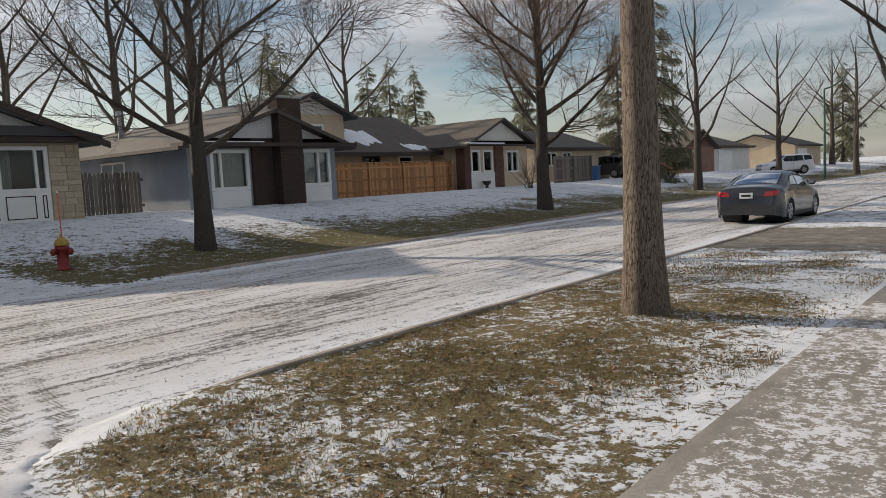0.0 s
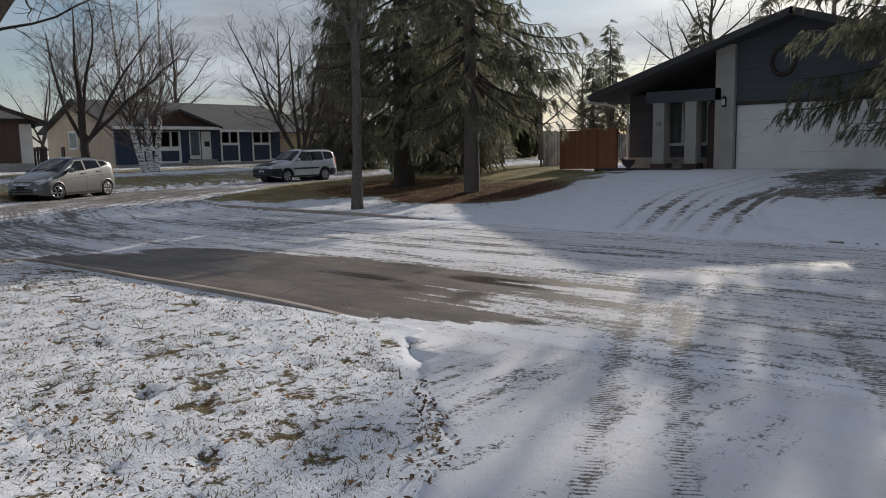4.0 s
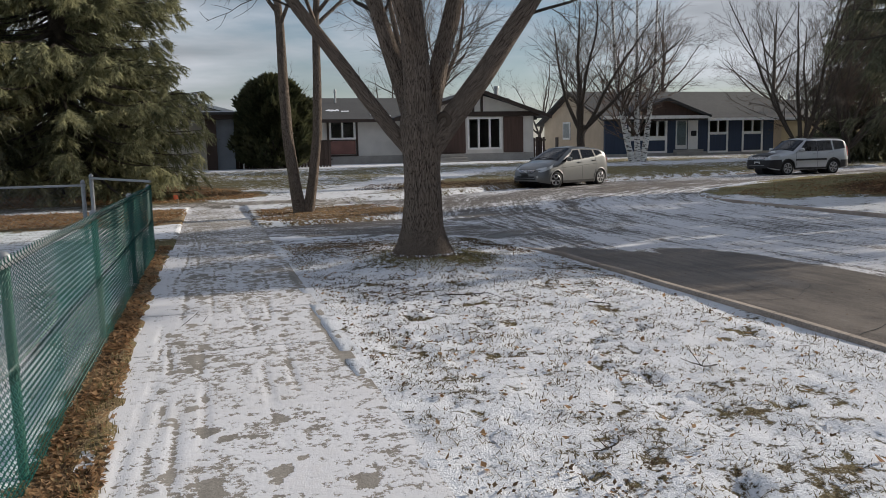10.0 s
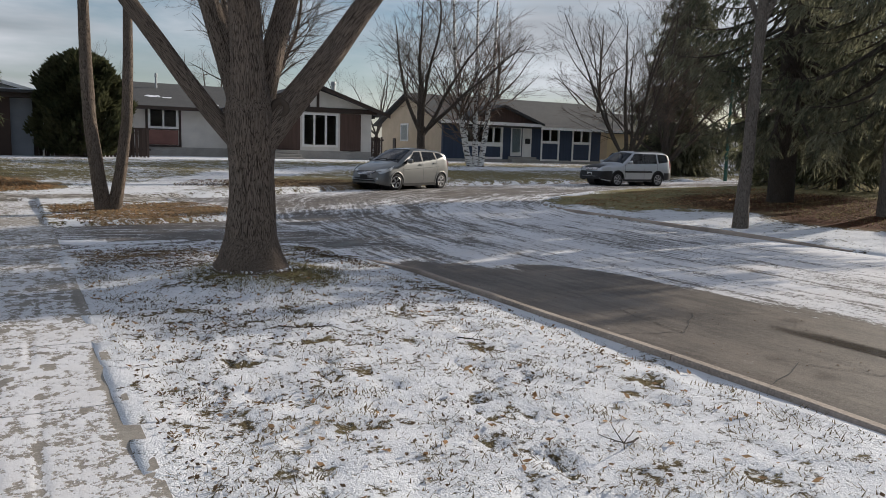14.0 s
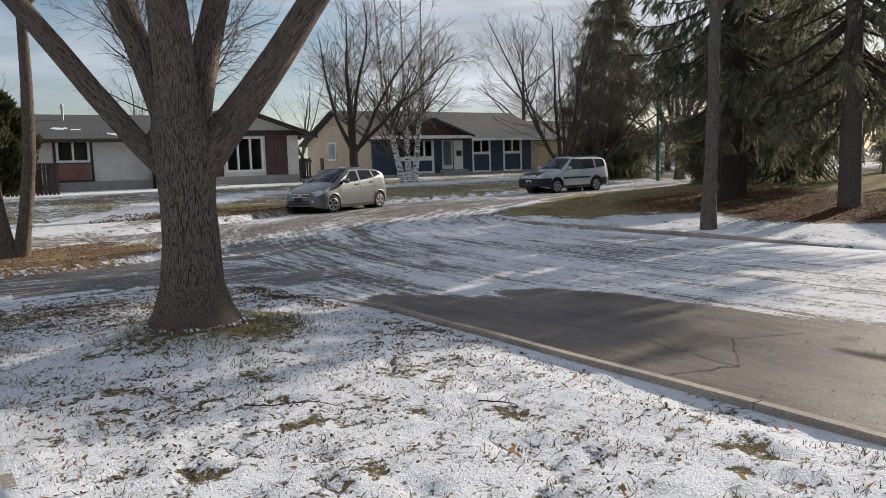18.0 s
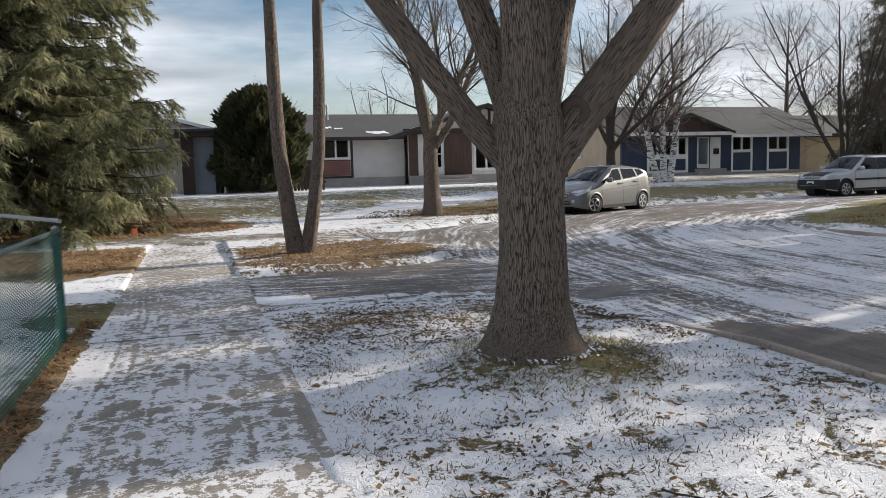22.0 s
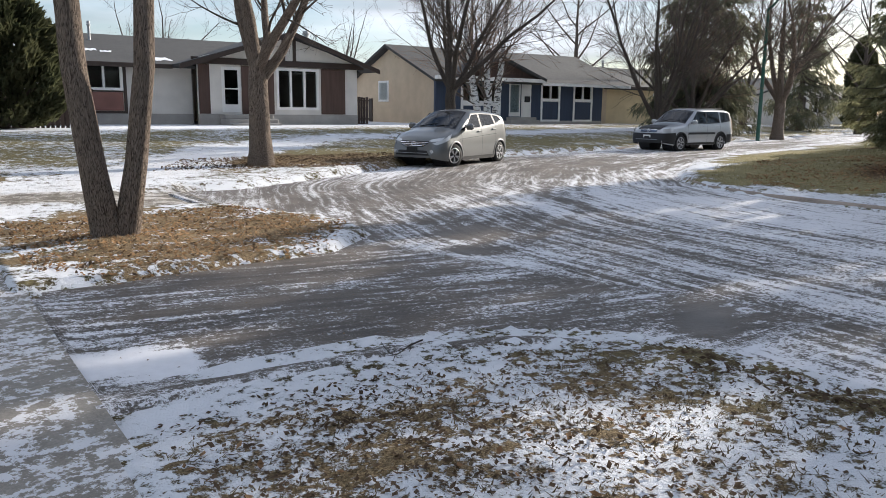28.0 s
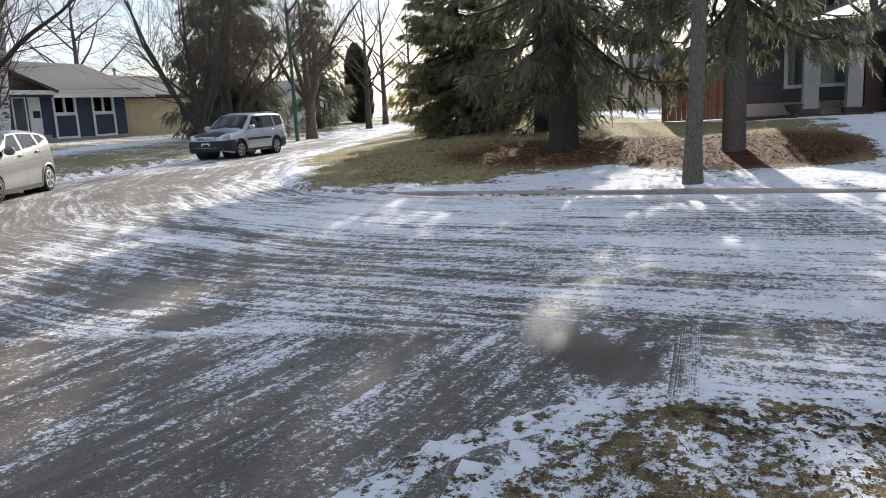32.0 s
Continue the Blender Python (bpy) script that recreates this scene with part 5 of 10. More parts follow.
# the big forked maple beside the pavement
def big_maple():
    rng = np.random.RandomState(4)
    trunk = (np.array([(0, 0, -0.25), (0.0, 0.0, 0.04), (0.0, 0, 0.2), (0.0, 0, 0.42), (0.01, 0, 0.8), (0, 0.01, 1.15), (0.0, 0, 1.45), (-0.01, -0.02, 1.75), (-0.02, -0.03, 2.05)]),
             np.array([0.56, 0.44, 0.345, 0.28, 0.25, 0.24, 0.255, 0.265, 0.2]))
    # local x is across the view from the pavement, towards the street
    limbs_ = [trunk]
    for start, way, length, r0, wander, lift in (
            ((0.07, 0, 1.38), (0.58, 0.1, 0.82), 6.3, 0.165, 0.03, 0.02),
            ((-0.08, 0, 1.36), (-0.65, -0.1, 0.78), 6.8, 0.1, 0.025, 0.035),
            ((-0.06, 0.05, 1.62), (-0.26, 0.15, 0.95), 7.4, 0.13, 0.03, 0.01),
            ((-0.01, -0.06, 1.66), (-0.02, -0.08, 1.0), 8.0, 0.19, 0.03, 0.01),
            ((0.05, 0.12, 1.65), (0.16, 0.3, 0.95), 7.0, 0.14, 0.04, 0.02),
            ((-0.05, -0.15, 2.6), (-0.2, -0.55, 0.85), 5.5, 0.08, 0.04, 0.02)):
        limbs_.append(limb(rng, start, way, length, r0, 0.035, 14, wander, lift))
    return bare_tree("maple_tree", at(-3.385, -12.64, -0.02, 155), "large bare maple with ridged grey bark forking low", limbs_, 11, 1.1, trunk_sides=44, knobbly=0.022, clear=3.0)


maple = big_maple()
inv = maple.matrix_basis.inverted()
knot = part("knot", lathe([(0.0, -0.03), (0.03, -0.02), (0.045, 0.012), (0.075, 0.028), (0.1, 0.01), (0.125, -0.04)], 18, None, inv @ look(Vector((-3.64, -12.44, 1.79)), Vector((-3.64 - 2.6, -12.44 - 3.35, 1.7)))), M_BARK, maple, "raised ring of bark round a healed branch stub")
# black cap over the knot's hollow: the hole's inner shade painted as colour
part("knot_hole", lathe([(0.0, 0.0), (0.022, 0.002), (0.034, -0.01)], 12, None, inv @ look(Vector((-3.635, -12.433, 1.79)), Vector((-3.635 - 2.6, -12.433 - 3.35, 1.7)))), M_BLACK, knot)


def double_tree():
    rng = np.random.RandomState(8)
    limbs_ = []
    for sx, lean, r in ((-0.13, -0.33, 0.17), (0.13, 0.42, 0.145)):
        pts = [(sx * 0.6, 0, -0.2), (sx, 0, 0.1), (sx + lean * 0.38, 0, 1.0), (sx + lean * 0.8, 0.03, 2.3), (sx + lean * 0.95, 0.02, 3.8), (sx + lean * 1.0, 0, 5.4), (sx + lean * 1.3, -0.1, 7.0), (sx + lean * 1.5, -0.1, 9.0)]
        limbs_.append((np.array(pts), np.array([r * 1.6, r * 1.2, r, r * 0.93, r * 0.85, r * 0.72, r * 0.5, 0.05])))
    for b in (0, 1):
        for k in range(5):
            p = limbs_[b][0][5 + k // 3]
            a = rng.rand() * 6.28
            limbs_.append(limb(rng, p + np.array([0, 0, 0.3 * (k % 2)]), (math.cos(a) * 0.7, math.sin(a) * 0.7, 0.75), 3.2, 0.06, 0.015, 9, 0.07, 0.03))
    return bare_tree("twin_stemmed_tree", at(-2.79, -21.09, None, 168, 0.8), "bare tree with two leaning grey stems in leaf litter", limbs_, 21, 0.7, twig_len=0.9, stems=2, trunk_sides=24, knobbly=0.03)


double_tree()


def leader_limbs(rng, tall, r, n, first, spread, lean=(0, 0)):
    """A straight stem to the top with rising side limbs."""
    k = 10
    z = np.linspace(0, 1, k)
    pts = np.c_[lean[0] * z + rng.normal(0, 0.03, k), lean[1] * z + rng.normal(0, 0.03, k), z * tall]
    pts[0] = (0, 0, -0.15)
    outl = [(pts, r * np.interp(z, [0, 0.08, 0.3, 0.6, 1], [1.45, 1.05, 0.9, 0.5, 0.1]))]
    outl.append((pts[4:], outl[0][1][4:] * 0.98))
    for i in range(n):
        f = first + (0.75 - first) * (i / max(1, n - 1)) ** 1.1
        p = np.array([np.interp(f, z, pts[:, q]) for q in range(3)])
        a = i * 2.4 + rng.uniform(-0.4, 0.4)
        s = radians(spread) * (1.05 - 0.45 * (f - first))
        rr = r * np.interp(f, [0, 0.3, 0.7, 1], [0.52, 0.42, 0.27, 0.16])
        outl.append(limb(rng, p, (math.cos(a) * math.sin(s), math.sin(a) * math.sin(s), math.cos(s)), tall * (0.62 - 0.4 * f) * rng.uniform(0.85, 1.15), rr, 0.018, 12, 0.06, 0.045))
    return outl


def simple_tree(name, x, y, label, tall, r, n, fork, spread, seed, density=0.8, bark=None, twig=None, rz=0, lean=(0, 0), droop=0.0):
    rng = np.random.RandomState(seed)
    return bare_tree(name, at(x, y, None, rz), label, fork_limbs(rng, tall, r, n, fork, spread, lean), seed, density, bark=bark, twig=twig, trunk_sides=12, droop=droop)


def leader_tree(name, x, y, label, tall, r, n, first, spread, seed, density=0.8, bark=None, twig=None, rz=0, lean=(0, 0)):
    rng = np.random.RandomState(seed)
    return bare_tree(name, at(x, y, None, rz), label, leader_limbs(rng, tall, r, n, first, spread, lean), seed, density, bark=bark, twig=twig)


simple_tree("street_tree", -3.52, 7.8, "upright bare tree with deeply ridged bark on the verge", 10.5, 0.195, 5, 5.2, 45, 31, 0.6, bark=M_BARK)
leader_tree("lawn_tree", -16.5, 10.98, "spreading bare tree beside the fire hydrant", 9.5, 0.2, 12, 0.24, 58, 32, 1.35, bark=M_BARK2, rz=80)
leader_tree("lawn_tree", -16.3, 26.8, "spreading bare tree with clinging seeds on the verge", 11.5, 0.25, 14, 0.22, 56, 33, 1.25, bark=M_BARK2, twig=M_TWIGR)
simple_tree("lawn_tree", -7.85, -29.6, "bare forked tree in a bed of dead leaves", 9.0, 0.25, 5, 2.5, 50, 34, 0.95)
simple_tree("island_tree", -14.62, -15.38, "slender leaning bare tree on the corner plot", 11, 0.125, 4, 5.0, 40, 35, 0.6, bark=M_BARK3, lean=(-0.05, 0.12))
simple_tree("lawn_tree", -16.9, -34.6, "bare spreading dark tree by the tan house", 8.0, 0.2, 6, 2.2, 52, 36, 0.9, bark=M_BARK2)
bare_tree("birch_tree", at(-23.9, -41.3), "clump of white birches before the blue house",
                  [(p, r) for p, r in [(np.array([(x0, 0, -0.2), (x0 + dx * 0.25, 0, 1.2), (x0 + dx * 0.5, 0, 3), (x0 + dx * 0.75, 0.05, 5), (x0 + dx, 0, 12.0)]), np.array([0.2, 0.165, 0.14, 0.1, 0.02])) for x0, dx in ((-0.3, -0.9), (0.0, 0.2), (0.3, 1.6))]],
                  41, 0.72, 1.0, M_BIRCH, M_TWIGR, 9, droop=0.02, branch=M_TWIG)
simple_tree("lawn_tree", -32.2, -38.0, "bare tree of several stems behind the parked silver car", 10.0, 0.2, 7, 0.9, 34, 42, 0.8, bark=M_BARK2)
simple_tree("crab_tree", -36.2, -38.9, "twiggy tree with rusty clinging leaves", 8, 0.2, 7, 1.2, 50, 43, 0.8, bark=M_BARK2, twig=M_TWIGR)
simple_tree("street_tree", -42.2, -37.6, "bare forked tree by the far kerb", 11, 0.32, 6, 2.4, 46, 44, 0.7)

# spruces
spruce("spruce_tree", at(-20.0, -18.5), "tall dark spruce with bare lower trunk over brown mulch", 15, 4.4, 2.5, 51, M_NEEDLE2, 0.55, 28, 6, 0.3, "spruces on the corner plot")
spruce("spruce_tree", at(-18.72, -14.65), "tall dark spruce with pale trunk over brown mulch", 14.5, 4.4, 2.7, 52, M_NEEDLE2, 0.5, 28, 6, 0.2, "spruces on the corner plot", bark=M_BARK3)
spruce_r = spruce("spruce_tree", at(-21.9, -3.4), "spruce with frosted drooping boughs before a garage", 13.5, 4.9, 2.7, 53, M_NEEDLE2, 0.2, 28, 6, 0.2, bias=-0.05, fat=1.2, cone=1.15)
tagged(copy_thing(spruce_r, at(-21.85, -2.85, None, 20, 0.66)), "slighter spruce close against a larger one")
spruce_l = spruce("spruce_tree", at(3.5, -29.0), "broad olive-green spruce behind the mesh fence", 12.5, 5.5, 1.0, 54, M_NEEDLE, 0.36, 38, 15, 0.3, "", 0.3, 0.4, tufts=10)
spruce("spruce_tree", at(-40.0, -41.4), "dense dark spruce beside the pale yellow house", 14, 4.2, 0.8, 57, M_NEEDLE2, 0.4, 34, 11, 0.2, fat=2.0, tufts=5)
spruce_far = spruce("spruce_tree", at(-58.0, -45.6), "dark conifer beside a pale house down the street", 13, 3.4, 0.8, 58, M_NEEDLE2, 0.35, 24, 9, 0.2, fat=2.1, tufts=3)
tagged(copy_thing(spruce_l, at(-27.7, -23.6, None, 250, 0.58)), "dark spruce with boughs sweeping the grass", group="spruces on the corner plot")
tagged(copy_thing(spruce_far, at(-25.5, -20.2, None, 40, 0.95)), "tall dark spruce among others on the corner", group="spruces on the corner plot")

# lighter trees for the distance
far_ash = bare_tree("street_tree", at(-16.6, 44.5), "bare spreading tree far down the street", leader_limbs(np.random.RandomState(61), 11, 0.22, 10, 0.24, 52, (0, 0)), 61, 0.42, bark=M_BARK2, trunk_sides=7, sides=(4, 3, 3), group="far bare trees")
far_oak = bare_tree("street_tree", at(-52, -20), "bare forked tree far beyond the corner plot", fork_limbs(np.random.RandomState(62), 10, 0.2, 5, 2.4, 50), 62, 0.42, bark=M_BARK2, trunk_sides=7, sides=(4, 3, 3), group="far bare trees")

# ---- houses ----
def block(name, bounds, material, parent, bevel=0.0, label=""):
    return part(name, box(*bounds, bevel), material, parent, label)


def wall(name, x0, x1, z0, z1, y, thick, holes, material, parent, label=""):
    """A front wall in the xz plane with openings that go through."""
    xs = sorted({x0, x1, *[h[0] for h in holes], *[h[1] for h in holes]})
    zs = sorted({z0, z1, *[h[2] for h in holes], *[h[3] for h in holes]})
    bm = bmesh.new()

    def quad(a, b, c, d):
        bm.faces.new([bm.verts.new(p) for p in (a, b, c, d)])
    for xa, xb in zip(xs, xs[1:]):
        for za, zb in zip(zs, zs[1:]):
            cx, cz = (xa + xb) / 2, (za + zb) / 2
            if any(h[0] < cx < h[1] and h[2] < cz < h[3] for h in holes):
                continue
            quad((xa, y, za), (xb, y, za), (xb, y, zb), (xa, y, zb))
            quad((xa, y + thick, zb), (xb, y + thick, zb), (xb, y + thick, za), (xa, y + thick, za))
    for a, b, c, d in [(x0, x1, z0, z1)] + list(holes):
        for p, q in (((a, c), (b, c)), ((b, c), (b, d)), ((b, d), (a, d)), ((a, d), (a, c))):
            quad((p[0], y, p[1]), (p[0], y + thick, p[1]), (q[0], y + thick, q[1]), (q[0], y, q[1]))
    bmesh.ops.remove_doubles(bm, verts=bm.verts[:], dist=1e-4)
    bmesh.ops.recalc_face_normals(bm, faces=bm.faces[:])
    return part(name, bm, material, parent, label)


def window(house, x0, x1, z0, z1, y, splits=(), frame_m=None, w=0.07, curtain=None, bars=(), name="window", label=""):
    """A window in a front wall: frame, mullions and panes; the whole is one part with pieces."""
    fm = frame_m or M_WHITE
    edges = [x0 + w] + [x0 + (x1 - x0) * s for s in splits] + [x1 - w]
    lights = [(a + (w * 0.5 if i else 0), b - (w * 0.5 if i < len(splits) else 0), z0 + w, z1 - w) for i, (a, b) in enumerate(zip(edges, edges[1:]))]
    win = wall(name, x0 - 0.03, x1 + 0.03, z0 - 0.03, z1 + 0.03, y - 0.04, 0.14, lights, fm, house, label)
    for a, b in zip(edges, edges[1:]):
        g = part("pane", box(a, b, y + 0.05, y + 0.058, z0 + w * 0.5, z1 - w * 0.5), M_GLASS, win)
        g.visible_shadow = False
    if curtain:
        bm = bmesh.new()
        n = 40
        for side in curtain:
            a, b = x0 + (x1 - x0) * side[0], x0 + (x1 - x0) * side[1]
            low = [bm.verts.new((a + (b - a) * i / n, y + 0.3 + 0.03 * math.sin(i * 1.3), z0)) for i in range(n + 1)]
            top = [bm.verts.new((a + (b - a) * i / n, y + 0.3 + 0.03 * math.sin(i * 1.3), z1 + 0.05)) for i in range(n + 1)]
            for i in range(n):
                bm.faces.new((low[i], low[i + 1], top[i + 1], top[i]))
        part("curtain", bm, M_CURTAIN, win)
    return win


def roof_plane(bm, pts, thick=0.14):
    """A slab under the four corners given (counter-clockwise from above), with shingle courses along its first edge."""
    p = [Vector(q) for q in pts]
    n = (p[1] - p[0]).cross(p[-1] - p[0]).normalized()
    if n.z < 0:
        n = -n
    top = [bm.verts.new(q) for q in p]
    low = [bm.verts.new(q - n * thick) for q in p]
    uv = bm.loops.layers.uv.verify()
    ex = (p[1] - p[0]).normalized()
    ey = n.cross(ex)
    f = bm.faces.new(top)
    for lp in f.loops:
        d = lp.vert.co - p[0]
        lp[uv].uv = (d.dot(ex), d.dot(ey))
    bm.faces.new(low[::-1])
    for i in range(len(p)):
        j = (i + 1) % len(p)
        bm.faces.new((top[i], low[i], low[j], top[j]))


def roof(name, planes, material, house, thick=0.14):
    bm = bmesh.new()
    for pl_ in planes:
        roof_plane(bm, pl_, thick)
    bmesh.ops.recalc_face_normals(bm, faces=bm.faces[:])
    return part(name, bm, material, house)


def gable_front(x0, x1, eave, apex, y0, y1, over=0.4, xm=None):
    """Planes of a roof whose gable looks to the front (ridge runs back)."""
    xm = (x0 + x1) / 2 if xm is None else xm
    k0, k1 = (apex - eave) / (xm - x0), (apex - eave) / (x1 - xm)
    return [[(x0 - over, y0, eave - k0 * over), (x0 - over, y1, eave - k0 * over), (xm, y1, apex), (xm, y0, apex)],
            [(x1 + over, y1, eave - k1 * over), (x1 + over, y0, eave - k1 * over), (xm, y0, apex), (xm, y1, apex)]]


def gable_side(x0, x1, eave, apex, y0, y1, over=0.4):
    """Planes of a roof whose ridge runs along the front."""
    ym = (y0 + y1) / 2
    k = (apex - eave) / (ym - y0)
    return [[(x0, y0 - over, eave - k * over), (x1, y0 - over, eave - k * over), (x1, ym, apex), (x0, ym, apex)],
            [(x1, y1 + over, eave - k * over), (x0, y1 + over, eave - k * over), (x0, ym, apex), (x1, ym, apex)]]


def shell(house, x0, x1, y0, y1, z0, z1, material, t=0.2, front=False):
    """Side and back walls, floor and loft floor that close a house behind its front wall."""
    block("side_wall", (x0, x0 + t, y0 + 0.2, y1, z0, z1), material, house)
    block("side_wall", (x1 - t, x1, y0 + 0.2, y1, z0, z1), material, house)
    block("back_wall", (x0 + t, x1 - t, y1 - t, y1, z0, z1), material, house)
    block("floor", (x0 + t, x1 - t, y0 + 0.2, y1 - t, z0, z0 + 0.1), M_FOUND, house)
    block("loft_floor", (x0 + t, x1 - t, y0 + 0.2, y1 - t, z1 - 0.1, z1), M_STUCCO, house)


def flue(house, x, y, z, h, r=0.09):
    bm = rod((x, y, z), (x, y, z + h), r, r, 12)
    rod((x, y, z + h), (x, y, z + h + 0.06), r * 1.5, r * 1.5, 12, bm)
    rod((x, y, z + h + 0.08), (x, y, z + h + 0.2), r * 1.35, r * 1.2, 12, bm)
    return part("flue", bm, M_GALV, house)


def west_house(y, x, z):
    """Local x runs north along the street front, local y into the plot."""
    return pose(x, y, z, 0, 0, 90)


def panel_window(h, x0, x1, sill, z1, y, left, right, low=0.05, curtain=None):
    """A tall white unit: glazing above, framed panels below."""
    window(h, x0, x1, sill, z1, y, (left, right), curtain=curtain, w=0.08)
    base = part("panel_unit", box(x0 - 0.03, x1 + 0.03, y - 0.03, y + 0.1, low, sill - 0.032), M_WHITE, h)
    ed = [x0, x0 + (x1 - x0) * left, x0 + (x1 - x0) * right, x1]
    for a, b in zip(ed, ed[1:]):
        wall("panel_moulding", a + 0.1, b - 0.1, low + 0.14, sill - 0.14, y - 0.042, 0.016, [(a + 0.13, b - 0.13, low + 0.17, sill - 0.17)], M_BROWN, base)


def stone_house():
    h = thing("bungalow", west_house(4.1, -24.0, 0.76), "low bungalow faced in buff stone with a dark gable roof", "house")
    W = 7.6
    holes = [(1.56, 3.62, 1.02, 2.32), (4.52, 6.58, 1.02, 2.32)]
    wall("front_wall", 0, W, -0.3, 2.45, 0, 0.2, holes, M_MORTAR, h)
    shell(h, 0, W, 0, 11, -0.3, 2.45, M_STUCCO)
    panel_window(h, 1.56, 3.62, 1.02, 2.32, 0, 0.28, 0.83, curtain=[(0.3, 0.62), (0.6, 0.82)])
    panel_window(h, 4.52, 6.58, 1.02, 2.32, 0, 0.33, 0.84, curtain=[(0.34, 0.55)])
    roof("roof", gable_front(-0.1, W + 0.1, 2.62, 3.96, -0.5, 11.3, 0.4), M_ROOF, h)
    bm = prism([(0.9, 2.9), (W - 0.9, 2.9), (W / 2, 3.86)], -0.25, -0.1)
    part("gable_panel", bm, M_GABLE, h)
    part("front_eave", box(-0.5, W + 0.5, -0.6, 0.0, 2.46, 2.6), M_BROWN, h)
    part("eave_roof", prism([(-0.6, 2.62), (W + 0.6, 2.62), (W - 0.6, 2.9), (0.6, 2.9)], -0.7, -0.26), M_ROOF, h)
    bm = bmesh.new()
    for s in (-1, 1):
        a, b = Vector((W / 2 + s * (W / 2 + 0.62), -0.84, 2.44)), Vector((W / 2, -0.84, 4.06))
        n = Vector((0, 0, -0.2))
        vs = [bm.verts.new(p) for p in (a, b, b + n, a + n)]
        ws = [bm.verts.new(p + Vector((0, 0.06, 0))) for p in (a, b, b + n, a + n)]
        bm.faces.new(vs), bm.faces.new(ws[::-1])
        for i in range(4):
            bm.faces.new((vs[i], vs[(i + 1) % 4], ws[(i + 1) % 4], ws[i]))
    bmesh.ops.recalc_face_normals(bm, faces=bm.faces[:])
    part("bargeboard", bm, M_BROWN, h)
    flue(h, 3.0, 7.5, 3.4, 1.5, 0.11)
    # recessed garage and entry
    wall("garage_wall", -4.2, 0.0, -0.3, 2.4, 5.5, 0.2, [(-3.05, -0.5, 0.0, 2.0)], M_STUCCO, h)
    gd = part("garage_door", box(-3.05, -0.5, 5.56, 5.62, 0.0, 2.0), M_WHITE, h)
    for k in range(4):
        part("door_panel", box(-3.0, -0.55, 5.545, 5.565, 0.04 + k * 0.5, 0.5 + k * 0.5, 0.008), M_WHITE, gd)
    block("side_wall", (-4.2, -4.0, 5.7, 11, -0.3, 2.4), M_STUCCO, h)
    roof("garage_roof", gable_side(-4.6, 1.5, 2.55, 3.75, 4.9, 10.6, 0.4), M_ROOF, h)
    block("garage_fascia", (-4.6, -0.1, 4.45, 4.53, 2.2, 2.4), M_BROWN, h)
    door = part("entry_door", box(-0.05, -0.003, 2.9, 3.8, 0.1, 2.1), M_WHITE, h)
    part("door_glass", box(-0.06, -0.04, 3.15, 3.55, 0.9, 1.9), M_GLASS, door)
    part("side_light", box(-0.04, -0.003, 4.2, 4.5, 1.1, 2.1), M_GLASS, h)
    part("doorstep", box(-1.0, -0.01, 2.7, 4.3, -0.2, 0.06, 0.02), M_FOUND, h)
    bm = rod((-0.03, -0.06, -0.2), (-0.03, -0.06, 2.1), 0.04, 0.04, 8)
    rod((-0.03, -0.06, 2.1), (-0.35, -0.5, 2.42), 0.04, 0.04, 8, bm)
    part("downspout", bm, M_BROWN, h)
    return h


def grey_house():
    h = thing("bungalow", west_house(15.5, -24.0, 0.76), "blue-grey bungalow with a dark brick chimney breast", "house")
    W = 7.1
    wall("front_wall", 0, W, -0.3, 2.3, 0, 0.2, [(0.95, 2.6, 0.75, 2.2), (4.98, 6.75, 0.75, 2.2)], M_GREYS, h)
    shell(h, 0, W, 0, 12, -0.3, 2.3, M_GREYS)
    for a, b, s in ((0.95, 2.6, (0.25,)), (4.98, 6.75, (0.64,))):
        window(h, a, b, 0.75, 2.2, 0, s, w=0.1, curtain=[(0.0, 1.0)])
        part("window_panel", box(a - 0.02, b + 0.02, -0.035, 0.05, 0.0, 0.715), M_WHITE, h)
    part("chimney_breast", box(2.75, 3.72, -0.12, 0.0, -0.3, 3.35), M_DBRICK, h)
    part("chimney", box(3.7, 4.82, -0.62, -0.02, -0.3, 4.16), M_DBRICK, h)
    part("chimney_cap", box(3.64, 4.88, -0.7, 0.06, 4.16, 4.26, 0.02), M_FOUND, h)
    roof("roof", gable_front(-0.1, W + 0.1, 2.5, 3.75, -0.7, 12.4, 0.55), M_ROOFB, h)
    part("gable_panel", prism([(0.6, 2.65), (W - 0.6, 2.65), (W / 2, 3.62)], -0.2, -0.05), M_GABLE, h)
    part("front_eave", box(-0.6, W + 0.6, -0.75, 0.0, 2.31, 2.45), M_BROWN, h)
    part("eave_snow", box(0.3, 2.9, -0.7, -0.21, 2.452, 2.5, 0.015), M_SNOW, h)
    sw = part("side_window", box(-0.05, 0.0, 4.2, 6.0, 0.95, 2.05), M_WHITE, h)
    part("pane", box(-0.06, -0.04, 4.28, 5.05, 1.03, 1.97), M_GLASS, sw)
    part("pane", box(-0.06, -0.04, 5.15, 5.92, 1.03, 1.97), M_GLASS, sw)
    part("gutter", box(-0.75, -0.62, -0.7, 12.4, 2.2, 2.32), M_BROWN, h)
    flue(h, 2.0, 8.0, 3.2, 1.0)
    return h


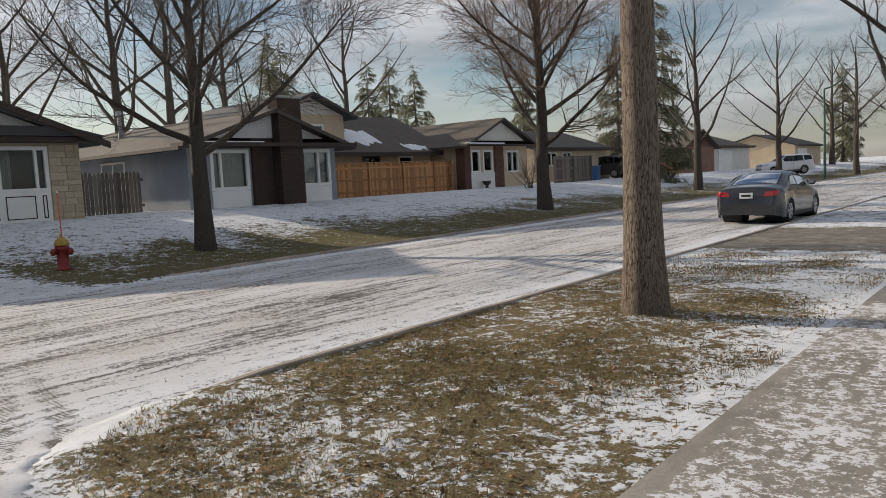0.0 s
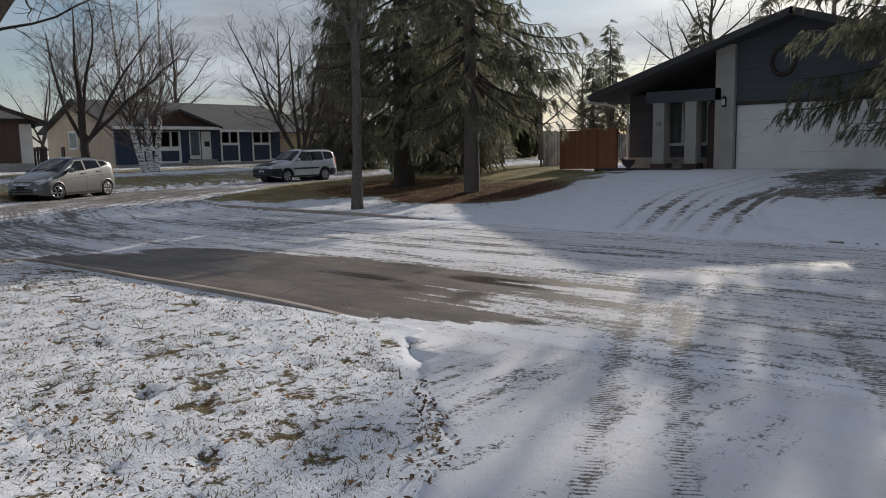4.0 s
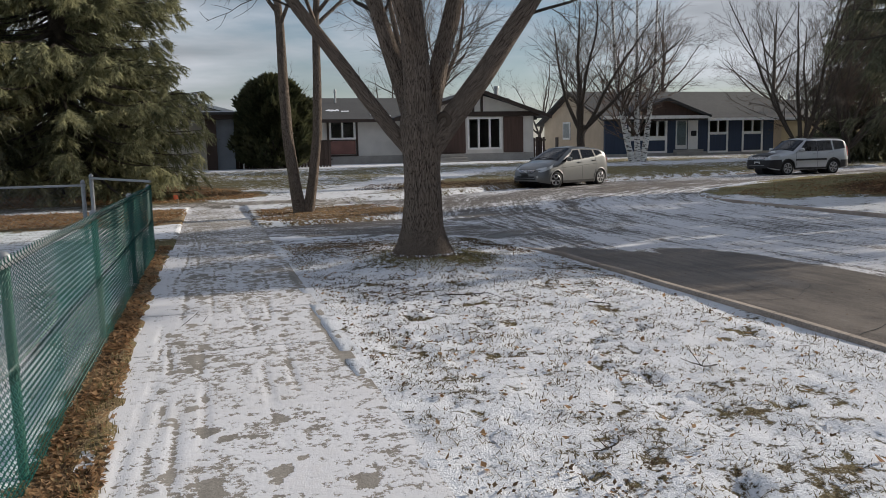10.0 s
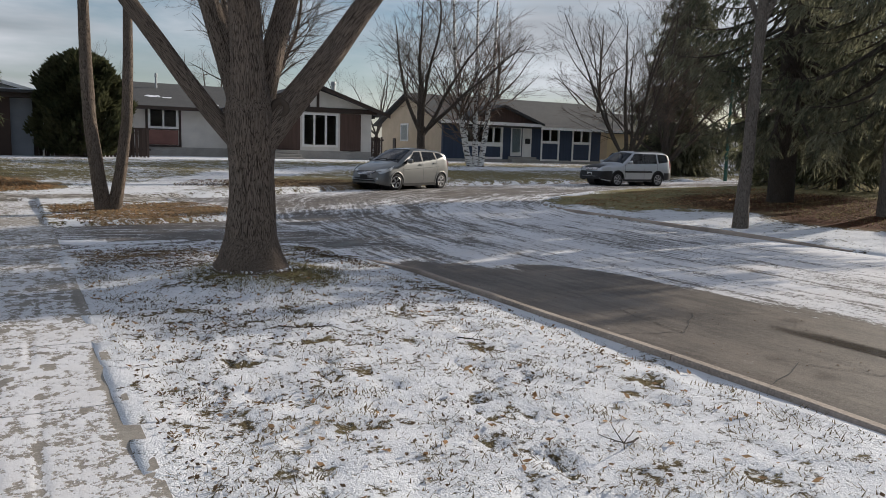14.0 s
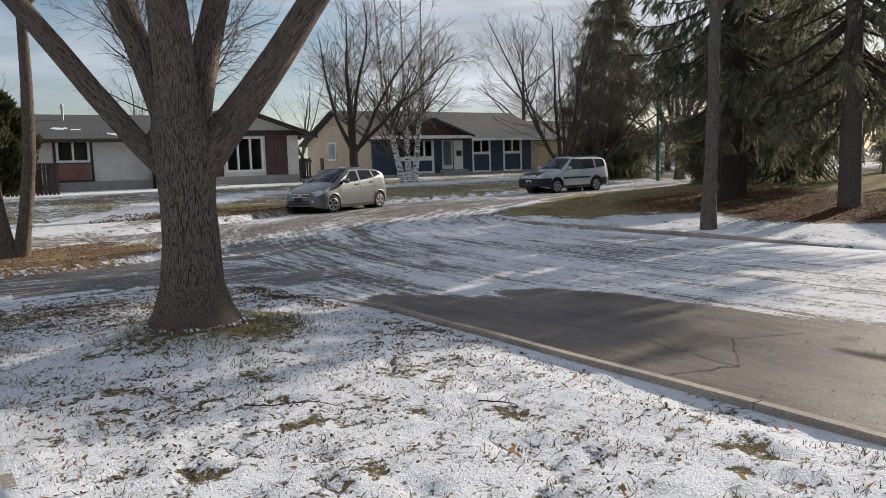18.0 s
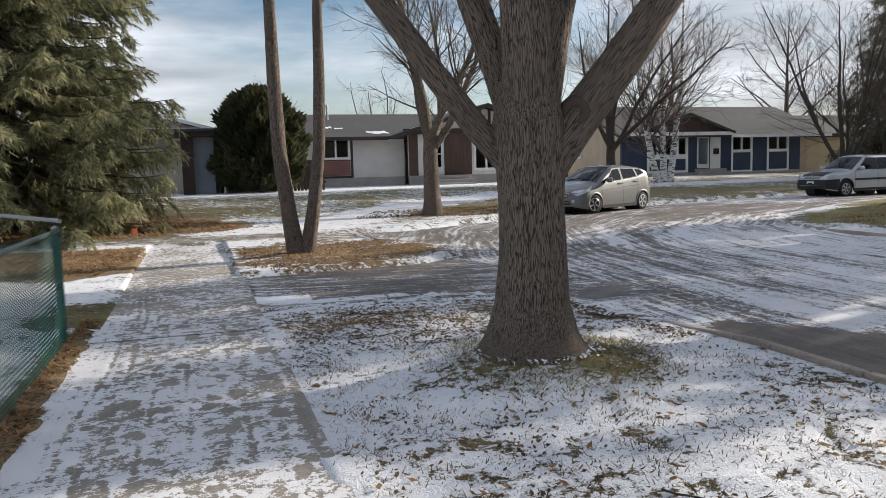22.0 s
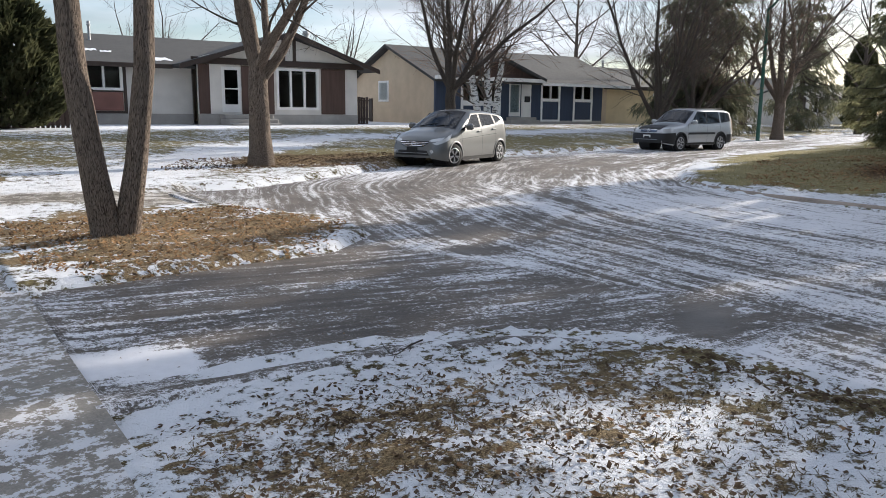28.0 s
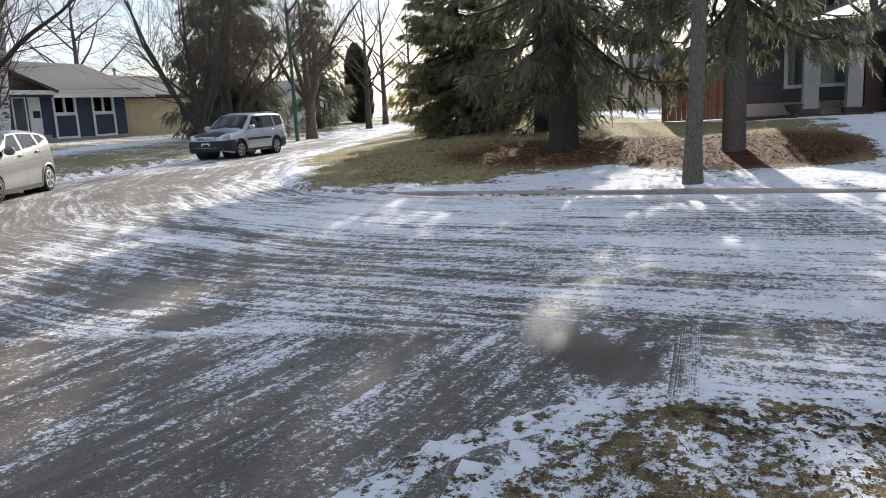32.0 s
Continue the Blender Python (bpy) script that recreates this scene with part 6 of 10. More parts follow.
def roof_patch(h, x0, x1, y0, y1, zat, seed, n=12):
    """A thin ragged sheet of snow left on a slope; zat gives the slope's height."""
    rng = np.random.RandomState(seed)
    V, F = [], []
    for i in range(n + 1):
        u = i / n
        a = y0 + (y1 - y0) * 0.45 * rng.rand() * (0.3 + abs(2 * u - 1))
        b = y1 - (y1 - y0) * 0.5 * rng.rand() * (0.3 + abs(2 * u - 1))
        x = x0 + (x1 - x0) * u
        V += [(x, a, zat(x, a) + 0.015), (x, (a + b) / 2, zat(x, (a + b) / 2) + 0.035), (x, b, zat(x, b) + 0.015)]
        if i:
            F += [(3 * i - 3, 3 * i, 3 * i + 1, 3 * i - 2), (3 * i - 2, 3 * i + 1, 3 * i + 2, 3 * i - 1)]
    return raw_part("roof_snow", V, F, M_SNOW, h, "patch of snow on the roof", True)


def tan_house():
    h = thing("bungalow", west_house(33.0, -25.0, 0.8), "tan split-level house with brown roof and brick corner", "house")
    wall("front_wall", 0, 6.2, -0.3, 2.4, 0, 0.2, [(0.55, 1.35, 0.95, 2.15), (1.65, 2.55, 0.95, 2.15), (4.0, 5.2, 0.9, 2.1)], M_TAN, h)
    shell(h, 0, 6.2, 0, 9, -0.3, 2.4, M_TAN)
    part("bay_siding", box(0.45, 2.7, -0.06, -0.004, -0.1, 0.93), M_WHITE, h)
    for a, b in ((0.55, 1.35), (1.65, 2.55)):
        window(h, a, b, 0.95, 2.15, -0.02, (), w=0.09, curtain=[(0, 1)])
    window(h, 4.0, 5.2, 0.9, 2.1, 0, (0.5,))
    part("brick_corner", box(-0.1, 0.42, -0.08, 0.5, -0.3, 2.4), M_RBRICK, h)
    part("brick_corner", box(2.75, 3.6, -0.08, -0.004, -0.3, 2.4), M_RBRICK, h)
    roof("roof", gable_front(-0.1, 6.3, 2.6, 3.95, -0.6, 9.4, 0.5), M_ROOFB, h)
    part("gable_panel", prism([(0.5, 2.68), (5.7, 2.68), (3.1, 3.82)], -0.2, -0.05), M_STUCCO, h)
    part("eave_snow", box(-0.3, 3.0, -0.62, -0.21, 2.46, 2.54, 0.02), M_SNOW, h)
    part("front_eave", box(-0.5, 6.6, -0.65, 0.0, 2.42, 2.455), M_BROWN, h)
    # lower side wing and the upper storey behind it
    wall("wing_wall", -9.5, 0, -0.3, 2.3, 2.4, 0.2, [(-5.3, -4.1, 1.2, 2.0), (-2.6, -1.5, 1.2, 2.0)], M_TAN, h)
    window(h, -5.3, -4.1, 1.2, 2.0, 2.4, (0.5,), M_BROWN)
    window(h, -2.6, -1.5, 1.2, 2.0, 2.4, ())
    roof("wing_roof", gable_side(-8.6, 1.0, 2.4, 4.4, 2.0, 9.4, 0.5), M_ROOFB, h)
    part("wing_fascia", box(-8.6, 0.4, 1.42, 1.5, 2.0, 2.2), M_BROWN, h)
    shell(h, -9.5, -0.2, 2.4, 9, -0.3, 2.3, M_TAN)
    wall("upper_wall", -10.5, -6.0, 2.0, 4.1, 2.9, 0.2, [(-8.6, -7.4, 2.7, 3.6)], M_TAN, h)
    window(h, -8.6, -7.4, 2.7, 3.6, 2.9, (0.5,))
    part("upper_gable_panel", prism([(-10.6, 4.1), (-5.9, 4.1), (-8.25, 4.95)], 2.95, 3.1), M_STUCCO, h)
    shell(h, -10.5, -6.0, 2.9, 10, 2.0, 4.1, M_TAN)
    roof("upper_roof", gable_front(-10.6, -5.9, 4.2, 5.1, 2.4, 10.4, 0.5), M_ROOF, h)
    roof_patch(h, -6.0, -3.6, 2.2, 4.2, lambda x, y: 2.4 + (y - 2.0) / 3.7 * 2.0, 5)
    roof_patch(h, -2.4, -0.6, 1.7, 2.6, lambda x, y: 2.4 + (y - 2.0) / 3.7 * 2.0, 6)
    flue(h, -2.9, 7.0, 3.6, 1.5)
    return h


def far_house(x, y, z, rz, label, walls, roofm, w=10, d=8, eave=2.4, apex=3.8, side=True, garage=None, windows=()):
    h = thing("bungalow", pose(x, y, z, 0, 0, rz), label, "house", "houses down the street")
    holes = list(windows)
    wall("front_wall", 0, w, -0.4, eave, 0, 0.2, holes, walls, h)
    shell(h, 0, w, 0, d, -0.4, eave, walls)
    for a, b, c, e in holes:
        window(h, a, b, c, e, 0, (0.5,))
    if garage:
        part("garage_door", box(garage[0], garage[1], -0.05, -0.004, 0, 2.1), M_WHITE, h)
    if side:
        roof("roof", gable_side(-0.4, w + 0.4, eave + 0.1, apex, 0, d, 0.5), roofm, h)
        for xx in (0, w - 0.2):
            bm = bmesh.new()
            a = [bm.verts.new(p) for p in ((xx, 0, eave), (xx, d, eave), (xx, d / 2, apex - 0.1))]
            b = [bm.verts.new(p) for p in ((xx + 0.2, 0, eave), (xx + 0.2, d, eave), (xx + 0.2, d / 2, apex - 0.1))]
            bm.faces.new(a), bm.faces.new(b[::-1])
            for i in range(3):
                bm.faces.new((a[i], a[(i + 1) % 3], b[(i + 1) % 3], b[i]))
            bmesh.ops.recalc_face_normals(bm, faces=bm.faces[:])
            part("gable_wall", bm, walls, h)
    else:
        roof("roof", gable_front(0, w, eave + 0.1, apex, -0.5, d + 0.5, 0.5), roofm, h)
        part("gable_panel", prism([(0.1, eave), (w - 0.1, eave), (w / 2, apex - 0.12)], 0, 0.15), walls, h)
    part("front_fascia", box(-0.4, w + 0.4, -0.62, -0.54, eave - 0.12, eave + 0.04), M_BROWN, h) if side else None
    flue(h, w * 0.6, d * 0.6, apex - 0.6, 1.0)
    return h


def garage_house():
    h = thing("bungalow", west_house(-14.1, -27.0, 0.55), "charcoal house with a double garage under a long sloping roof", "house")
    # main body, set back behind the porch
    W = 10.7
    wall("front_wall", 0, 4.0, -0.3, 2.75, 1.2, 0.2, [(1.15, 3.1, 0.85, 2.5)], M_CHAR, h)
    window(h, 1.15, 3.1, 0.85, 2.5, 1.2, (0.5,), w=0.08, curtain=[(0, 1)])
    part("stone_base", box(0.0, 4.0, 1.12, 1.196, -0.3, 0.4), M_PIER, h)
    wall("garage_wall", 3.9, W, -0.3, 2.75, 0.0, 0.2, [(4.45, 9.55, 0.0, 2.15)], M_CHAR, h)
    gd = part("garage_door", box(4.45, 9.55, 0.06, 0.12, 0.0, 2.15), M_WHITE, h)
    for k in range(4):
        part("door_panel", box(4.5, 9.5, 0.045, 0.062, 0.03 + k * 0.535, 0.54 + k * 0.535, 0.008), M_WHITE, gd)
    part("pier", box(3.8, 4.43, -0.25, -0.004, -0.3, 4.15), M_PIER, h)
    part("door_trim", box(4.4, 9.6, -0.03, -0.004, 2.16, 2.26), M_BROWN, h)
    lamp = part("wall_lamp", box(4.05, 4.19, -0.36, -0.26, 2.1, 2.45, 0.02), M_BLACK, h)
    part("lamp_glass", box(4.07, 4.17, -0.375, -0.35, 2.16, 2.36), M_CLEAR, lamp)
    for a, b in ((1.56, 1.98), (2.74, 3.14)):
        part("porch_post", box(a, b, -0.2, 0.35, 0.2, 2.35), M_PIER, h)
        part("post_base", box(a - 0.06, b + 0.06, -0.26, 0.41, -0.3, 0.2), M_DBRICK, h)
    part("porch_beam", box(1.3, 4.0, -0.25, 0.4, 2.35, 2.75), M_CHAR, h)
    part("entry_recess", box(3.3, 3.78, 0.5, 1.1, -0.2, 2.3), M_DBRICK, h)
    shell(h, 0, W, 1.2, 11, -0.3, 2.7, M_CHAR)
    block("side_wall", (W - 0.2, W, 0.2, 1.4, -0.3, 3.3), M_CHAR, h)
    apex_x = 6.3
    planes = [[(-0.7, -0.9, 2.72), (-0.7, 11.5, 2.72), (apex_x, 11.5, 5.05), (apex_x, -0.9, 5.05)],
              [(W + 0.6, 11.5, 3.39), (W + 0.6, -0.9, 3.39), (apex_x, -0.9, 5.05), (apex_x, 11.5, 5.05)]]
    roof("roof", planes, M_ROOF, h, 0.22)
    bm = prism([(3.9, 2.75), (W, 2.75), (W, 3.36), (apex_x, 4.82), (3.9, 4.02)], 0.0, 0.2)
    part("gable_siding", bm, M_CHAR, h)
    bm = bmesh.new()
    for i in range(16):
        a, b = i * math.pi / 8, (i + 1) * math.pi / 8
        rod((5.9 + 0.36 * math.cos(a), -0.06, 3.5 + 0.45 * math.sin(a)), (5.9 + 0.36 * math.cos(b), -0.06, 3.5 + 0.45 * math.sin(b)), 0.07, 0.07, 6, bm)
    part("wreath", bm, M_BROWN, h)
    bm = bmesh.new()
    rod((-0.72, -0.9, 2.5), (-0.72, 0.6, 2.5), 0.06, 0.06, 8, bm)
    rod((-0.72, 0.4, 2.5), (-0.1, 1.15, 2.2), 0.04, 0.04, 8, bm)
    rod((-0.06, 1.15, 2.2), (-0.06, 1.15, 0.0), 0.04, 0.04, 8, bm)
    part("gutter", bm, M_WHITE, h)
    return h


def wb_house():
    h = thing("bungalow", pose(-4.0, -47.0, 0.55, 0, 0, 180), "cream bungalow with brown trim and a front gable", "house")
    E = 2.75
    wall("front_wall", 0, 8.0, 0.5, E, 0.9, 0.2, [(3.5, 5.0, 1.5, 2.6)], M_STUCCO, h)
    part("foundation", box(0, 8.0, 0.86, 1.1, -0.4, 0.5), M_FOUND, h)
    window(h, 3.5, 5.0, 1.5, 2.6, 0.9, (0.5,), w=0.09)
    part("window_panel", box(3.5, 5.0, 0.85, 0.896, 0.62, 1.4), M_PINKP, h)
    for b in ((3.34, 3.46, 0.5, 2.7), (5.04, 5.16, 0.5, 2.7), (3.46, 5.04, 2.64, 2.72), (3.46, 5.04, 0.5, 0.6), (3.46, 5.04, 1.41, 1.46)):
        part("window_trim", box(b[0], b[1], 0.83, 0.897, b[2], b[3]), M_BROWN, h)
    # gabled bay
    wall("bay_wall", 8.0, 16.0, 0.5, E, 0.0, 0.2, [(9.05, 9.95, 0.6, 2.62), (11.7, 13.85, 0.75, 2.65)], M_STUCCO, h)
    part("foundation", box(8.0, 16.0, -0.04, 0.2, -0.4, 0.5), M_FOUND, h)
    for a, b in ((8.0, 8.5), (9.98, 11.55), (14.0, 15.3)):
        part("brown_siding", box(a, b, -0.05, -0.004, 0.52, E - 0.05), M_BROWNP, h)
    part("cream_pilaster", box(8.5, 9.0, -0.07, -0.004, 0.52, E - 0.05), M_STUCCO, h)
    window(h, 11.7, 13.85, 0.75, 2.65, 0, (0.33, 0.66), w=0.1)
    door = part("front_door", box(9.05, 9.95, 0.02, 0.08, 0.6, 2.62), M_WHITE, h)
    part("door_glass", box(9.2, 9.8, -0.005, 0.012, 0.95, 2.48), M_CARGLASS, door)
    part("door_bar", box(9.2, 9.8, -0.012, -0.004, 1.62, 1.68), M_WHITE, door)
    part("step", box(8.9, 11.2, -1.3, -0.05, -0.3, 0.3, 0.02), M_FOUND, h)
    part("step", box(8.9, 11.2, -1.7, -1.31, -0.3, 0.12, 0.02), M_FOUND, h)
    part("step", box(8.9, 11.2, -0.75, -0.05, 0.302, 0.5, 0.02), M_FOUND, h)
    shell(h, 0, 16.0, 0.9, 9.5, -0.3, E, M_STUCCO)
    roof("roof", gable_side(-0.5, 16.4, E + 0.05, 4.15, 0.9, 9.4, 0.55), M_ROOFG, h)
    xm = 12.3
    planes = [[(7.0, -0.7, 2.65), (7.0, 4.5, 2.65), (xm, 5.2, 4.3), (xm, -0.7, 4.3)], [(16.9, 4.5, 2.75), (16.9, -0.7, 2.75), (xm, -0.7, 4.3), (xm, 5.2, 4.3)]]
    roof("gable_roof", planes, M_ROOFG, h)
    part("gable_panel", prism([(8.0, 3.0), (16.0, 3.0), (xm, 4.05)], -0.1, 0.05), M_STUCCO, h)
    part("gable_band", box(7.7, 16.3, -0.14, -0.06, 2.72, 3.0), M_BROWN, h)
    part("gable_king_post", box(xm - 0.35, xm - 0.2, -0.16, -0.105, 3.0, 4.0), M_BROWN, h)
    part("gable_king_post", box(xm + 0.2, xm + 0.35, -0.16, -0.105, 3.0, 4.0), M_BROWN, h)
    bm = bmesh.new()
    for (xa, za), (xb, zb) in (((7.0, 2.62), (xm, 4.28)), ((16.9, 2.72), (xm, 4.28))):
        vs = [bm.verts.new((x_, y_, z_)) for y_ in (-0.76, -0.7) for x_, z_ in ((xa, za), (xb, zb), (xb, zb - 0.2), (xa, za - 0.2))]
        for f in ((0, 1, 2, 3), (7, 6, 5, 4), (0, 4, 5, 1), (1, 5, 6, 2), (2, 6, 7, 3), (3, 7, 4, 0)):
            bm.faces.new([vs[i] for i in f])
    bmesh.ops.recalc_face_normals(bm, faces=bm.faces[:])
    part("bargeboard", bm, M_BROWN, h)
    part("fascia", box(-0.5, 7.0, 0.3, 0.38, 2.45, 2.64), M_BROWN, h)
    for k, (x0, x1, y0, y1) in enumerate(((0.6, 1.3, 3.6, 4.6), (1.0, 1.9, 1.6, 2.6), (3.5, 4.3, 2.0, 2.5), (4.4, 4.9, 1.9, 2.2), (6.0, 7.2, 0.8, 1.5))):
        roof_patch(h, x0, x1, y0, y1, lambda x, y: 2.8 + (y - 0.9) * 0.3176, 40 + k, 7)
    flue(h, 14.9, 3.5, 3.4, 1.2, 0.13)
    flue(h, 4.4, 4.0, 3.7, 0.7, 0.06)
    return h


def blue_house():
    h = thing("bungalow", pose(-25.5, -48.0, 0.42, 0, 0, 180), "tan bungalow with navy front siding and white windows", "house")
    E = 2.75
    holes = [(1.75, 4.6, 1.36, 2.6), (5.3, 6.2, 0.6, 2.6), (7.85, 9.4, 1.6, 2.65), (10.6, 12.25, 1.6, 2.65)]
    wall("front_wall", 0, 13.2, 0.35, E, 0, 0.2, holes, M_BLUE, h)
    part("foundation", box(0, 13.2, -0.03, 0.2, -0.4, 0.35), M_FOUND, h)
    shell(h, 0, 13.2, 0, 9.5, -0.4, E, M_TAN)
    window(h, 1.75, 4.6, 1.36, 2.6, 0, (0.25, 0.75), w=0.12)
    wall("panel_trim", 1.72, 4.63, 0.36, 1.33, -0.05, 0.046, [(1.88, 2.95, 0.5, 1.2), (3.1, 4.47, 0.5, 1.2)], M_WHITE, h)
    for a, b in ((7.85, 9.4), (10.6, 12.25)):
        window(h, a, b, 1.6, 2.65, 0, (0.5,), w=0.1)
        wall("panel_trim", a - 0.03, b + 0.03, 0.3, 1.568, -0.05, 0.046, [(a + 0.1, b - 0.1, 0.42, 1.52)], M_WHITE, h)
    door = part("front_door", box(5.3, 6.2, 0.02, 0.08, 0.6, 2.6), M_WHITE, h)
    part("door_glass", box(5.42, 6.08, -0.004, 0.019, 0.85, 2.45), M_GLASS, door)
    part("door_surround", box(6.25, 7.0, -0.05, -0.004, 0.5, 2.7), M_WHITE, h)
    mb = part("mail_box", box(6.45, 6.8, -0.2, -0.052, 1.45, 1.8, 0.02), M_BLACK, h)
    for k in range(3):
        part("step", box(5.1, 7.4, -0.5 - 0.35 * k, -0.5 - 0.35 * k + 0.349, -0.4, 0.4 - 0.2 * k, 0.01), M_FOUND, h)
    part("landing", box(5.1, 7.4, -0.149, -0.035, -0.4, 0.56, 0.01), M_FOUND, h)
    roof("roof", gable_side(-0.5, 15.2, E + 0.1, 4.75, 0, 9.4, 0.6), M_ROOFG, h)
    part("side_wing", box(13.22, 14.9, 1.2, 9.3, -0.4, E - 0.02), M_TAN, h)
    for xx in (0.0, 14.7):
        bm = bmesh.new()
        a = [bm.verts.new(p) for p in ((xx, 0, E), (xx, 9.4, E), (xx, 4.7, 4.6))]
        b = [bm.verts.new(p) for p in ((xx + 0.2, 0, E), (xx + 0.2, 9.4, E), (xx + 0.2, 4.7, 4.6))]
        bm.faces.new(a), bm.faces.new(b[::-1])
        for i in range(3):
            bm.faces.new((a[i], a[(i + 1) % 3], b[(i + 1) % 3], b[i]))
        bmesh.ops.recalc_face_normals(bm, faces=bm.faces[:])
        part("gable_wall", bm, M_TAN, h)
    planes = [[(0.6, -1.0, 2.8), (0.6, 3.0, 2.8), (4.1, 3.4, 3.95), (4.1, -1.0, 3.95)], [(7.4, 3.0, 2.8), (7.4, -1.0, 2.8), (4.1, -1.0, 3.95), (4.1, 3.4, 3.95)]]
    roof("porch_gable", planes, M_ROOFG, h)
    part("porch_gable_panel", prism([(1.0, 2.8), (7.0, 2.8), (4.1, 3.8)], -0.6, -0.5), M_BROWNP, h)
    part("porch_fascia", box(-0.5, 7.4, -0.95, -0.62, 2.6, 2.8), M_WHITE, h)
    part("fascia", box(7.4, 15.2, -0.62, -0.55, 2.45, 2.62), M_WHITE, h)
    sw = part("side_window", box(-0.05, 0.0, 5.0, 6.2, 1.4, 2.65), M_WHITE, h)
    part("pane", box(-0.06, -0.045, 5.12, 6.08, 1.52, 2.53), M_GLASS, sw)
    part("side_door", box(-0.07, -0.004, 7.0, 7.4, -0.2, 1.6), M_BROWN, h)
    return h


stone, greyh, _, _, wbh, blueh = stone_house(), grey_house(), tan_house(), garage_house(), wb_house(), blue_house()
roof_patch(stone, -4.3, -1.6, 6.2, 7.5, lambda x, y: 2.67 + (y - 4.9) / 2.85 * 1.2, 1)
roof_patch(stone, -2.6, 0.0, 4.6, 6.1, lambda x, y: 2.67 + (y - 4.9) / 2.85 * 1.2, 3)
roof_patch(stone, -4.4, -0.6, 4.62, 5.05, lambda x, y: 2.67 + (y - 4.9) / 2.85 * 1.2, 2)
far_house(-27.5, 44.0, 0.8, 90, "low house with weathered fence and dark roof", M_TAN, M_ROOFB, 11, 9, 2.4, 4.0, True, None, [(1.5, 3.0, 1.2, 2.1), (3.8, 5.0, 1.2, 2.1)])
far_house(-26, 66.0, 0.8, 90, "brick house with a pale garage down the street", M_RBRICK, M_ROOFB, 8, 9, 2.4, 4.0, False, None, [(2.5, 4.0, 1.0, 2.1)])
far_house(-27, 76.0, 0.8, 90, "pale house with white garage down the street", M_STUCCO, M_ROOFB, 12, 9, 2.5, 4.0, True, (2, 6))
far_house(-24, 95.0, 0.8, 90, "far low house at the end of the street", M_TAN, M_ROOFG, 12, 9, 2.5, 4.0, True, (1, 5))
far_house(-40.5, -49.5, 0.45, 180, "pale yellow bungalow behind spruces", M_CREAM, M_ROOFG, 9, 9, 2.6, 4.2, True, None, [(5, 6.5, 1.2, 2.2)])
stoop_house = far_house(-63.4, -53, 0.45, 180, "white sided bungalow with a front stoop", M_STUCCO, M_ROOFG, 13, 9, 2.6, 4.3, False, None, [(4.2, 5.2, 1.2, 2.2), (9.5, 11.5, 1.0, 2.2)])
part("stoop", box(6.6, 9.0, -1.4, -0.05, -0.4, 0.5, 0.02), M_FOUND, stoop_house)
part("front_door", box(7.2, 8.1, -0.06, -0.004, 0.52, 2.5), M_BROWN, stoop_house)
for k in range(9):
    part("baluster", rod((6.65 + k * 0.29, -1.35, 0.5), (6.65 + k * 0.29, -1.35, 1.4), 0.015, None, 6), M_BLACK, stoop_house)
part("handrail", rod((6.6, -1.35, 1.4), (9.0, -1.35, 1.4), 0.025, None, 6), M_BLACK, stoop_house)
far_house(-60, -25, 0.6, 75, "low pale house beyond the corner plot", M_TAN, M_ROOFG, 12, 9, 2.5, 4.0, True, None, [(2, 3.4, 1.0, 2.2), (7, 8.6, 1.0, 2.2)])
far_house(-52, -8, 0.6, 90, "low house with a dark roof behind the rust fence", M_BROWNP, M_ROOF, 9, 8, 2.4, 3.9, True, None, [(2, 3.4, 1.0, 2.2)])
far_house(-84, -58, 0.45, 180, "small pale house down the street", M_STUCCO, M_ROOFG, 9, 9, 2.6, 4.3, True, None, [(1.5, 2.6, 1.2, 2.2)])
porch_house = far_house(5.2, -44.5, 0.35, 180, "grey house with a brick porch pier behind the spruce", M_STUCCO, M_ROOFG, 9, 9, 2.6, 3.9, False, None, [(2, 3.4, 1.0, 2.2)])
roof_patch(porch_house, 6.8, 9.2, -0.3, 0.9, lambda x, y: 2.7 + (9 - x) * 0.2667, 51)
roof_patch(porch_house, 8.3, 9.4, 0.6, 3.5, lambda x, y: 2.7 + (9 - x) * 0.2667, 52)
part("bargeboard", prism([(4.5, 3.92), (9.5, 2.58), (9.5, 2.42), (4.5, 3.76)], -0.58, -0.505), M_WHITE, porch_house)
part("downpipe", rod((9.12, -0.1, 2.5), (9.12, -0.1, -0.4), 0.04, None, 8), M_WHITE, porch_house)

far_house(7.0, 86.0, 0.1, -90, "low tan house on the near side far down the street", M_TAN, M_ROOFB, 11, 9, 2.4, 3.9, True, (1, 5), [(7, 8.6, 1.0, 2.1)])
far_house(7.0, 66.0, 0.1, -90, "low pale house on the near side down the street", M_STUCCO, M_ROOFG, 11, 9, 2.4, 3.9, True, (1, 5), [(7, 8.6, 1.0, 2.1)])
far_house(-74, -36, 0.5, 75, "pale house at the far bend of the street", M_STUCCO, M_ROOFG, 12, 9, 2.5, 4.0, True, (1, 5), [(7, 8.6, 1.0, 2.1)])
far_house(-72, -14, 0.6, 85, "tan house beyond the back lots", M_TAN, M_ROOFB, 13, 9, 2.5, 4.2, True, None, [(2, 3.4, 1.0, 2.2), (8, 9.6, 1.0, 2.2)])

# ---- vehicles ----
def curve_at(keys, x):
    xs, ys = zip(*keys)
    return np.interp(x, xs, ys)


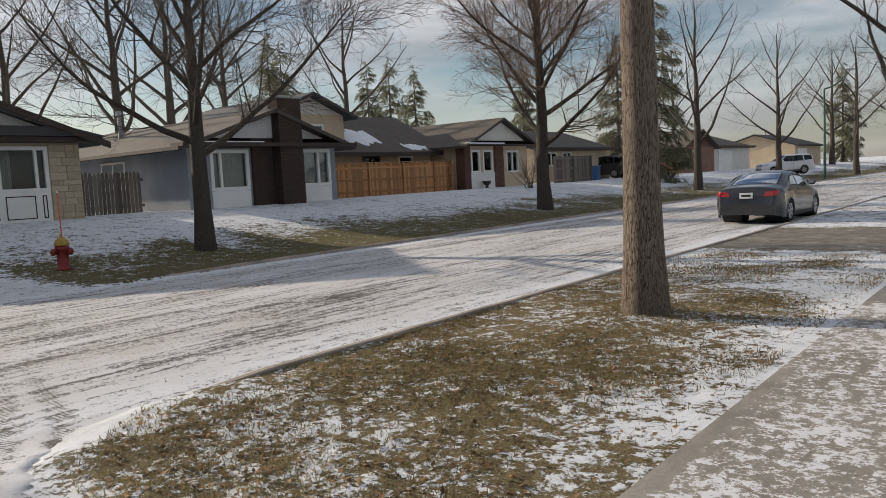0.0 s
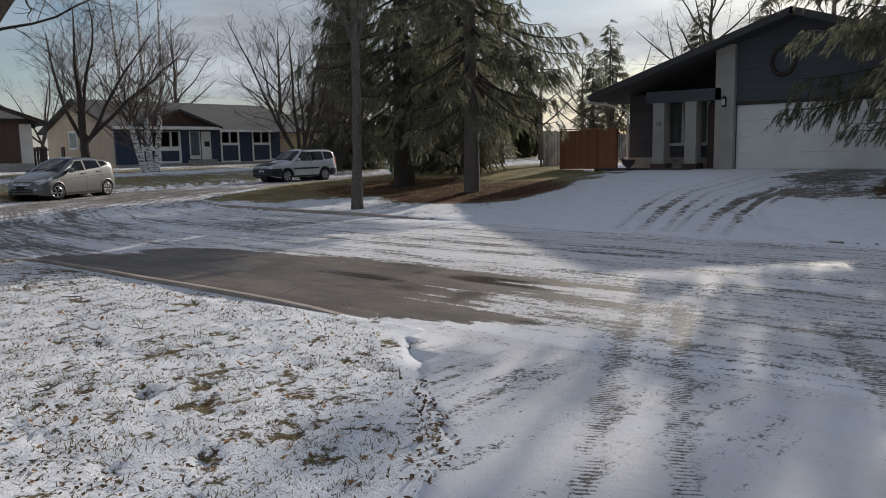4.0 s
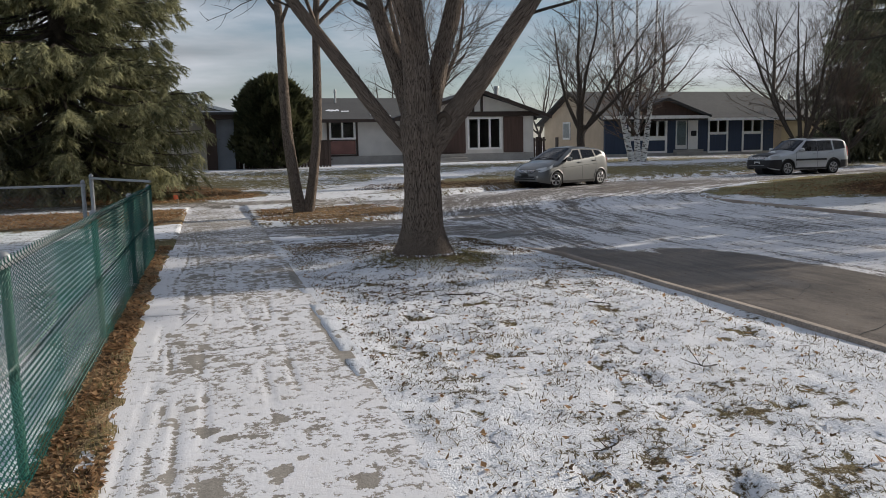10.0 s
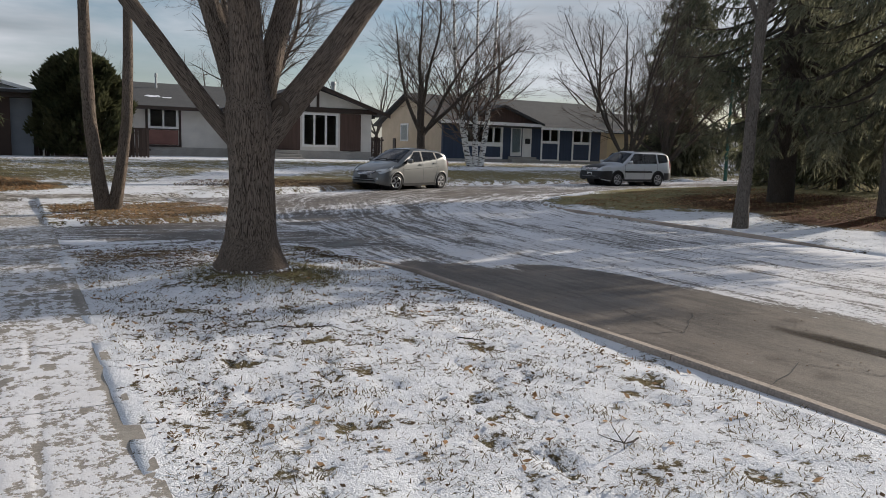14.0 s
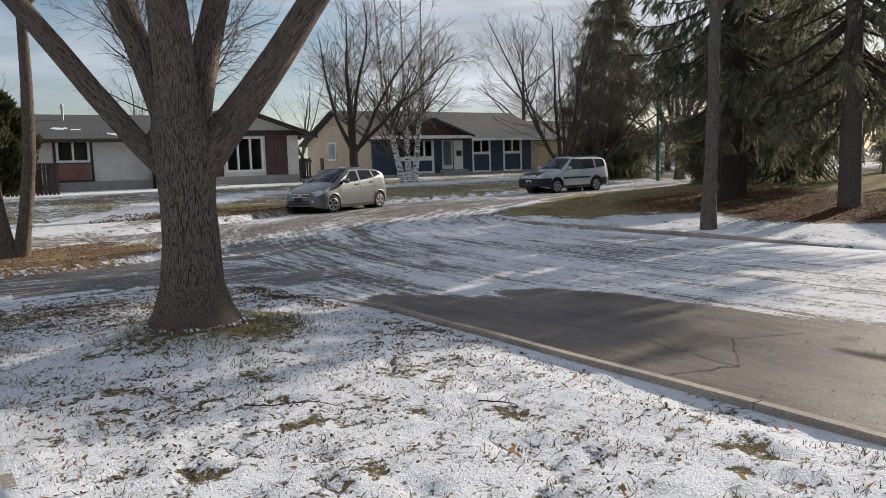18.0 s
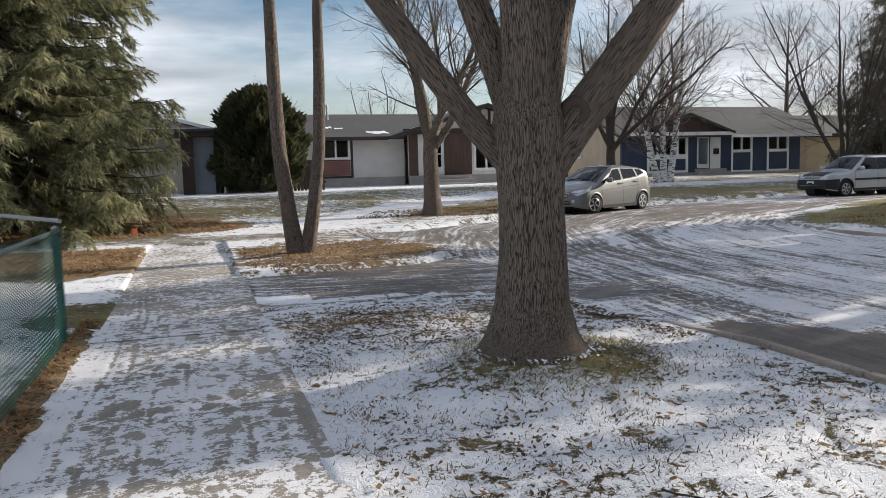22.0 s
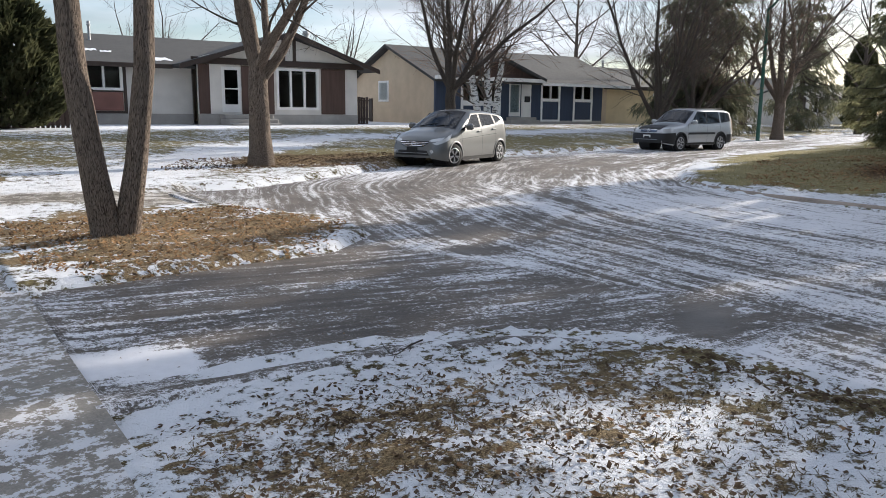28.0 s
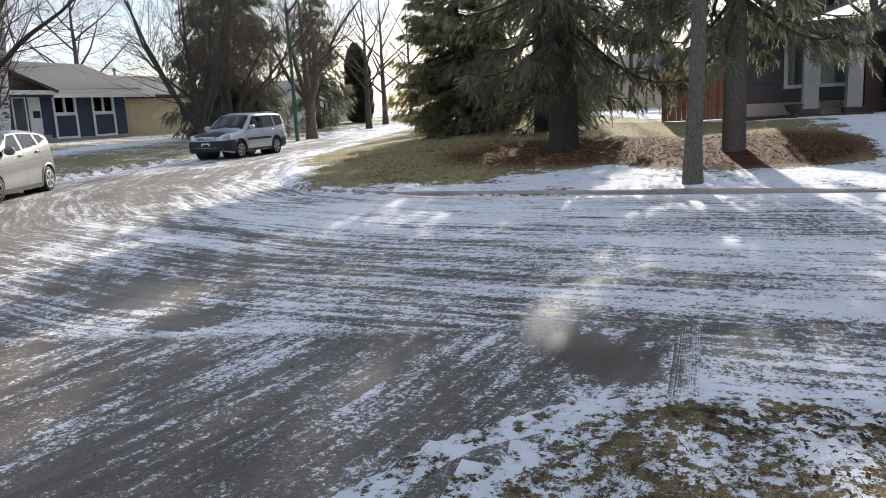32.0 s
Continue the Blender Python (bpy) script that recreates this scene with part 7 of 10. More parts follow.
def smooth_keys(keys, n=3):
    """Rounds the corners of an outline."""
    xs = np.linspace(keys[0][0], keys[-1][0], 120)
    ys = np.interp(xs, *zip(*keys))
    for _ in range(n):
        ys[1:-1] = 0.25 * ys[:-2] + 0.5 * ys[1:-1] + 0.25 * ys[2:]
    return list(zip(xs, ys))


def in_quad(px, py, q):
    """Which points lie in a convex outline."""
    pos, neg = np.ones(px.shape, bool), np.ones(px.shape, bool)
    for (ax, ay), (bx, by) in zip(q, q[1:] + q[:1]):
        c = (bx - ax) * (py - ay) - (by - ay) * (px - ax)
        pos &= c > 0
        neg &= c < 0
    return pos | neg


def grown(q, d):
    """An outline moved outwards from its middle by about d."""
    cx, cy = sum(p[0] for p in q) / 4, sum(p[1] for p in q) / 4
    outq = []
    for x, y in q:
        r = math.hypot(x - cx, y - cy) + 1e-6
        outq.append((x + (x - cx) / r * d * 1.3, y + (y - cy) / r * d * 1.3))
    return outq


def car(name, m, label, paint, s, lower=None, group="", plate_front=True, dusty=None):
    """A car from a table: x runs forward from the middle, y to the left. Body by sections, with glazing let into holes of the skin."""
    t = thing(name, m, label, "car", group)
    L, hw, lo0, wr = s["L"], s["W"] / 2, s["clear"], s["wheel_r"]
    fx, rx = L / 2, -L / 2
    top_k, belt_k = smooth_keys(s["top"], 3), smooth_keys(s["belt"], 4)
    cf, cr = s.get("taper", (0.36, 0.22))

    def low_at(x):
        return lo0 + 0.1 * np.clip((np.abs(x) - (fx - 0.6)) / 0.6, 0, 1) ** 2

    def half(x, z):
        """Half width of the body at a place along it and a height."""
        pf = np.clip(1 - (fx - x) / 0.62, 0, 1)
        pr = np.clip(1 - (x - rx) / 0.5, 0, 1)
        plan = 1 - cf * pf ** 2.4 - cr * pr ** 2.6
        zt = curve_at(top_k, x)
        zb = np.minimum(curve_at(belt_k, x), zt - 0.06)
        lo = low_at(x)
        q = np.clip((z - lo) / (zb - lo), 0, 1)
        side = 0.925 + 0.075 * np.sin(math.pi * np.minimum(1, 0.2 + 0.68 * q))
        return hw * plan * side - s["lean"] * np.clip(z - zb, 0, 2)

    def rim_r(x):
        return np.minimum(0.15, 0.3 * (curve_at(top_k, x) - low_at(x)))

    def top_z(x, y):
        zt, r = curve_at(top_k, x), rim_r(x)
        w = half(x, zt - r)
        return zt - r + r * np.sqrt(np.clip(1 - np.clip(np.abs(y) / w, 0, 1) ** 3.0, 0, 1))

    scan = np.linspace(rx, fx, 500)

    def end_x(y, z, way):
        """The outermost place of the skin at this side offset and height, seen from an end."""
        ok = (half(scan[:, None], z[None]) >= np.abs(y)[None]) & (top_z(scan[:, None], y[None]) >= z[None])
        idx = np.argmax(ok[::-1], axis=0) if way > 0 else np.argmax(ok, axis=0)
        return scan[::-1][idx] if way > 0 else scan[idx]

    # the skin
    n, k1, k2 = 110, 26, 11
    xs = fx * np.sin(np.linspace(-math.pi / 2, math.pi / 2, n)) * 0.5 + np.linspace(rx, fx, n) * 0.5
    P = np.zeros((n, k1 + k2, 3))
    for i, x in enumerate(xs):
        zt, r, lo = curve_at(top_k, x), rim_r(x), low_at(x)
        zs = np.linspace(lo, zt - r, k1)
        P[i, :k1] = np.c_[np.full(k1, x), half(x, zs), zs]
        a = np.linspace(0, math.pi / 2, k2 + 1)[1:]
        w = half(x, zt - r)
        P[i, k1:] = np.c_[np.full(k2, x), w * np.cos(a) ** (2 / 3.0), zt - r + r * np.sin(a)]
    C = (P[:-1, :-1] + P[1:, :-1] + P[1:, 1:] + P[:-1, 1:]) / 4
    cx, cy, cz = C[..., 0], C[..., 1], C[..., 2]
    keep = np.ones(cx.shape, bool)
    for q in s["windows"]:
        keep &= ~(in_quad(cx, cz, q) & (cy > 0.3))
    ends = [s["screen"], s["rear_glass"]]
    for q in ends:
        keep &= ~(in_quad(cx, cy, q) & (cz > curve_at(belt_k, 0) - 0.05))
    for ax in s["axles"]:
        keep &= ~((np.hypot(cx - ax, cz - wr) < wr * 1.14) & (cy > 0.4))
    V, F = [], []
    for sg in (1, -1):
        b = len(V)
        V += [(p[0], p[1] * sg, p[2]) for p in P.reshape(-1, 3)]
        kk = k1 + k2
        for i, j in zip(*np.nonzero(keep)):
            a = b + i * kk + j
            F.append((a, a + kk, a + kk + 1, a + 1) if sg < 0 else (a + 1, a + kk + 1, a + kk, a))
    b = len(V)
    for i in (0, n - 1):
        ring = [tuple(p) for p in P[i]] + [(p[0], -p[1], p[2]) for p in P[i][::-1]]
        b = len(V)
        V += ring
        F.append(tuple(range(b, b + len(ring))))
    raw_part("body", V, F, paint, t, "", True)

    def sheet(pname, quad, proj, material, parent, off, nu=10, nv=6, label_=""):
        """A curved panel that lies on the skin over an outline of four corners."""
        u, v = np.meshgrid(np.linspace(0, 1, nu + 1), np.linspace(0, 1, nv + 1), indexing="ij")
        (a0, a1), (b0, b1), (c0, c1), (d0, d1) = quad
        A = a0 * (1 - u) * (1 - v) + b0 * u * (1 - v) + c0 * u * v + d0 * (1 - u) * v
        B = a1 * (1 - u) * (1 - v) + b1 * u * (1 - v) + c1 * u * v + d1 * (1 - u) * v
        Q = proj(A.ravel(), B.ravel(), off)
        return raw_part(pname, [tuple(p) for p in Q], [tuple(f) for f in grid_faces(nu + 1, nv + 1)], material, parent, label_, True)

    def side(sg):
        return lambda a, b, off: np.c_[a, sg * (half(a, b) + off), b]

    def roof_on(a, b, off):
        return np.c_[a, b, top_z(a, b) + off]

    def end(way):
        return lambda a, b, off: np.c_[end_x(a, b, way) + way * off, a, b]

    for sg in (1, -1):
        for q in s["windows"]:
            pane = sheet("window_glass", q, side(sg), M_CARGLASS, t, 0.004)
            pane.visible_shadow = False
            e = grown(q, 0.03)
            for i in range(4):
                j = (i + 1) % 4
                sheet("window_seal", [q[i], q[j], e[j], e[i]], side(sg), M_BLACK, pane, 0.006, 8, 1)
    for gname, q in zip(("windscreen", "rear_window"), ends):
        pane = sheet(gname, q, roof_on, M_CARGLASS, t, 0.004, 12, 14)
        pane.visible_shadow = False
        e = grown(q, 0.03)
        for i in range(4):
            j = (i + 1) % 4
            sheet("window_seal", [q[i], q[j], e[j], e[i]], roof_on, M_BLACK, pane, 0.006, 12, 1)
    foot = max(p[0] for p in s["screen"])
    for y in (-0.45, 0.1):
        part("wiper", rod((foot - 0.02, y, float(top_z(np.array(foot - 0.02), np.array(y))) + 0.02), (foot - 0.16, y + 0.5, float(top_z(np.array(foot - 0.16), np.array(y + 0.5))) + 0.02), 0.01, 0.007, 5), M_BLACK, t)
    # the cabin behind the glass
    sill_z = float(curve_at(belt_k, 0.0)) - 0.05
    part("cabin_interior", box(rx + 0.35, foot - 0.1, -hw * 0.82, hw * 0.82, lo0 + 0.1, sill_z - 0.12), M_BLACK, t)
    for x0 in (0.05, -0.85):
        for y in (-0.36, 0.36):
            part("seat", box(x0 - 0.14, x0 + 0.06, y - 0.22, y + 0.22, sill_z - 0.2, sill_z + 0.3, 0.06), M_BLACK, t)
    for ax in s["axles"]:
        for sg in (-1, 1):
            V, F = [], []
            for i in range(21):
                a = math.pi * (-0.06 + 1.12 * i / 20)
                for rr, off in ((wr * 1.09, -0.02), (wr * 1.1, 0.012), (wr * 1.24, 0.01), (wr * 1.26, -0.004)):
                    x, z = ax + rr * math.cos(a), wr + rr * math.sin(a)
                    V.append((x, sg * (float(half(np.array(x), np.array(max(z, lo0)))) + off), max(z, lo0 - 0.02)))
                if i:
                    F += [(4 * i - 4 + q, 4 * i + q, 4 * i + q + 1, 4 * i - 3 + q) for q in range(3)]
            raw_part("wheel_arch", V, F, lower or paint, t, "", True)
            y0 = sg * (hw - 0.2)
            part("wheel_housing", rod((ax, sg * 0.3, wr + 0.02), (ax, sg * (hw - 0.12), wr + 0.02), wr * 1.16, wr * 1.16, 22), M_BLACK, t)
            mw = Matrix.Translation((ax, y0, wr)) @ pose(0, 0, 0, 0, 0, s.get("steer", 0) if ax > 0 else 0) @ pose(0, 0, 0, -90 * sg, 0, 0)
            prof = [(wr * 0.64, 0), (wr * 0.93, 0.0), (wr, 0.03), (wr, 0.16), (wr * 0.93, 0.188), (wr * 0.66, 0.188)]
            wheel = part("wheel", lathe(prof, 32, None, mw), M_TYRE, t)
            bm = lathe([(wr * 0.66, 0.14), (wr * 0.66, 0.19), (wr * 0.6, 0.192), (wr * 0.58, 0.13)], 32, None, mw)
            rod(mw @ Vector((0, 0, 0.1)), mw @ Vector((0, 0, 0.185)), wr * 0.17, wr * 0.14, 14, bm)
            spokes = s.get("spokes", 5)
            for k in range(spokes):
                a = k * 2 * math.pi / spokes + 0.3
                for da in (-0.14, 0.14):
                    rod(mw @ Vector((wr * 0.1 * math.cos(a), wr * 0.1 * math.sin(a), 0.172)), mw @ Vector((wr * 0.62 * math.cos(a + da), wr * 0.62 * math.sin(a + da), 0.178)), 0.024, 0.02, 6, bm)
            part("rim", bm, M_ALLOY, wheel)
            part("brake_disc", rod(mw @ Vector((0, 0, 0.05)), mw @ Vector((0, 0, 0.12)), wr * 0.58, wr * 0.58, 20), M_BLACK, wheel)
    for sg in (1, -1):
        sd = side(sg)
        for x0, z0, x1, z1 in s["seams"]:
            w = 0.006
            dx, dz = x1 - x0, z1 - z0
            r = math.hypot(dx, dz)
            nx, nz = -dz / r * w, dx / r * w
            sheet("door_seam", [(x0 - nx, z0 - nz), (x1 - nx, z1 - nz), (x1 + nx, z1 + nz), (x0 + nx, z0 + nz)], sd, M_BLACK, t, 0.004, 14, 1)
        for x, z in s["handles"]:
            y = float(half(np.array(x), np.array(z)))
            part("door_handle", box(x - 0.1, x + 0.1, sg * (y - 0.01), sg * (y + 0.032), z - 0.018, z + 0.018, 0.01), paint, t)
        x, z = s["mirror"]
        y = float(half(np.array(x), np.array(z)))
        arm = part("mirror", box(x - 0.06, x + 0.09, sg * (y + 0.02), sg * (y + 0.24), z - 0.02, z + 0.15, 0.05), paint, t)
        part("mirror_glass", box(x - 0.068, x - 0.058, sg * (y + 0.05), sg * (y + 0.21), z + 0.01, z + 0.12), M_CHROME, arm)
        q = s["lamp_side"]
        lamp = sheet("headlight", q, sd, M_CLEAR, t, 0.008)
        qf = [(sg * a, b) for a, b in s["lamp_front"]]
        sheet("headlight_lens", qf, end(1), M_CLEAR, lamp, 0.01)
        tl = sheet("tail_light", s["tail_side"], sd, M_REDLENS, t, 0.01)
        sheet("tail_lens", [(sg * a, b) for a, b in s["tail_end"]], end(-1), M_REDLENS, tl, 0.01)
        fy, fz = hw * 0.66, lo0 + 0.26
        xf = float(end_x(np.array([fy]), np.array([fz]), 1)[0])
        part("fog_lamp", rod((xf - 0.05, sg * fy, fz), (xf + 0.012, sg * fy, fz), 0.05, 0.045, 14), M_CLEAR, t)
        ax0, ax1 = s["axles"]
        sheet("sill", [(ax1 + wr * 1.2, lo0 + 0.01), (ax0 - wr * 1.2, lo0 + 0.01), (ax0 - wr * 1.2, lo0 + 0.1), (ax1 + wr * 1.2, lo0 + 0.1)], sd, lower or M_BLACK, t, 0.012, 12, 2)
        if lower:
            sheet("side_strip", [(ax1 + wr * 1.24, 0.67), (ax0 - wr * 1.24, 0.67), (ax0 - wr * 1.24, 0.75), (ax1 + wr * 1.24, 0.75)], sd, lower, t, 0.018, 14, 2)
            sheet("bumper_corner", [(ax0 + wr * 1.12, lo0 + 0.03), (fx - 0.1, lo0 + 0.1), (fx - 0.06, 0.72), (ax0 + wr * 1.0, 0.74)], sd, lower, t, 0.012, 14, 8)
            sheet("bumper_corner", [(rx + 0.06, lo0 + 0.1), (ax1 - wr * 1.12, lo0 + 0.05), (ax1 - wr * 1.1, 0.66), (rx + 0.04, 0.66)], sd, lower, t, 0.012, 14, 8)
            part("roof_rail", rod((-1.75, sg * 0.56, float(curve_at(top_k, -1.75)) + 0.015), (0.05, sg * 0.56, float(curve_at(top_k, 0.05)) + 0.015), 0.016, 0.016, 8), M_BLACK, t)
    if lower:
        sheet("bumper", [(-hw * 0.93, lo0 + 0.1), (hw * 0.93, lo0 + 0.1), (hw * 0.93, 0.72), (-hw * 0.93, 0.72)], end(1), lower, t, 0.03, 18, 8)
        sheet("bumper", [(-hw * 0.93, lo0 + 0.1), (hw * 0.93, lo0 + 0.1), (hw * 0.93, 0.64), (-hw * 0.93, 0.64)], end(-1), lower, t, 0.03, 18, 8)
        sheet("hood_cover", [(fx - 0.62, -hw * 0.62), (fx - 0.12, -hw * 0.6), (fx - 0.12, hw * 0.6), (fx - 0.62, hw * 0.62)], roof_on, lower, t, 0.008, 10, 12, "black cover over the bonnet's front edge")
    gz0, gz1, gw0, gw1 = s["grille"]
    gr = sheet("grille", [(-gw0 * hw, gz0), (gw0 * hw, gz0), (gw1 * hw, gz1), (-gw1 * hw, gz1)], end(1), M_BLACK, t, 0.012, 14, 4)
    for k in range(3):
        z = gz0 + (gz1 - gz0) * (0.22 + 0.28 * k)
        w = hw * (gw0 + (gw1 - gw0) * (0.22 + 0.28 * k)) * 0.96
        sheet("grille_bar", [(-w, z - 0.009), (w, z - 0.009), (w, z + 0.009), (-w, z + 0.009)], end(1), M_CHROME, gr, 0.024, 14, 1)
    zg = (gz0 + gz1) / 2
    xg = float(end_x(np.array([0.0]), np.array([zg]), 1)[0])
    part("badge", lathe([(0.045, 0.0), (0.045, 0.02), (0.068, 0.02), (0.068, 0.0)], 18, None, Matrix.Translation((xg + 0.02, 0, zg)) @ pose(0, 0, 0, 0, 90, 0)), M_CHROME, gr)
    lz = lo0 + 0.16
    lg = sheet("lower_grille", [(-hw * 0.62, lz), (hw * 0.62, lz), (hw * 0.5, lz + 0.13), (-hw * 0.5, lz + 0.13)], end(1), M_BLACK, t, 0.034 if lower else 0.012, 12, 3)
    sheet("grille_bar", [(-hw * 0.55, lz + 0.055), (hw * 0.55, lz + 0.055), (hw * 0.55, lz + 0.07), (-hw * 0.55, lz + 0.07)], end(1), M_GALV, lg, 0.045 if lower else 0.024, 12, 1)
    for way, z, mt in ((1, s["plate"][0], M_SIGN if plate_front else M_BLACK), (-1, s["plate"][1], M_SIGN)):
        x = float(end_x(np.array([0.0]), np.array([z]), way)[0]) + way * 0.03
        back_ = part("number_plate", box(min(x, x + way * 0.012), max(x, x + way * 0.012), -0.17, 0.17, z - 0.075, z + 0.075, 0.004), mt, t)
        part("plate_writing", box(min(x, x + way * 0.016), max(x, x + way * 0.016), -0.12, 0.12, z - 0.03, z + 0.025), M_INK, back_)
    if dusty:
        part("roof_snow", prism([(-1.7, 0), (0.1, 0), (0.02, 0.04), (-1.6, 0.045)], -0.55, 0.55), M_SNOW, t).location = (0, 0, float(curve_at(top_k, -0.8)) - 0.008)
        sheet("bonnet_snow", [(foot + 0.1, -0.5), (fx - 0.3, -0.45), (fx - 0.3, 0.45), (foot + 0.1, 0.5)], roof_on, M_SNOW, t, 0.02, 8, 8)
        sheet("rear_snow", [(-0.6, 0.93), (0.6, 0.93), (0.55, 1.02), (-0.55, 1.02)], end(-1), M_SNOW, t, 0.03, 8, 3)
    return t


HATCH = dict(L=4.1, W=1.7, clear=0.17, wheel_r=0.31, axles=(1.22, -1.38), lean=0.36, steer=-14, spokes=5,
             top=[(-2.05, 0.62), (-2.03, 0.95), (-1.93, 1.17), (-1.78, 1.37), (-1.5, 1.46), (-0.9, 1.52), (-0.3, 1.54), (0.1, 1.5), (0.5, 1.32), (1.05, 1.03), (1.45, 0.94), (1.8, 0.81), (1.96, 0.68), (2.03, 0.52), (2.05, 0.42)],
             belt=[(-2.05, 0.95), (-1.6, 1.16), (-0.4, 1.03), (0.8, 0.97), (1.3, 0.86), (2.05, 0.5)],
             windows=[[(0.6, 1.0), (-0.22, 1.05), (-0.2, 1.4), (0.14, 1.38)], [(-0.3, 1.06), (-1.06, 1.13), (-0.98, 1.39), (-0.29, 1.41)], [(-1.14, 1.15), (-1.52, 1.24), (-1.36, 1.35), (-1.06, 1.385)], [(0.88, 0.985), (0.68, 0.995), (0.5, 1.12), (0.56, 1.12)]],
             screen=[(1.0, -0.66), (1.0, 0.66), (0.14, 0.5), (0.14, -0.5)], rear_glass=[(-1.96, -0.55), (-1.96, 0.55), (-1.74, 0.5), (-1.74, -0.5)],
             seams=[(0.84, 0.32, 0.9, 0.98), (-0.26, 0.26, -0.26, 1.03), (-1.1, 0.7, -1.1, 1.12), (-1.1, 0.7, -0.95, 0.3), (-1.2, 0.86, 1.0, 0.74)], handles=[(-0.12, 0.93), (-0.98, 0.98)], mirror=(0.6, 1.0),
             lamp_side=[(1.34, 0.9), (1.98, 0.64), (1.9, 0.6), (1.5, 0.74)], lamp_front=[(0.4, 0.68), (0.72, 0.7), (0.74, 0.8), (0.46, 0.74)],
             tail_side=[(-1.78, 1.17), (-1.98, 1.06), (-2.0, 0.84), (-1.86, 0.9)], tail_end=[(0.54, 0.88), (0.68, 0.88), (0.66, 1.1), (0.58, 1.1)], grille=(0.55, 0.7, 0.36, 0.58), plate=(0.47, 0.75))
SUV = dict(L=4.54, W=1.78, clear=0.26, wheel_r=0.345, axles=(1.33, -1.29), lean=0.2, spokes=6, taper=(0.24, 0.14),
           top=[(-2.27, 0.62), (-2.25, 1.0), (-2.2, 1.25), (-2.06, 1.58), (-1.85, 1.66), (-0.9, 1.69), (-0.1, 1.68), (0.2, 1.62), (0.95, 1.12), (1.15, 1.07), (1.8, 1.0), (2.12, 0.92), (2.22, 0.78), (2.27, 0.5)],
           belt=[(-2.27, 1.02), (-1.6, 1.08), (0.6, 1.04), (1.2, 0.98), (2.27, 0.8)],
           windows=[[(0.66, 1.1), (-0.3, 1.1), (-0.3, 1.53), (0.2, 1.53)], [(-0.4, 1.1), (-1.2, 1.12), (-1.14, 1.53), (-0.4, 1.53)], [(-1.36, 1.14), (-1.98, 1.2), (-1.88, 1.5), (-1.3, 1.53)]],
           screen=[(0.92, -0.7), (0.92, 0.7), (0.24, 0.58), (0.24, -0.58)], rear_glass=[(-2.2, -0.6), (-2.2, 0.6), (-2.08, 0.55), (-2.08, -0.55)],
           seams=[(0.86, 0.4, 0.86, 1.06), (-0.35, 0.34, -0.35, 1.08), (-1.24, 0.8, -1.24, 1.1), (-1.24, 0.8, -0.95, 0.42), (-0.35, 1.08, -0.35, 1.55)], handles=[(-0.2, 0.98), (-1.08, 1.0)], mirror=(0.62, 1.08),
           lamp_side=[(1.72, 0.95), (2.2, 0.88), (2.2, 0.74), (1.86, 0.78)], lamp_front=[(0.48, 0.75), (0.78, 0.76), (0.76, 0.92), (0.5, 0.88)],
           tail_side=[(-2.1, 1.3), (-2.22, 1.2), (-2.24, 0.8), (-2.14, 0.84)], tail_end=[(0.68, 0.8), (0.78, 0.8), (0.74, 1.24), (0.68, 1.24)], grille=(0.76, 0.89, 0.42, 0.46), plate=(0.58, 0.86))
COUPE = dict(L=4.45, W=1.75, clear=0.17, wheel_r=0.315, axles=(1.35, -1.3), lean=0.42, spokes=7, taper=(0.32, 0.2),
             top=[(-2.22, 0.55), (-2.2, 0.9), (-2.12, 1.0), (-1.6, 1.05), (-1.25, 1.18), (-0.75, 1.34), (-0.2, 1.4), (0.25, 1.35), (1.05, 0.97), (1.4, 0.9), (1.95, 0.76), (2.15, 0.62), (2.22, 0.45)],
             belt=[(-2.22, 0.92), (-1.4, 0.98), (0.5, 0.92), (1.2, 0.86), (2.22, 0.55)],
             windows=[[(0.58, 0.95), (-0.45, 0.98), (-0.45, 1.28), (0.12, 1.26)], [(-0.53, 0.99), (-1.2, 1.02), (-0.9, 1.2), (-0.52, 1.27)]],
             screen=[(1.0, -0.66), (1.0, 0.66), (0.25, 0.5), (0.25, -0.5)], rear_glass=[(-1.55, -0.58), (-1.55, 0.58), (-0.78, 0.5), (-0.78, -0.5)],
             seams=[(0.82, 0.3, 0.86, 0.93), (-0.5, 0.26, -0.5, 0.98)], handles=[(-0.36, 0.88)], mirror=(0.6, 0.96),
             lamp_side=[(1.5, 0.8), (2.1, 0.66), (2.1, 0.56), (1.66, 0.66)], lamp_front=[(0.42, 0.58), (0.72, 0.6), (0.72, 0.68), (0.46, 0.66)],
             tail_side=[(-2.04, 0.91), (-2.17, 0.89), (-2.17, 0.76), (-2.1, 0.78)], tail_end=[(0.44, 0.75), (0.72, 0.77), (0.72, 0.89), (0.48, 0.87)], grille=(0.52, 0.6, 0.4, 0.46), plate=(0.4, 0.78))


def car_at(x, y, heading):
    return pose(x, y, ground_at(x, y) + 0.035, 0, 0, heading)


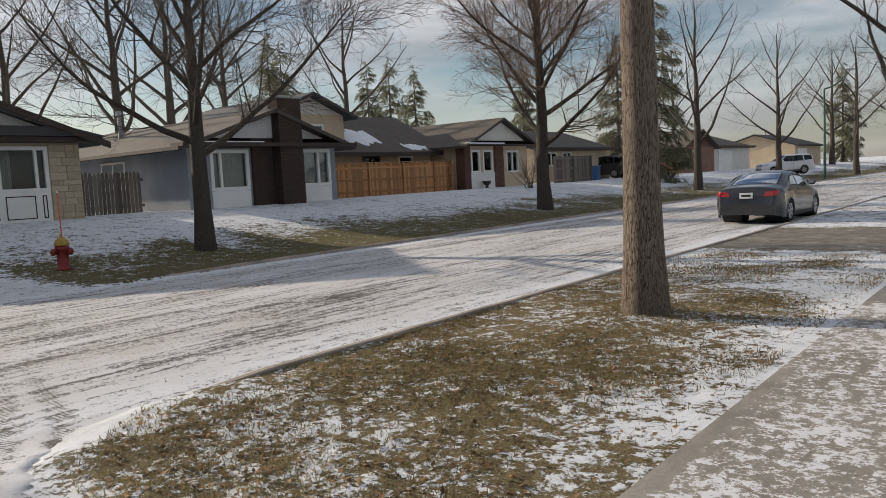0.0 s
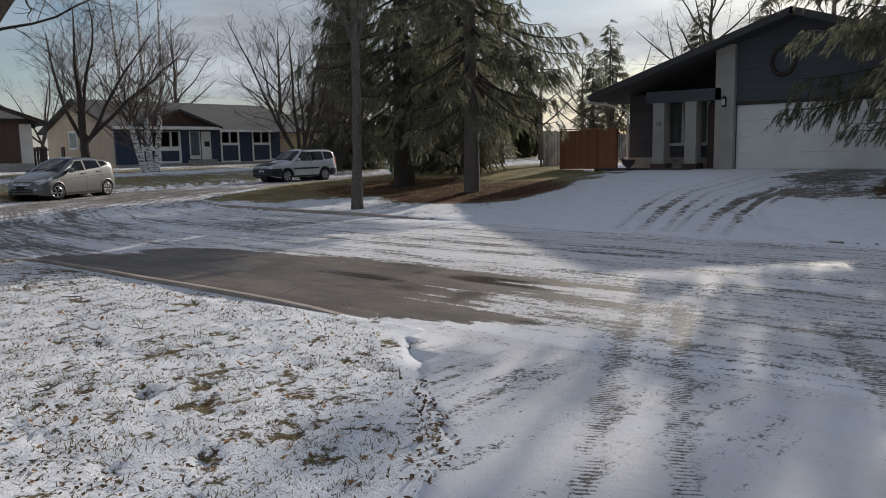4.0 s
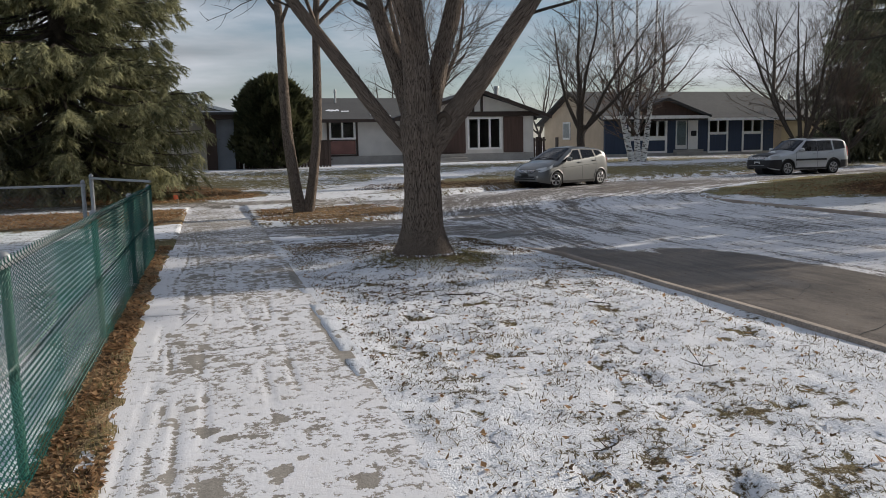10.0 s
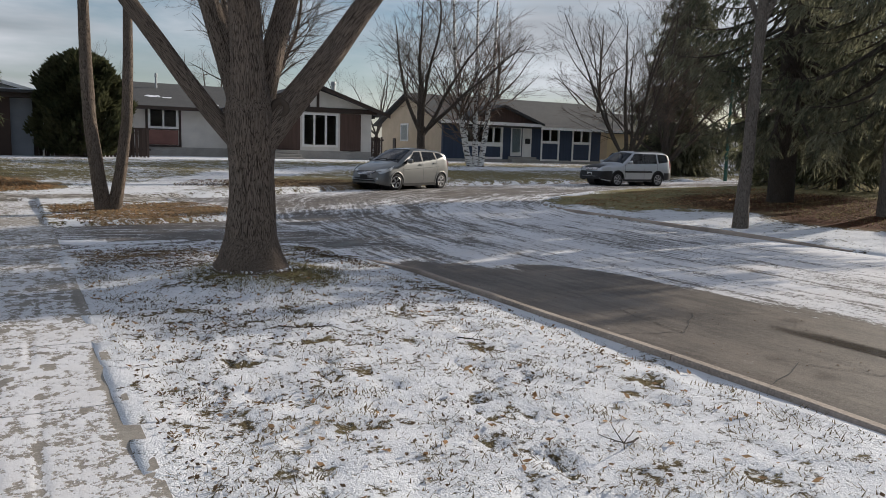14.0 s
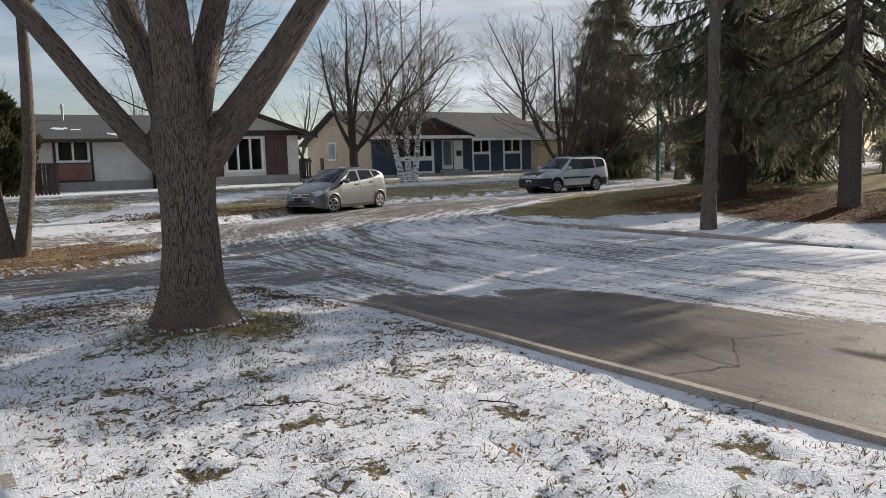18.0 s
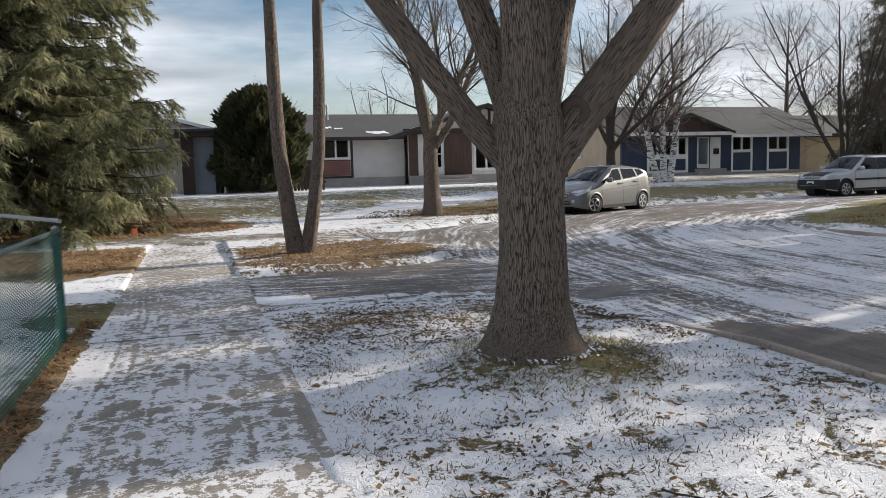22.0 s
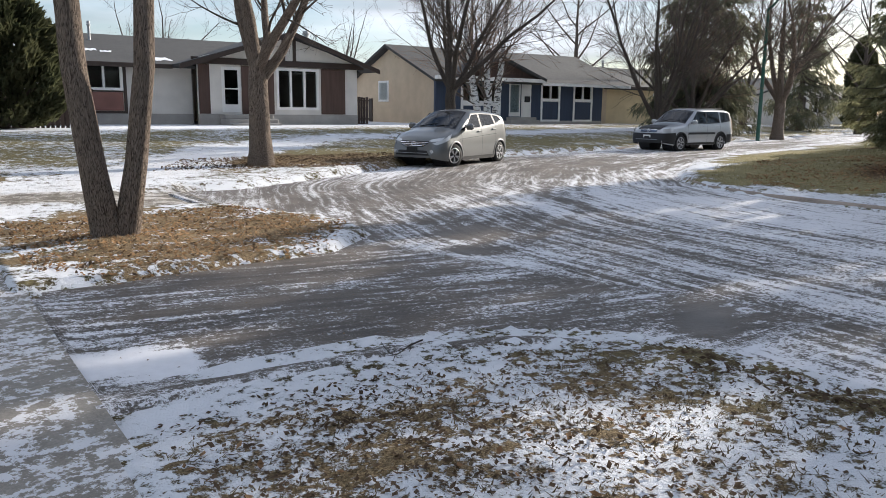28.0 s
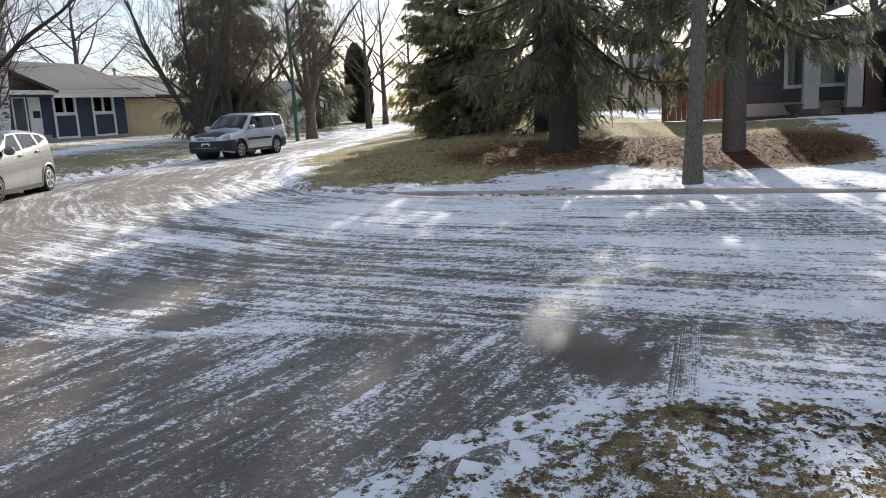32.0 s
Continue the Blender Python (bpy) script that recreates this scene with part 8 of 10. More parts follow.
car("hatchback", car_at(-13.82, -30.2, 24), "parked silver hatchback at the kerb on snowy road", M_SILVER, HATCH, plate_front=False)
car("sport_utility_car", car_at(-26.9, -32.35, 2), "parked pale silver car with black bumpers and bonnet cover", M_PALESIL, SUV, lower=M_BLACK)
car("coupe", car_at(-6.45, 22.9, 90), "dark grey two-door car parked along the kerb", M_DARKCAR, COUPE)
car("hatchback", car_at(5.85, -19.55, 0) @ pose(0, 0, -0.1), "bright green hatchback in a drive behind the fence", M_GREENCAR, HATCH)
car("hatchback", car_at(-26.8, 0.2, 180), "snow-dusted grey hatchback parked before the garage", M_SILVER, HATCH, dusty=True)
car("sport_utility_car", car_at(-27.5, 54.0, 180), "dark car parked in a drive behind the weathered fence", M_DARKCAR, SUV)
car("sport_utility_car", car_at(-18.6, 70.2, 220), "white car parked across a far drive", M_WHITECAR, SUV)

# ---- fences ----
def chain_link(x0, x1, low, top, half, step, r, tips=0.0):
    """Woven chain link: every wire zigzags and hooks into its neighbours; twisted tips stand above the top."""
    rows = int((top - low) / step)
    k = np.arange(rows + 1)
    z = np.linspace(low, top, rows + 1)
    lines = []
    for i in range(int((x1 - x0) / half)):
        off = half * ((k + i) % 2) * 1.06 - 0.03 * half
        x = x0 + i * half
        y = 0.0075 * np.where((k + i) % 2 == 0, 1, -1) + 0.012 * math.sin(x * 1.7) * np.sin(z * 2.6)
        p = np.c_[x + off, y, z + 0.004 * math.sin(x * 2.3)]
        if tips:
            e = p[-1]
            lean = half * (0.35 if (rows + i) % 2 else -0.35)
            p = np.vstack([p, e + np.array([-lean, 0, tips * 0.6]), e + np.array([-lean * 0.2, 0.004, tips])])
        lines.append((p, np.full(len(p), r)))
    return lines


def mesh_fence():
    """Green chain-link fence along the pavement, hung on a top rail between posts."""
    a, b = Vector((0.19, -3.9)), Vector((0.17, -15.3))
    d = (b - a)
    ln = d.length
    ang = math.degrees(math.atan2(d.y, d.x))
    f = thing("mesh_fence", pose(a.x, a.y, LAWN_Z, 0, 0.2, ang), "green vinyl chain-link fence with a grey top rail", "fence")
    top, low = 1.09, 0.03
    lines = chain_link(0.0, ln, low, top, 0.031, 0.034, 0.0029, 0.02)
    ob = tube_part("wire_mesh", lines, 3, M_GREENW, f)
    tagged(ob, kind="stuff")
    part("top_rail", rod((0, 0.03, top - 0.02), (ln, 0.03, top - 0.02), 0.021, 0.021, 12), M_GALV, f)
    part("bottom_wire", rod((0, 0.0, 0.05), (ln, 0.0, 0.05), 0.003, 0.003, 5), M_GREENW, f)
    for k in range(1, 5):
        x = ln * k / 4 - (0.03 if k == 4 else 0)
        bm = rod((x, 0.045, -0.15), (x, 0.045, top - 0.03), 0.024 if k < 4 else 0.03, None, 12)
        post = part("post", bm, M_GREENP, f)
        part("post_cap", lathe([(0.033, 0), (0.034, 0.04), (0.015, 0.06)], 12, None, Matrix.Translation((x, 0.045, top - 0.03))), M_GALV, post)
        for zz in (0.3, 0.6, 0.9):
            part("tie", rod((x - 0.03, 0.045, zz), (x + 0.03, 0.0, zz + 0.02), 0.003, 0.003, 4), M_GALV, post)
    return f


mesh_fence()


def gate():
    g = thing("mesh_gate", pose(0.285, -3.83, LAWN_Z, 0, -3.5, 4), "galvanised gate with dark chain-link mesh on a capped post", "gate")
    bm = rod((0, 0, -0.2), (0, 0, 1.04), 0.042, 0.042, 16)
    post = part("gate_post", bm, M_GALV, g)
    bm = lathe([(0.052, 0), (0.054, 0.07), (0.046, 0.08), (0.018, 0.086), (0.026, 0.096), (0.044, 0.13), (0.03, 0.165), (0.005, 0.185)], 4, None, Matrix.Translation((0, 0, 1.02)))
    part("cap", bm, M_GALV, post)
    for z in (0.12, 0.86):
        bm = lathe([(0.05, 0), (0.053, 0.01), (0.053, 0.045), (0.05, 0.055)], 14, None, Matrix.Translation((0, 0, z)))
        box(0.03, 0.16, -0.012, 0.012, z + 0.012, z + 0.045, 0, bm)
        part("hinge", bm, M_GALV, post)
    leaf = part("gate_leaf", rod((0.12, 0, 0.06), (0.12, 0, 1.03), 0.02, 0.02, 12), M_GALV, g)
    part("gate_rail", rod((0.0, 0, 0.98), (1.3, 0, 0.98), 0.021, 0.021, 12), M_GALV, leaf)
    part("gate_rail", rod((0.17, 0, 0.1), (1.3, 0, 0.1), 0.018, 0.018, 12), M_GALV, leaf)
    part("gate_stile", rod((1.3, 0, 0.06), (1.3, 0, 1.03), 0.02, 0.02, 12), M_GALV, leaf)
    lines = chain_link(0.14, 1.29, 0.1, 0.98, 0.03, 0.032, 0.0022)
    tagged(tube_part("wire_mesh", lines, 3, M_BLACK, g), kind="stuff")
    return g


gate()


def galv_fence():
    f = thing("mesh_fence", pose(1.28, -17.35, ground_at(1.28, -17.35), 0, 0, 0), "galvanised mesh fence along a drive", "fence")
    for k, x in enumerate((0, 0.14, 2.6, 5.2, 7.8)):
        post = part("post", rod((x, 0, -0.15), (x, 0, 1.15 - 0.1 * (k == 1)), 0.035 if k < 2 else 0.026, None, 12), M_GALV, f)
        part("post_cap", lathe([(0.038, 0), (0.038, 0.04), (0.012, 0.07)], 12, None, Matrix.Translation((x, 0, 1.13 - 0.1 * (k == 1)))), M_GALV, post)
    part("top_rail", rod((0.1, 0, 1.0), (7.8, 0, 1.0), 0.02, 0.02, 10), M_GALV, f)
    part("side_rail", rod((0, 0, 1.12), (-1.1, 2.0, 1.1), 0.02, 0.02, 10), M_GALV, f)
    lines = chain_link(0.14, 7.8, 0.03, 1.0, 0.04, 0.042, 0.0018)
    tagged(tube_part("wire_mesh", lines, 3, M_GALV, f), kind="stuff")


galv_fence()


def board_fence(m, label, length, high, material, board=0.14, gap=0.01, pointed=False, rails=(0.35, 1.3), rail_front=False, cap=False, jitter=0.02, seed=1, horizontal=False, step=0.0):
    f = thing("wooden_fence", m, label, "fence")
    rng = random.Random(seed)
    n = int(length / (board + gap))
    if horizontal:
        for k in range(int(high / (board + gap))):
            z = 0.06 + k * (board + gap)
            part("board", box(0, length, -0.012, 0.012, z, z + board, 0.004), material, f)
    else:
        meshes = {}
        for i in range(n):
            h = high + rng.uniform(-jitter, jitter)
            key = round(h, 2)
            if key not in meshes:
                if pointed:
                    bm = prism([(0, 0), (board, 0), (board, key - 0.08), (board * 0.75, key), (board * 0.25, key), (0, key - 0.08)], -0.01, 0.01)
                else:
                    bm = box(0, board, -0.01, 0.01, 0.0, key, 0.003)
                me = bpy.data.meshes.new("board")
                bm.to_mesh(me)
                bm.free()
                me.materials.append(material)
                meshes[key] = me
            ob = new("board", meshes[key])
            ob.parent = f
            ob.location = (i * (board + gap), rng.uniform(-0.004, 0.004), 0.02 + step * i)
    yy = (-0.05, -0.012) if rail_front else (0.012, 0.05)
    for z in rails:
        part("rail", box(0, length, yy[0], yy[1], z, z + 0.09, 0.004), material, f)
    for k in range(int(length / 2.4) + 1):
        x = min(length - 0.05, k * 2.4)
        part("post", box(x - 0.045, x + 0.045, yy[0] - 0.05 if rail_front else yy[1], (yy[0] if rail_front else yy[1] + 0.09), -0.2, high + 0.04, 0.005), material, f)
    if cap:
        part("cap_rail", box(-0.02, length + 0.02, -0.06, 0.07, high + 0.045, high + 0.085, 0.006), material, f)
    return f


board_fence(pose(-26.4, 11.75, 0.72, 0, 0, 90), "weathered grey picket fence between two houses", 3.4, 1.6, M_OLDWOOD, 0.13, 0.02, True, seed=2, jitter=0.04)
board_fence(pose(-25.4, 23.6, 0.75, 0, 0, 90), "tall orange-stained cedar fence with rails", 8.6, 1.62, M_WOOD, 0.14, 0.004, False, (0.3, 0.85, 1.4), True, True, seed=3)
board_fence(pose(-25.2, 32.2, 0.75, 0, 0, 180), "short return of orange-stained cedar fence", 2.2, 1.62, M_WOOD, 0.14, 0.004, seed=4, cap=True)
board_fence(pose(-24.6, 41.6, 0.8, 0, 0, 90), "weathered grey board fence with rails", 5.0, 1.7, M_OLDWOOD, 0.14, 0.012, False, (0.2, 0.9, 1.55), True, seed=5)
board_fence(pose(-27.2, -16.6, 0.52, 0, 0, 90), "rust-red board fence beside the charcoal house", 2.5, 1.5, M_RUST, 0.14, 0.004, seed=6, cap=True)
board_fence(pose(-1.9, -45.6, 0.4, 0, 0, 180), "dark brown picket fence beside the cream house", 2.1, 1.55, M_DARKWOOD, 0.1, 0.05, seed=7)
board_fence(pose(-4.0, -46.0, 0.4, 0, 0, 180), "dark brown picket fence under the cedar", 3.2, 1.5, M_DARKWOOD, 0.1, 0.06, seed=8)
board_fence(pose(-20.2, -48.2, 0.45, 0, 0, 180), "dark gate boards between two houses", 1.2, 1.5, M_DARKWOOD, 0.14, 0.02, seed=9)
board_fence(pose(9.0, -37.0, 0.1, 0, 0, 180), "dark board fence behind the spruce", 4.5, 1.6, M_DARKWOOD, 0.14, 0.02, seed=10)


# ---- street furniture ----
def hydrant():
    h = thing("fire_hydrant", at(-16.2, 7.35, ground_at(-16.2, 7.35) - 0.02), "red fire hydrant with yellow cap and orange marker rod", "fire hydrant")
    part("barrel", lathe([(0.16, 0), (0.165, 0.05), (0.12, 0.06), (0.115, 0.42), (0.14, 0.44), (0.14, 0.5), (0.12, 0.52)], 18), M_REDP, h)
    part("bonnet", lathe([(0.15, 0.52), (0.15, 0.56), (0.12, 0.63), (0.06, 0.69), (0.03, 0.7), (0.03, 0.76)], 16), M_YELP, h)
    for a in (0, 120, 240):
        mm = pose(0, 0, 0.4, 90, 0, a)
        noz = part("nozzle", lathe([(0.055, 0.08), (0.06, 0.17), (0.075, 0.17), (0.075, 0.21), (0.03, 0.22), (0.025, 0.25)], 12, None, mm), M_REDP, h)
    part("marker_rod", rod((0.04, 0, 0.7), (0.01, 0, 1.62), 0.014, 0.012, 8), M_ORANGE, h)
    part("marker_tip", rod((0.01, 0, 1.62), (0.01, 0, 1.67), 0.02, 0.016, 8), M_SIGN, h)


hydrant()


def text_part(body, size, m, material, parent, name="writing"):
    cu = bpy.data.curves.new(name, "FONT")
    cu.body, cu.size, cu.align_x, cu.align_y, cu.extrude = body, size, "CENTER", "CENTER", 0.003
    tmp = bpy.data.objects.new(name, cu)
    scene.collection.objects.link(tmp)
    dg = bpy.context.evaluated_depsgraph_get()
    me = bpy.data.meshes.new_from_object(tmp.evaluated_get(dg))
    bpy.data.objects.remove(tmp)
    me.materials.append(material)
    ob = new(name, me)
    ob.parent = parent
    ob.matrix_local = m
    return ob


def sign_pole():
    p = thing("sign_pole", at(-15.2, -1.95), "tall green steel pole with a no-parking sign", "sign post")
    part("pole", rod((0, 0, -0.2), (0, 0, 7.5), 0.1, 0.07, 16), M_POLE, p)
    part("base_plate", lathe([(0.2, -0.02), (0.2, 0.02), (0.13, 0.04), (0.12, 0.1)], 16), M_POLE, p)
    sg = part("sign_plate", box(0.11, 0.118, -0.16, 0.16, 2.36, 2.76, 0.004), M_SIGN, p)
    bm = bmesh.new()
    for i in range(28):
        a, b = i * 2 * math.pi / 28, (i + 1) * 2 * math.pi / 28
        vs = [(0.1205, r * math.cos(q), 2.58 + r * math.sin(q)) for q in (a, b) for r in (0.092, 0.118)]
        bm.faces.new([bm.verts.new(vs[k]) for k in (0, 1, 3, 2)])
    part("ring", bm, M_SIGNRED, sg)
    bm = box(0.119, 0.121, -0.1, 0.1, 2.572, 2.588)
    bmesh.ops.rotate(bm, verts=bm.verts[:], cent=(0.12, 0, 2.58), matrix=Matrix.Rotation(radians(45), 3, "X"))
    part("bar", bm, M_SIGNRED, sg)
    part("arrow", box(0.1185, 0.121, -0.08, 0.08, 2.415, 2.43), M_INK, sg)
    text_part("P", 0.15, pose(0.1195, 0, 2.58, 90, 0, 90), M_INK, sg)
    bm = bmesh.new()
    for k in range(2):
        edge = 0.006
        box(0.1185, 0.1205, -0.15, 0.15, 2.37 + k * 0.375, 2.376 + k * 0.375, 0, bm)
        box(0.1185, 0.1205, -0.15 + k * 0.294, -0.144 + k * 0.294, 2.376, 2.745, 0, bm)
    part("border", bm, M_SIGNRED, sg)
    part("band", lathe([(0.108, 2.45), (0.112, 2.455), (0.112, 2.475), (0.108, 2.48)], 14), M_GALV, p)
    part("band", lathe([(0.108, 2.65), (0.112, 2.655), (0.112, 2.675), (0.108, 2.68)], 14), M_GALV, p)


sign_pole()


def street_lamp(x, y, rz, tall=8.2):
    p = thing("street_lamp", at(x, y, None, rz), "tall grey-green street lamp with a curved arm", "street lamp", "street lamps")
    part("pole", rod((0, 0, -0.2), (0, 0, tall - 1.2), 0.11, 0.07, 14), M_GREENP, p)
    pts = [(1.6 * math.sin(a), 0, tall - 1.2 + 1.3 * (1 - math.cos(a)) ** 0.8) for a in np.linspace(0, math.pi / 2, 10)]
    tube_part("arm", [(np.array(pts), np.linspace(0.07, 0.045, 10))], 10, M_GREENP, p)
    head = part("lamp_head", box(1.5, 2.15, -0.14, 0.14, tall + 0.02, tall + 0.16, 0.05), M_GALV, p)
    part("lens", box(1.6, 2.05, -0.1, 0.1, tall - 0.03, tall + 0.018, 0.02), M_CLEAR, head)


street_lamp(-14.5, 66.0, 0)
street_lamp(-39.2, -36.9, 60)


# ---- shrubs and small trees ----
def cedar(x, y, tall, r, seed, label):
    rng = np.random.RandomState(seed)
    t = thing("cedar_shrub", at(x, y), label, "shrub")
    tube_part("stem", [(np.array([(0, 0, -0.1), (0, 0, tall * 0.5), (0.05, 0, tall * 0.9)]), np.array([0.14, 0.09, 0.02]))], 8, M_BARK2, t)
    n = 9000
    z = rng.rand(n) ** 0.9
    prof = np.interp(z, [0, 0.08, 0.35, 0.7, 0.92, 1], [0.55, 0.85, 1.0, 0.85, 0.5, 0.1]) * r
    a = rng.rand(n) * 2 * math.pi
    lump = 1 + 0.14 * np.sin(a * 5 + z * 9) + 0.12 * np.sin(a * 9 - z * 17)
    rr = prof * lump * (0.78 + 0.25 * rng.rand(n))
    P = np.c_[rr * np.cos(a), rr * np.sin(a), 0.1 + z * tall]
    outw = np.c_[np.cos(a), np.sin(a), 0.9 + 0 * a] + rng.normal(0, 0.35, (n, 3))
    outw /= np.linalg.norm(outw, axis=1)[:, None]
    verts = []
    for j in range(3):
        side = np.cross(outw, rng.normal(0, 1, (n, 3)))
        side /= np.linalg.norm(side, axis=1)[:, None]
        s = (0.1 + 0.1 * rng.rand(n))[:, None]
        verts.append(np.stack([P - side * s * 0.5, P + side * s * 0.5, P + outw * s * 1.7], 1))
    V = np.concatenate(verts).reshape(-1, 3)
    me = fast_mesh("foliage", V, np.arange(len(V)).reshape(-1, 3))
    me.materials.append(M_CEDAR)
    ob = new("foliage", me)
    ob.parent = t
    tagged(ob, kind="stuff")
    return t


cedar(-3.85, -41.8, 4.35, 1.8, 5, "large rounded dark green cedar by a picket fence")
ced2 = cedar(-78.0, -51.4, 8.2, 1.2, 6, "tall narrow cedar by a far house")
tagged(copy_thing(ced2, at(-81.5, -52.6, None, 40, 0.95)), "tall narrow cedar by a far house")


def shrub(x, y, tall, r, seed, label):
    rng = np.random.RandomState(seed)
    t = thing("bare_shrub", at(x, y), label, "shrub")
    first = [limb(rng, (rng.normal(0, 0.12), rng.normal(0, 0.12), -0.05), (rng.normal(0, 0.5), rng.normal(0, 0.5), 1), tall * (0.6 + 0.5 * rng.rand()), 0.02, 0.006, 7, 0.1, 0.0) for _ in range(16)]
    second = [o for ln in first for o in offshoots(rng, ln, 12, 0.2, 1, 40, 0.55, 0.6, 4, 0.15, 0.0, 0.4, 0.004)]
    tube_part("stems", first, 5, M_TWIG, t)
    tagged(tube_part("twig_crown", second, 3, M_TWIGR, t), kind="stuff")


shrub(-22.3, 35.2, 2.0, 1.2, 71, "bare twiggy shrub before the tan house")
shrub(-26.2, -1.9, 2.6, 1.6, 74, "tall rusty bare shrub beside the garage")
shrub(-52.0, -46.5, 2.2, 1.2, 72, "bare twiggy shrub by a pale house")
shrub(-28.4, -11.6, 0.7, 0.4, 73, "small dark shrub on the porch bed")

# far conifers and bare crowns behind the roofs
tagged(copy_thing(spruce_far, at(-70.5, 12.0, 0.6, 10, 0.9)), "small far conifer behind a roof")
tagged(copy_thing(spruce_far, at(-62.0, -4.0, 0.6, 80, 0.95)), "far conifer behind a garage roof")
for i, (x, y, s, rz) in enumerate(((-52, 42, 1.0, 0), (-60, 50, 1.1, 50), (-58, 60, 1.0, 120), (-48, 56, 0.85, 200), (-64, 70, 1.15, 30), (-50, 78, 1.0, 260), (-30, 62, 0.9, 15))):
    tagged(copy_thing(spruce_far, at(x, y, 0.6, rz, s)), "dark far conifer behind the houses", group="far conifers")
for x, y, s, rz, src in ((-44, 24, 1.5, 20, far_ash), (-48, 30, 1.6, 130, far_ash), (-50, 36, 1.5, 250, far_ash), (-42, 17, 1.2, 60, far_ash), (-46, 45, 1.4, 310, far_ash),
                         (-55, -6, 1.2, 10, far_ash), (-60, -14, 1.35, 100, far_ash), (-64, -24, 1.4, 30, far_ash), (-70, 2, 1.1, 300, far_oak), (-72, 8, 1.0, 40, far_oak),
                         (-14, -62, 0.8, 20, far_oak), (-28, -64, 0.85, 140, far_oak), (-40, -64, 1.1, 260, far_ash), (-6, -60, 0.6, 70, far_ash), (4, -58, 0.6, 190, far_oak), (-52, -64, 1.2, 10, far_ash),
                         (-52, -46.5, 1.05, 100, far_oak), (-60, -42, 1.0, 200, far_ash), (-75, -47, 1.2, 300, far_ash), (-80, -58, 1.3, 30, far_ash), (-90, -50, 1.2, 150, far_ash), (-62, -32, 1.1, 80, far_oak),
                         (-17.0, 62.5, 1.0, 20, far_ash), (-14.5, 78, 1.1, 130, far_ash), (-12, 92, 1.2, 250, far_ash), (-3.2, 26, 1.0, 160, far_ash), (-3.5, 44, 1.05, 60, far_ash),
                         (-34, 84, 1.2, 10, far_ash), (-22, 104, 1.3, 200, far_ash), (-6, 112, 1.3, 90, far_ash), (8, -62, 0.62, 0, far_ash)):
    tagged(copy_thing(src, at(x, y, None, rz, s)), "bare grey tree beyond the houses", group="far bare trees")
tagged(copy_thing(spruce_far, at(-20.8, 48.5, None, 30, 0.9)), "snow-dusted spruce by the weathered fence")
tagged(copy_thing(spruce_far, at(6.5, -26.0, None, 30, 0.75)), "dark spruce beside the drive")

# ---- small things by the houses ----
def bin_thing(x, y, z, rz, material, label, h=1.05):
    b = thing("wheeled_bin", pose(x, y, z, 0, 0, rz), label, "bin")
    part("tub", prism([(-0.24, 0.06), (0.24, 0.06), (0.3, h - 0.08), (-0.3, h - 0.08)], -0.27, 0.27), material, b)
    part("lid", box(-0.33, 0.33, -0.31, 0.33, h - 0.08, h, 0.03), material, b)
    for s in (-1, 1):
        part("wheel", rod((s * 0.22, 0.27, 0.1), (s * 0.28, 0.27, 0.1), 0.1, 0.1, 14), M_TYRE, b)
    part("handle", rod((-0.25, 0.36, h - 0.1), (0.25, 0.36, h - 0.1), 0.018, 0.018, 8), material, b)


bin_thing(-27.9, 3.35, 0.76, 90, M_BLACK, "black wheeled bin by the side entry")
bin_thing(-24.9, 47.6, 0.8, 90, M_BLUEBIN, "blue wheeled bin beside the weathered fence")


def pot(x, y, z, label):
    p = thing("plant_pot", pose(x, y, z), label, "plant pot")
    part("urn", lathe([(0.12, 0), (0.1, 0.04), (0.06, 0.1), (0.2, 0.22), (0.25, 0.36), (0.27, 0.38), (0.24, 0.38)], 16), M_IRON, p)
    part("soil", lathe([(0.01, 0.33), (0.23, 0.34), (0.2, 0.36)], 12), M_DARKWOOD, p)


pot(-25.6, -12.9, ground_at(-25.6, -12.9), "small dark urn on the porch bed")
pot(-24.6, 34.4, ground_at(-24.6, 34.4) + 0.02, "dark planter under a white bay window")


def lawn_edging():
    e = thing("edging", pose(-26.0, -14.4, ground_at(-26, -14.4)), "dark timber bed edging before the porch", "edging")
    part("timber", box(-0.1, 0.1, 0, 3.6, -0.05, 0.14, 0.02), M_DARKWOOD, e)
    part("timber", box(-1.0, -0.101, 0, 0.2, -0.05, 0.14, 0.02), M_DARKWOOD, e)


lawn_edging()


def marker_flag():
    f = thing("marker_flag", pose(0.18, -25.2, ground_at(0.18, -25.2)), "small orange-red marker flag in the leaves", "flag")
    part("wire", rod((0, 0, -0.05), (0.02, 0, 0.32), 0.004, 0.004, 5), M_GALV, f)
    bm = bmesh.new()
    q = [(-0.01, 0, 0.2), (0.12, 0.02, 0.19), (0.13, 0.0, 0.31), (0.02, 0, 0.32)]
    vs = [bm.verts.new(p) for p in q] + [bm.verts.new((x_, y_ + 0.004, z_)) for x_, y_, z_ in q]
    for fc in ((0, 1, 2, 3), (7, 6, 5, 4), (0, 4, 5, 1), (1, 5, 6, 2), (2, 6, 7, 3), (3, 7, 4, 0)):
        bm.faces.new([vs[i] for i in fc])
    part("cloth", bm, M_ORANGE, f)


marker_flag()


def drain_cover(x, y):
    p = thing("drain_cover", pose(x, y, ground_at(x, y)), "dark iron drain cover set in the snow", "drain cover")
    part("plate", lathe([(0.36, -0.02), (0.36, 0.012), (0.33, 0.016)], 24), M_IRON, p)


drain_cover(-13.9, -2.0)


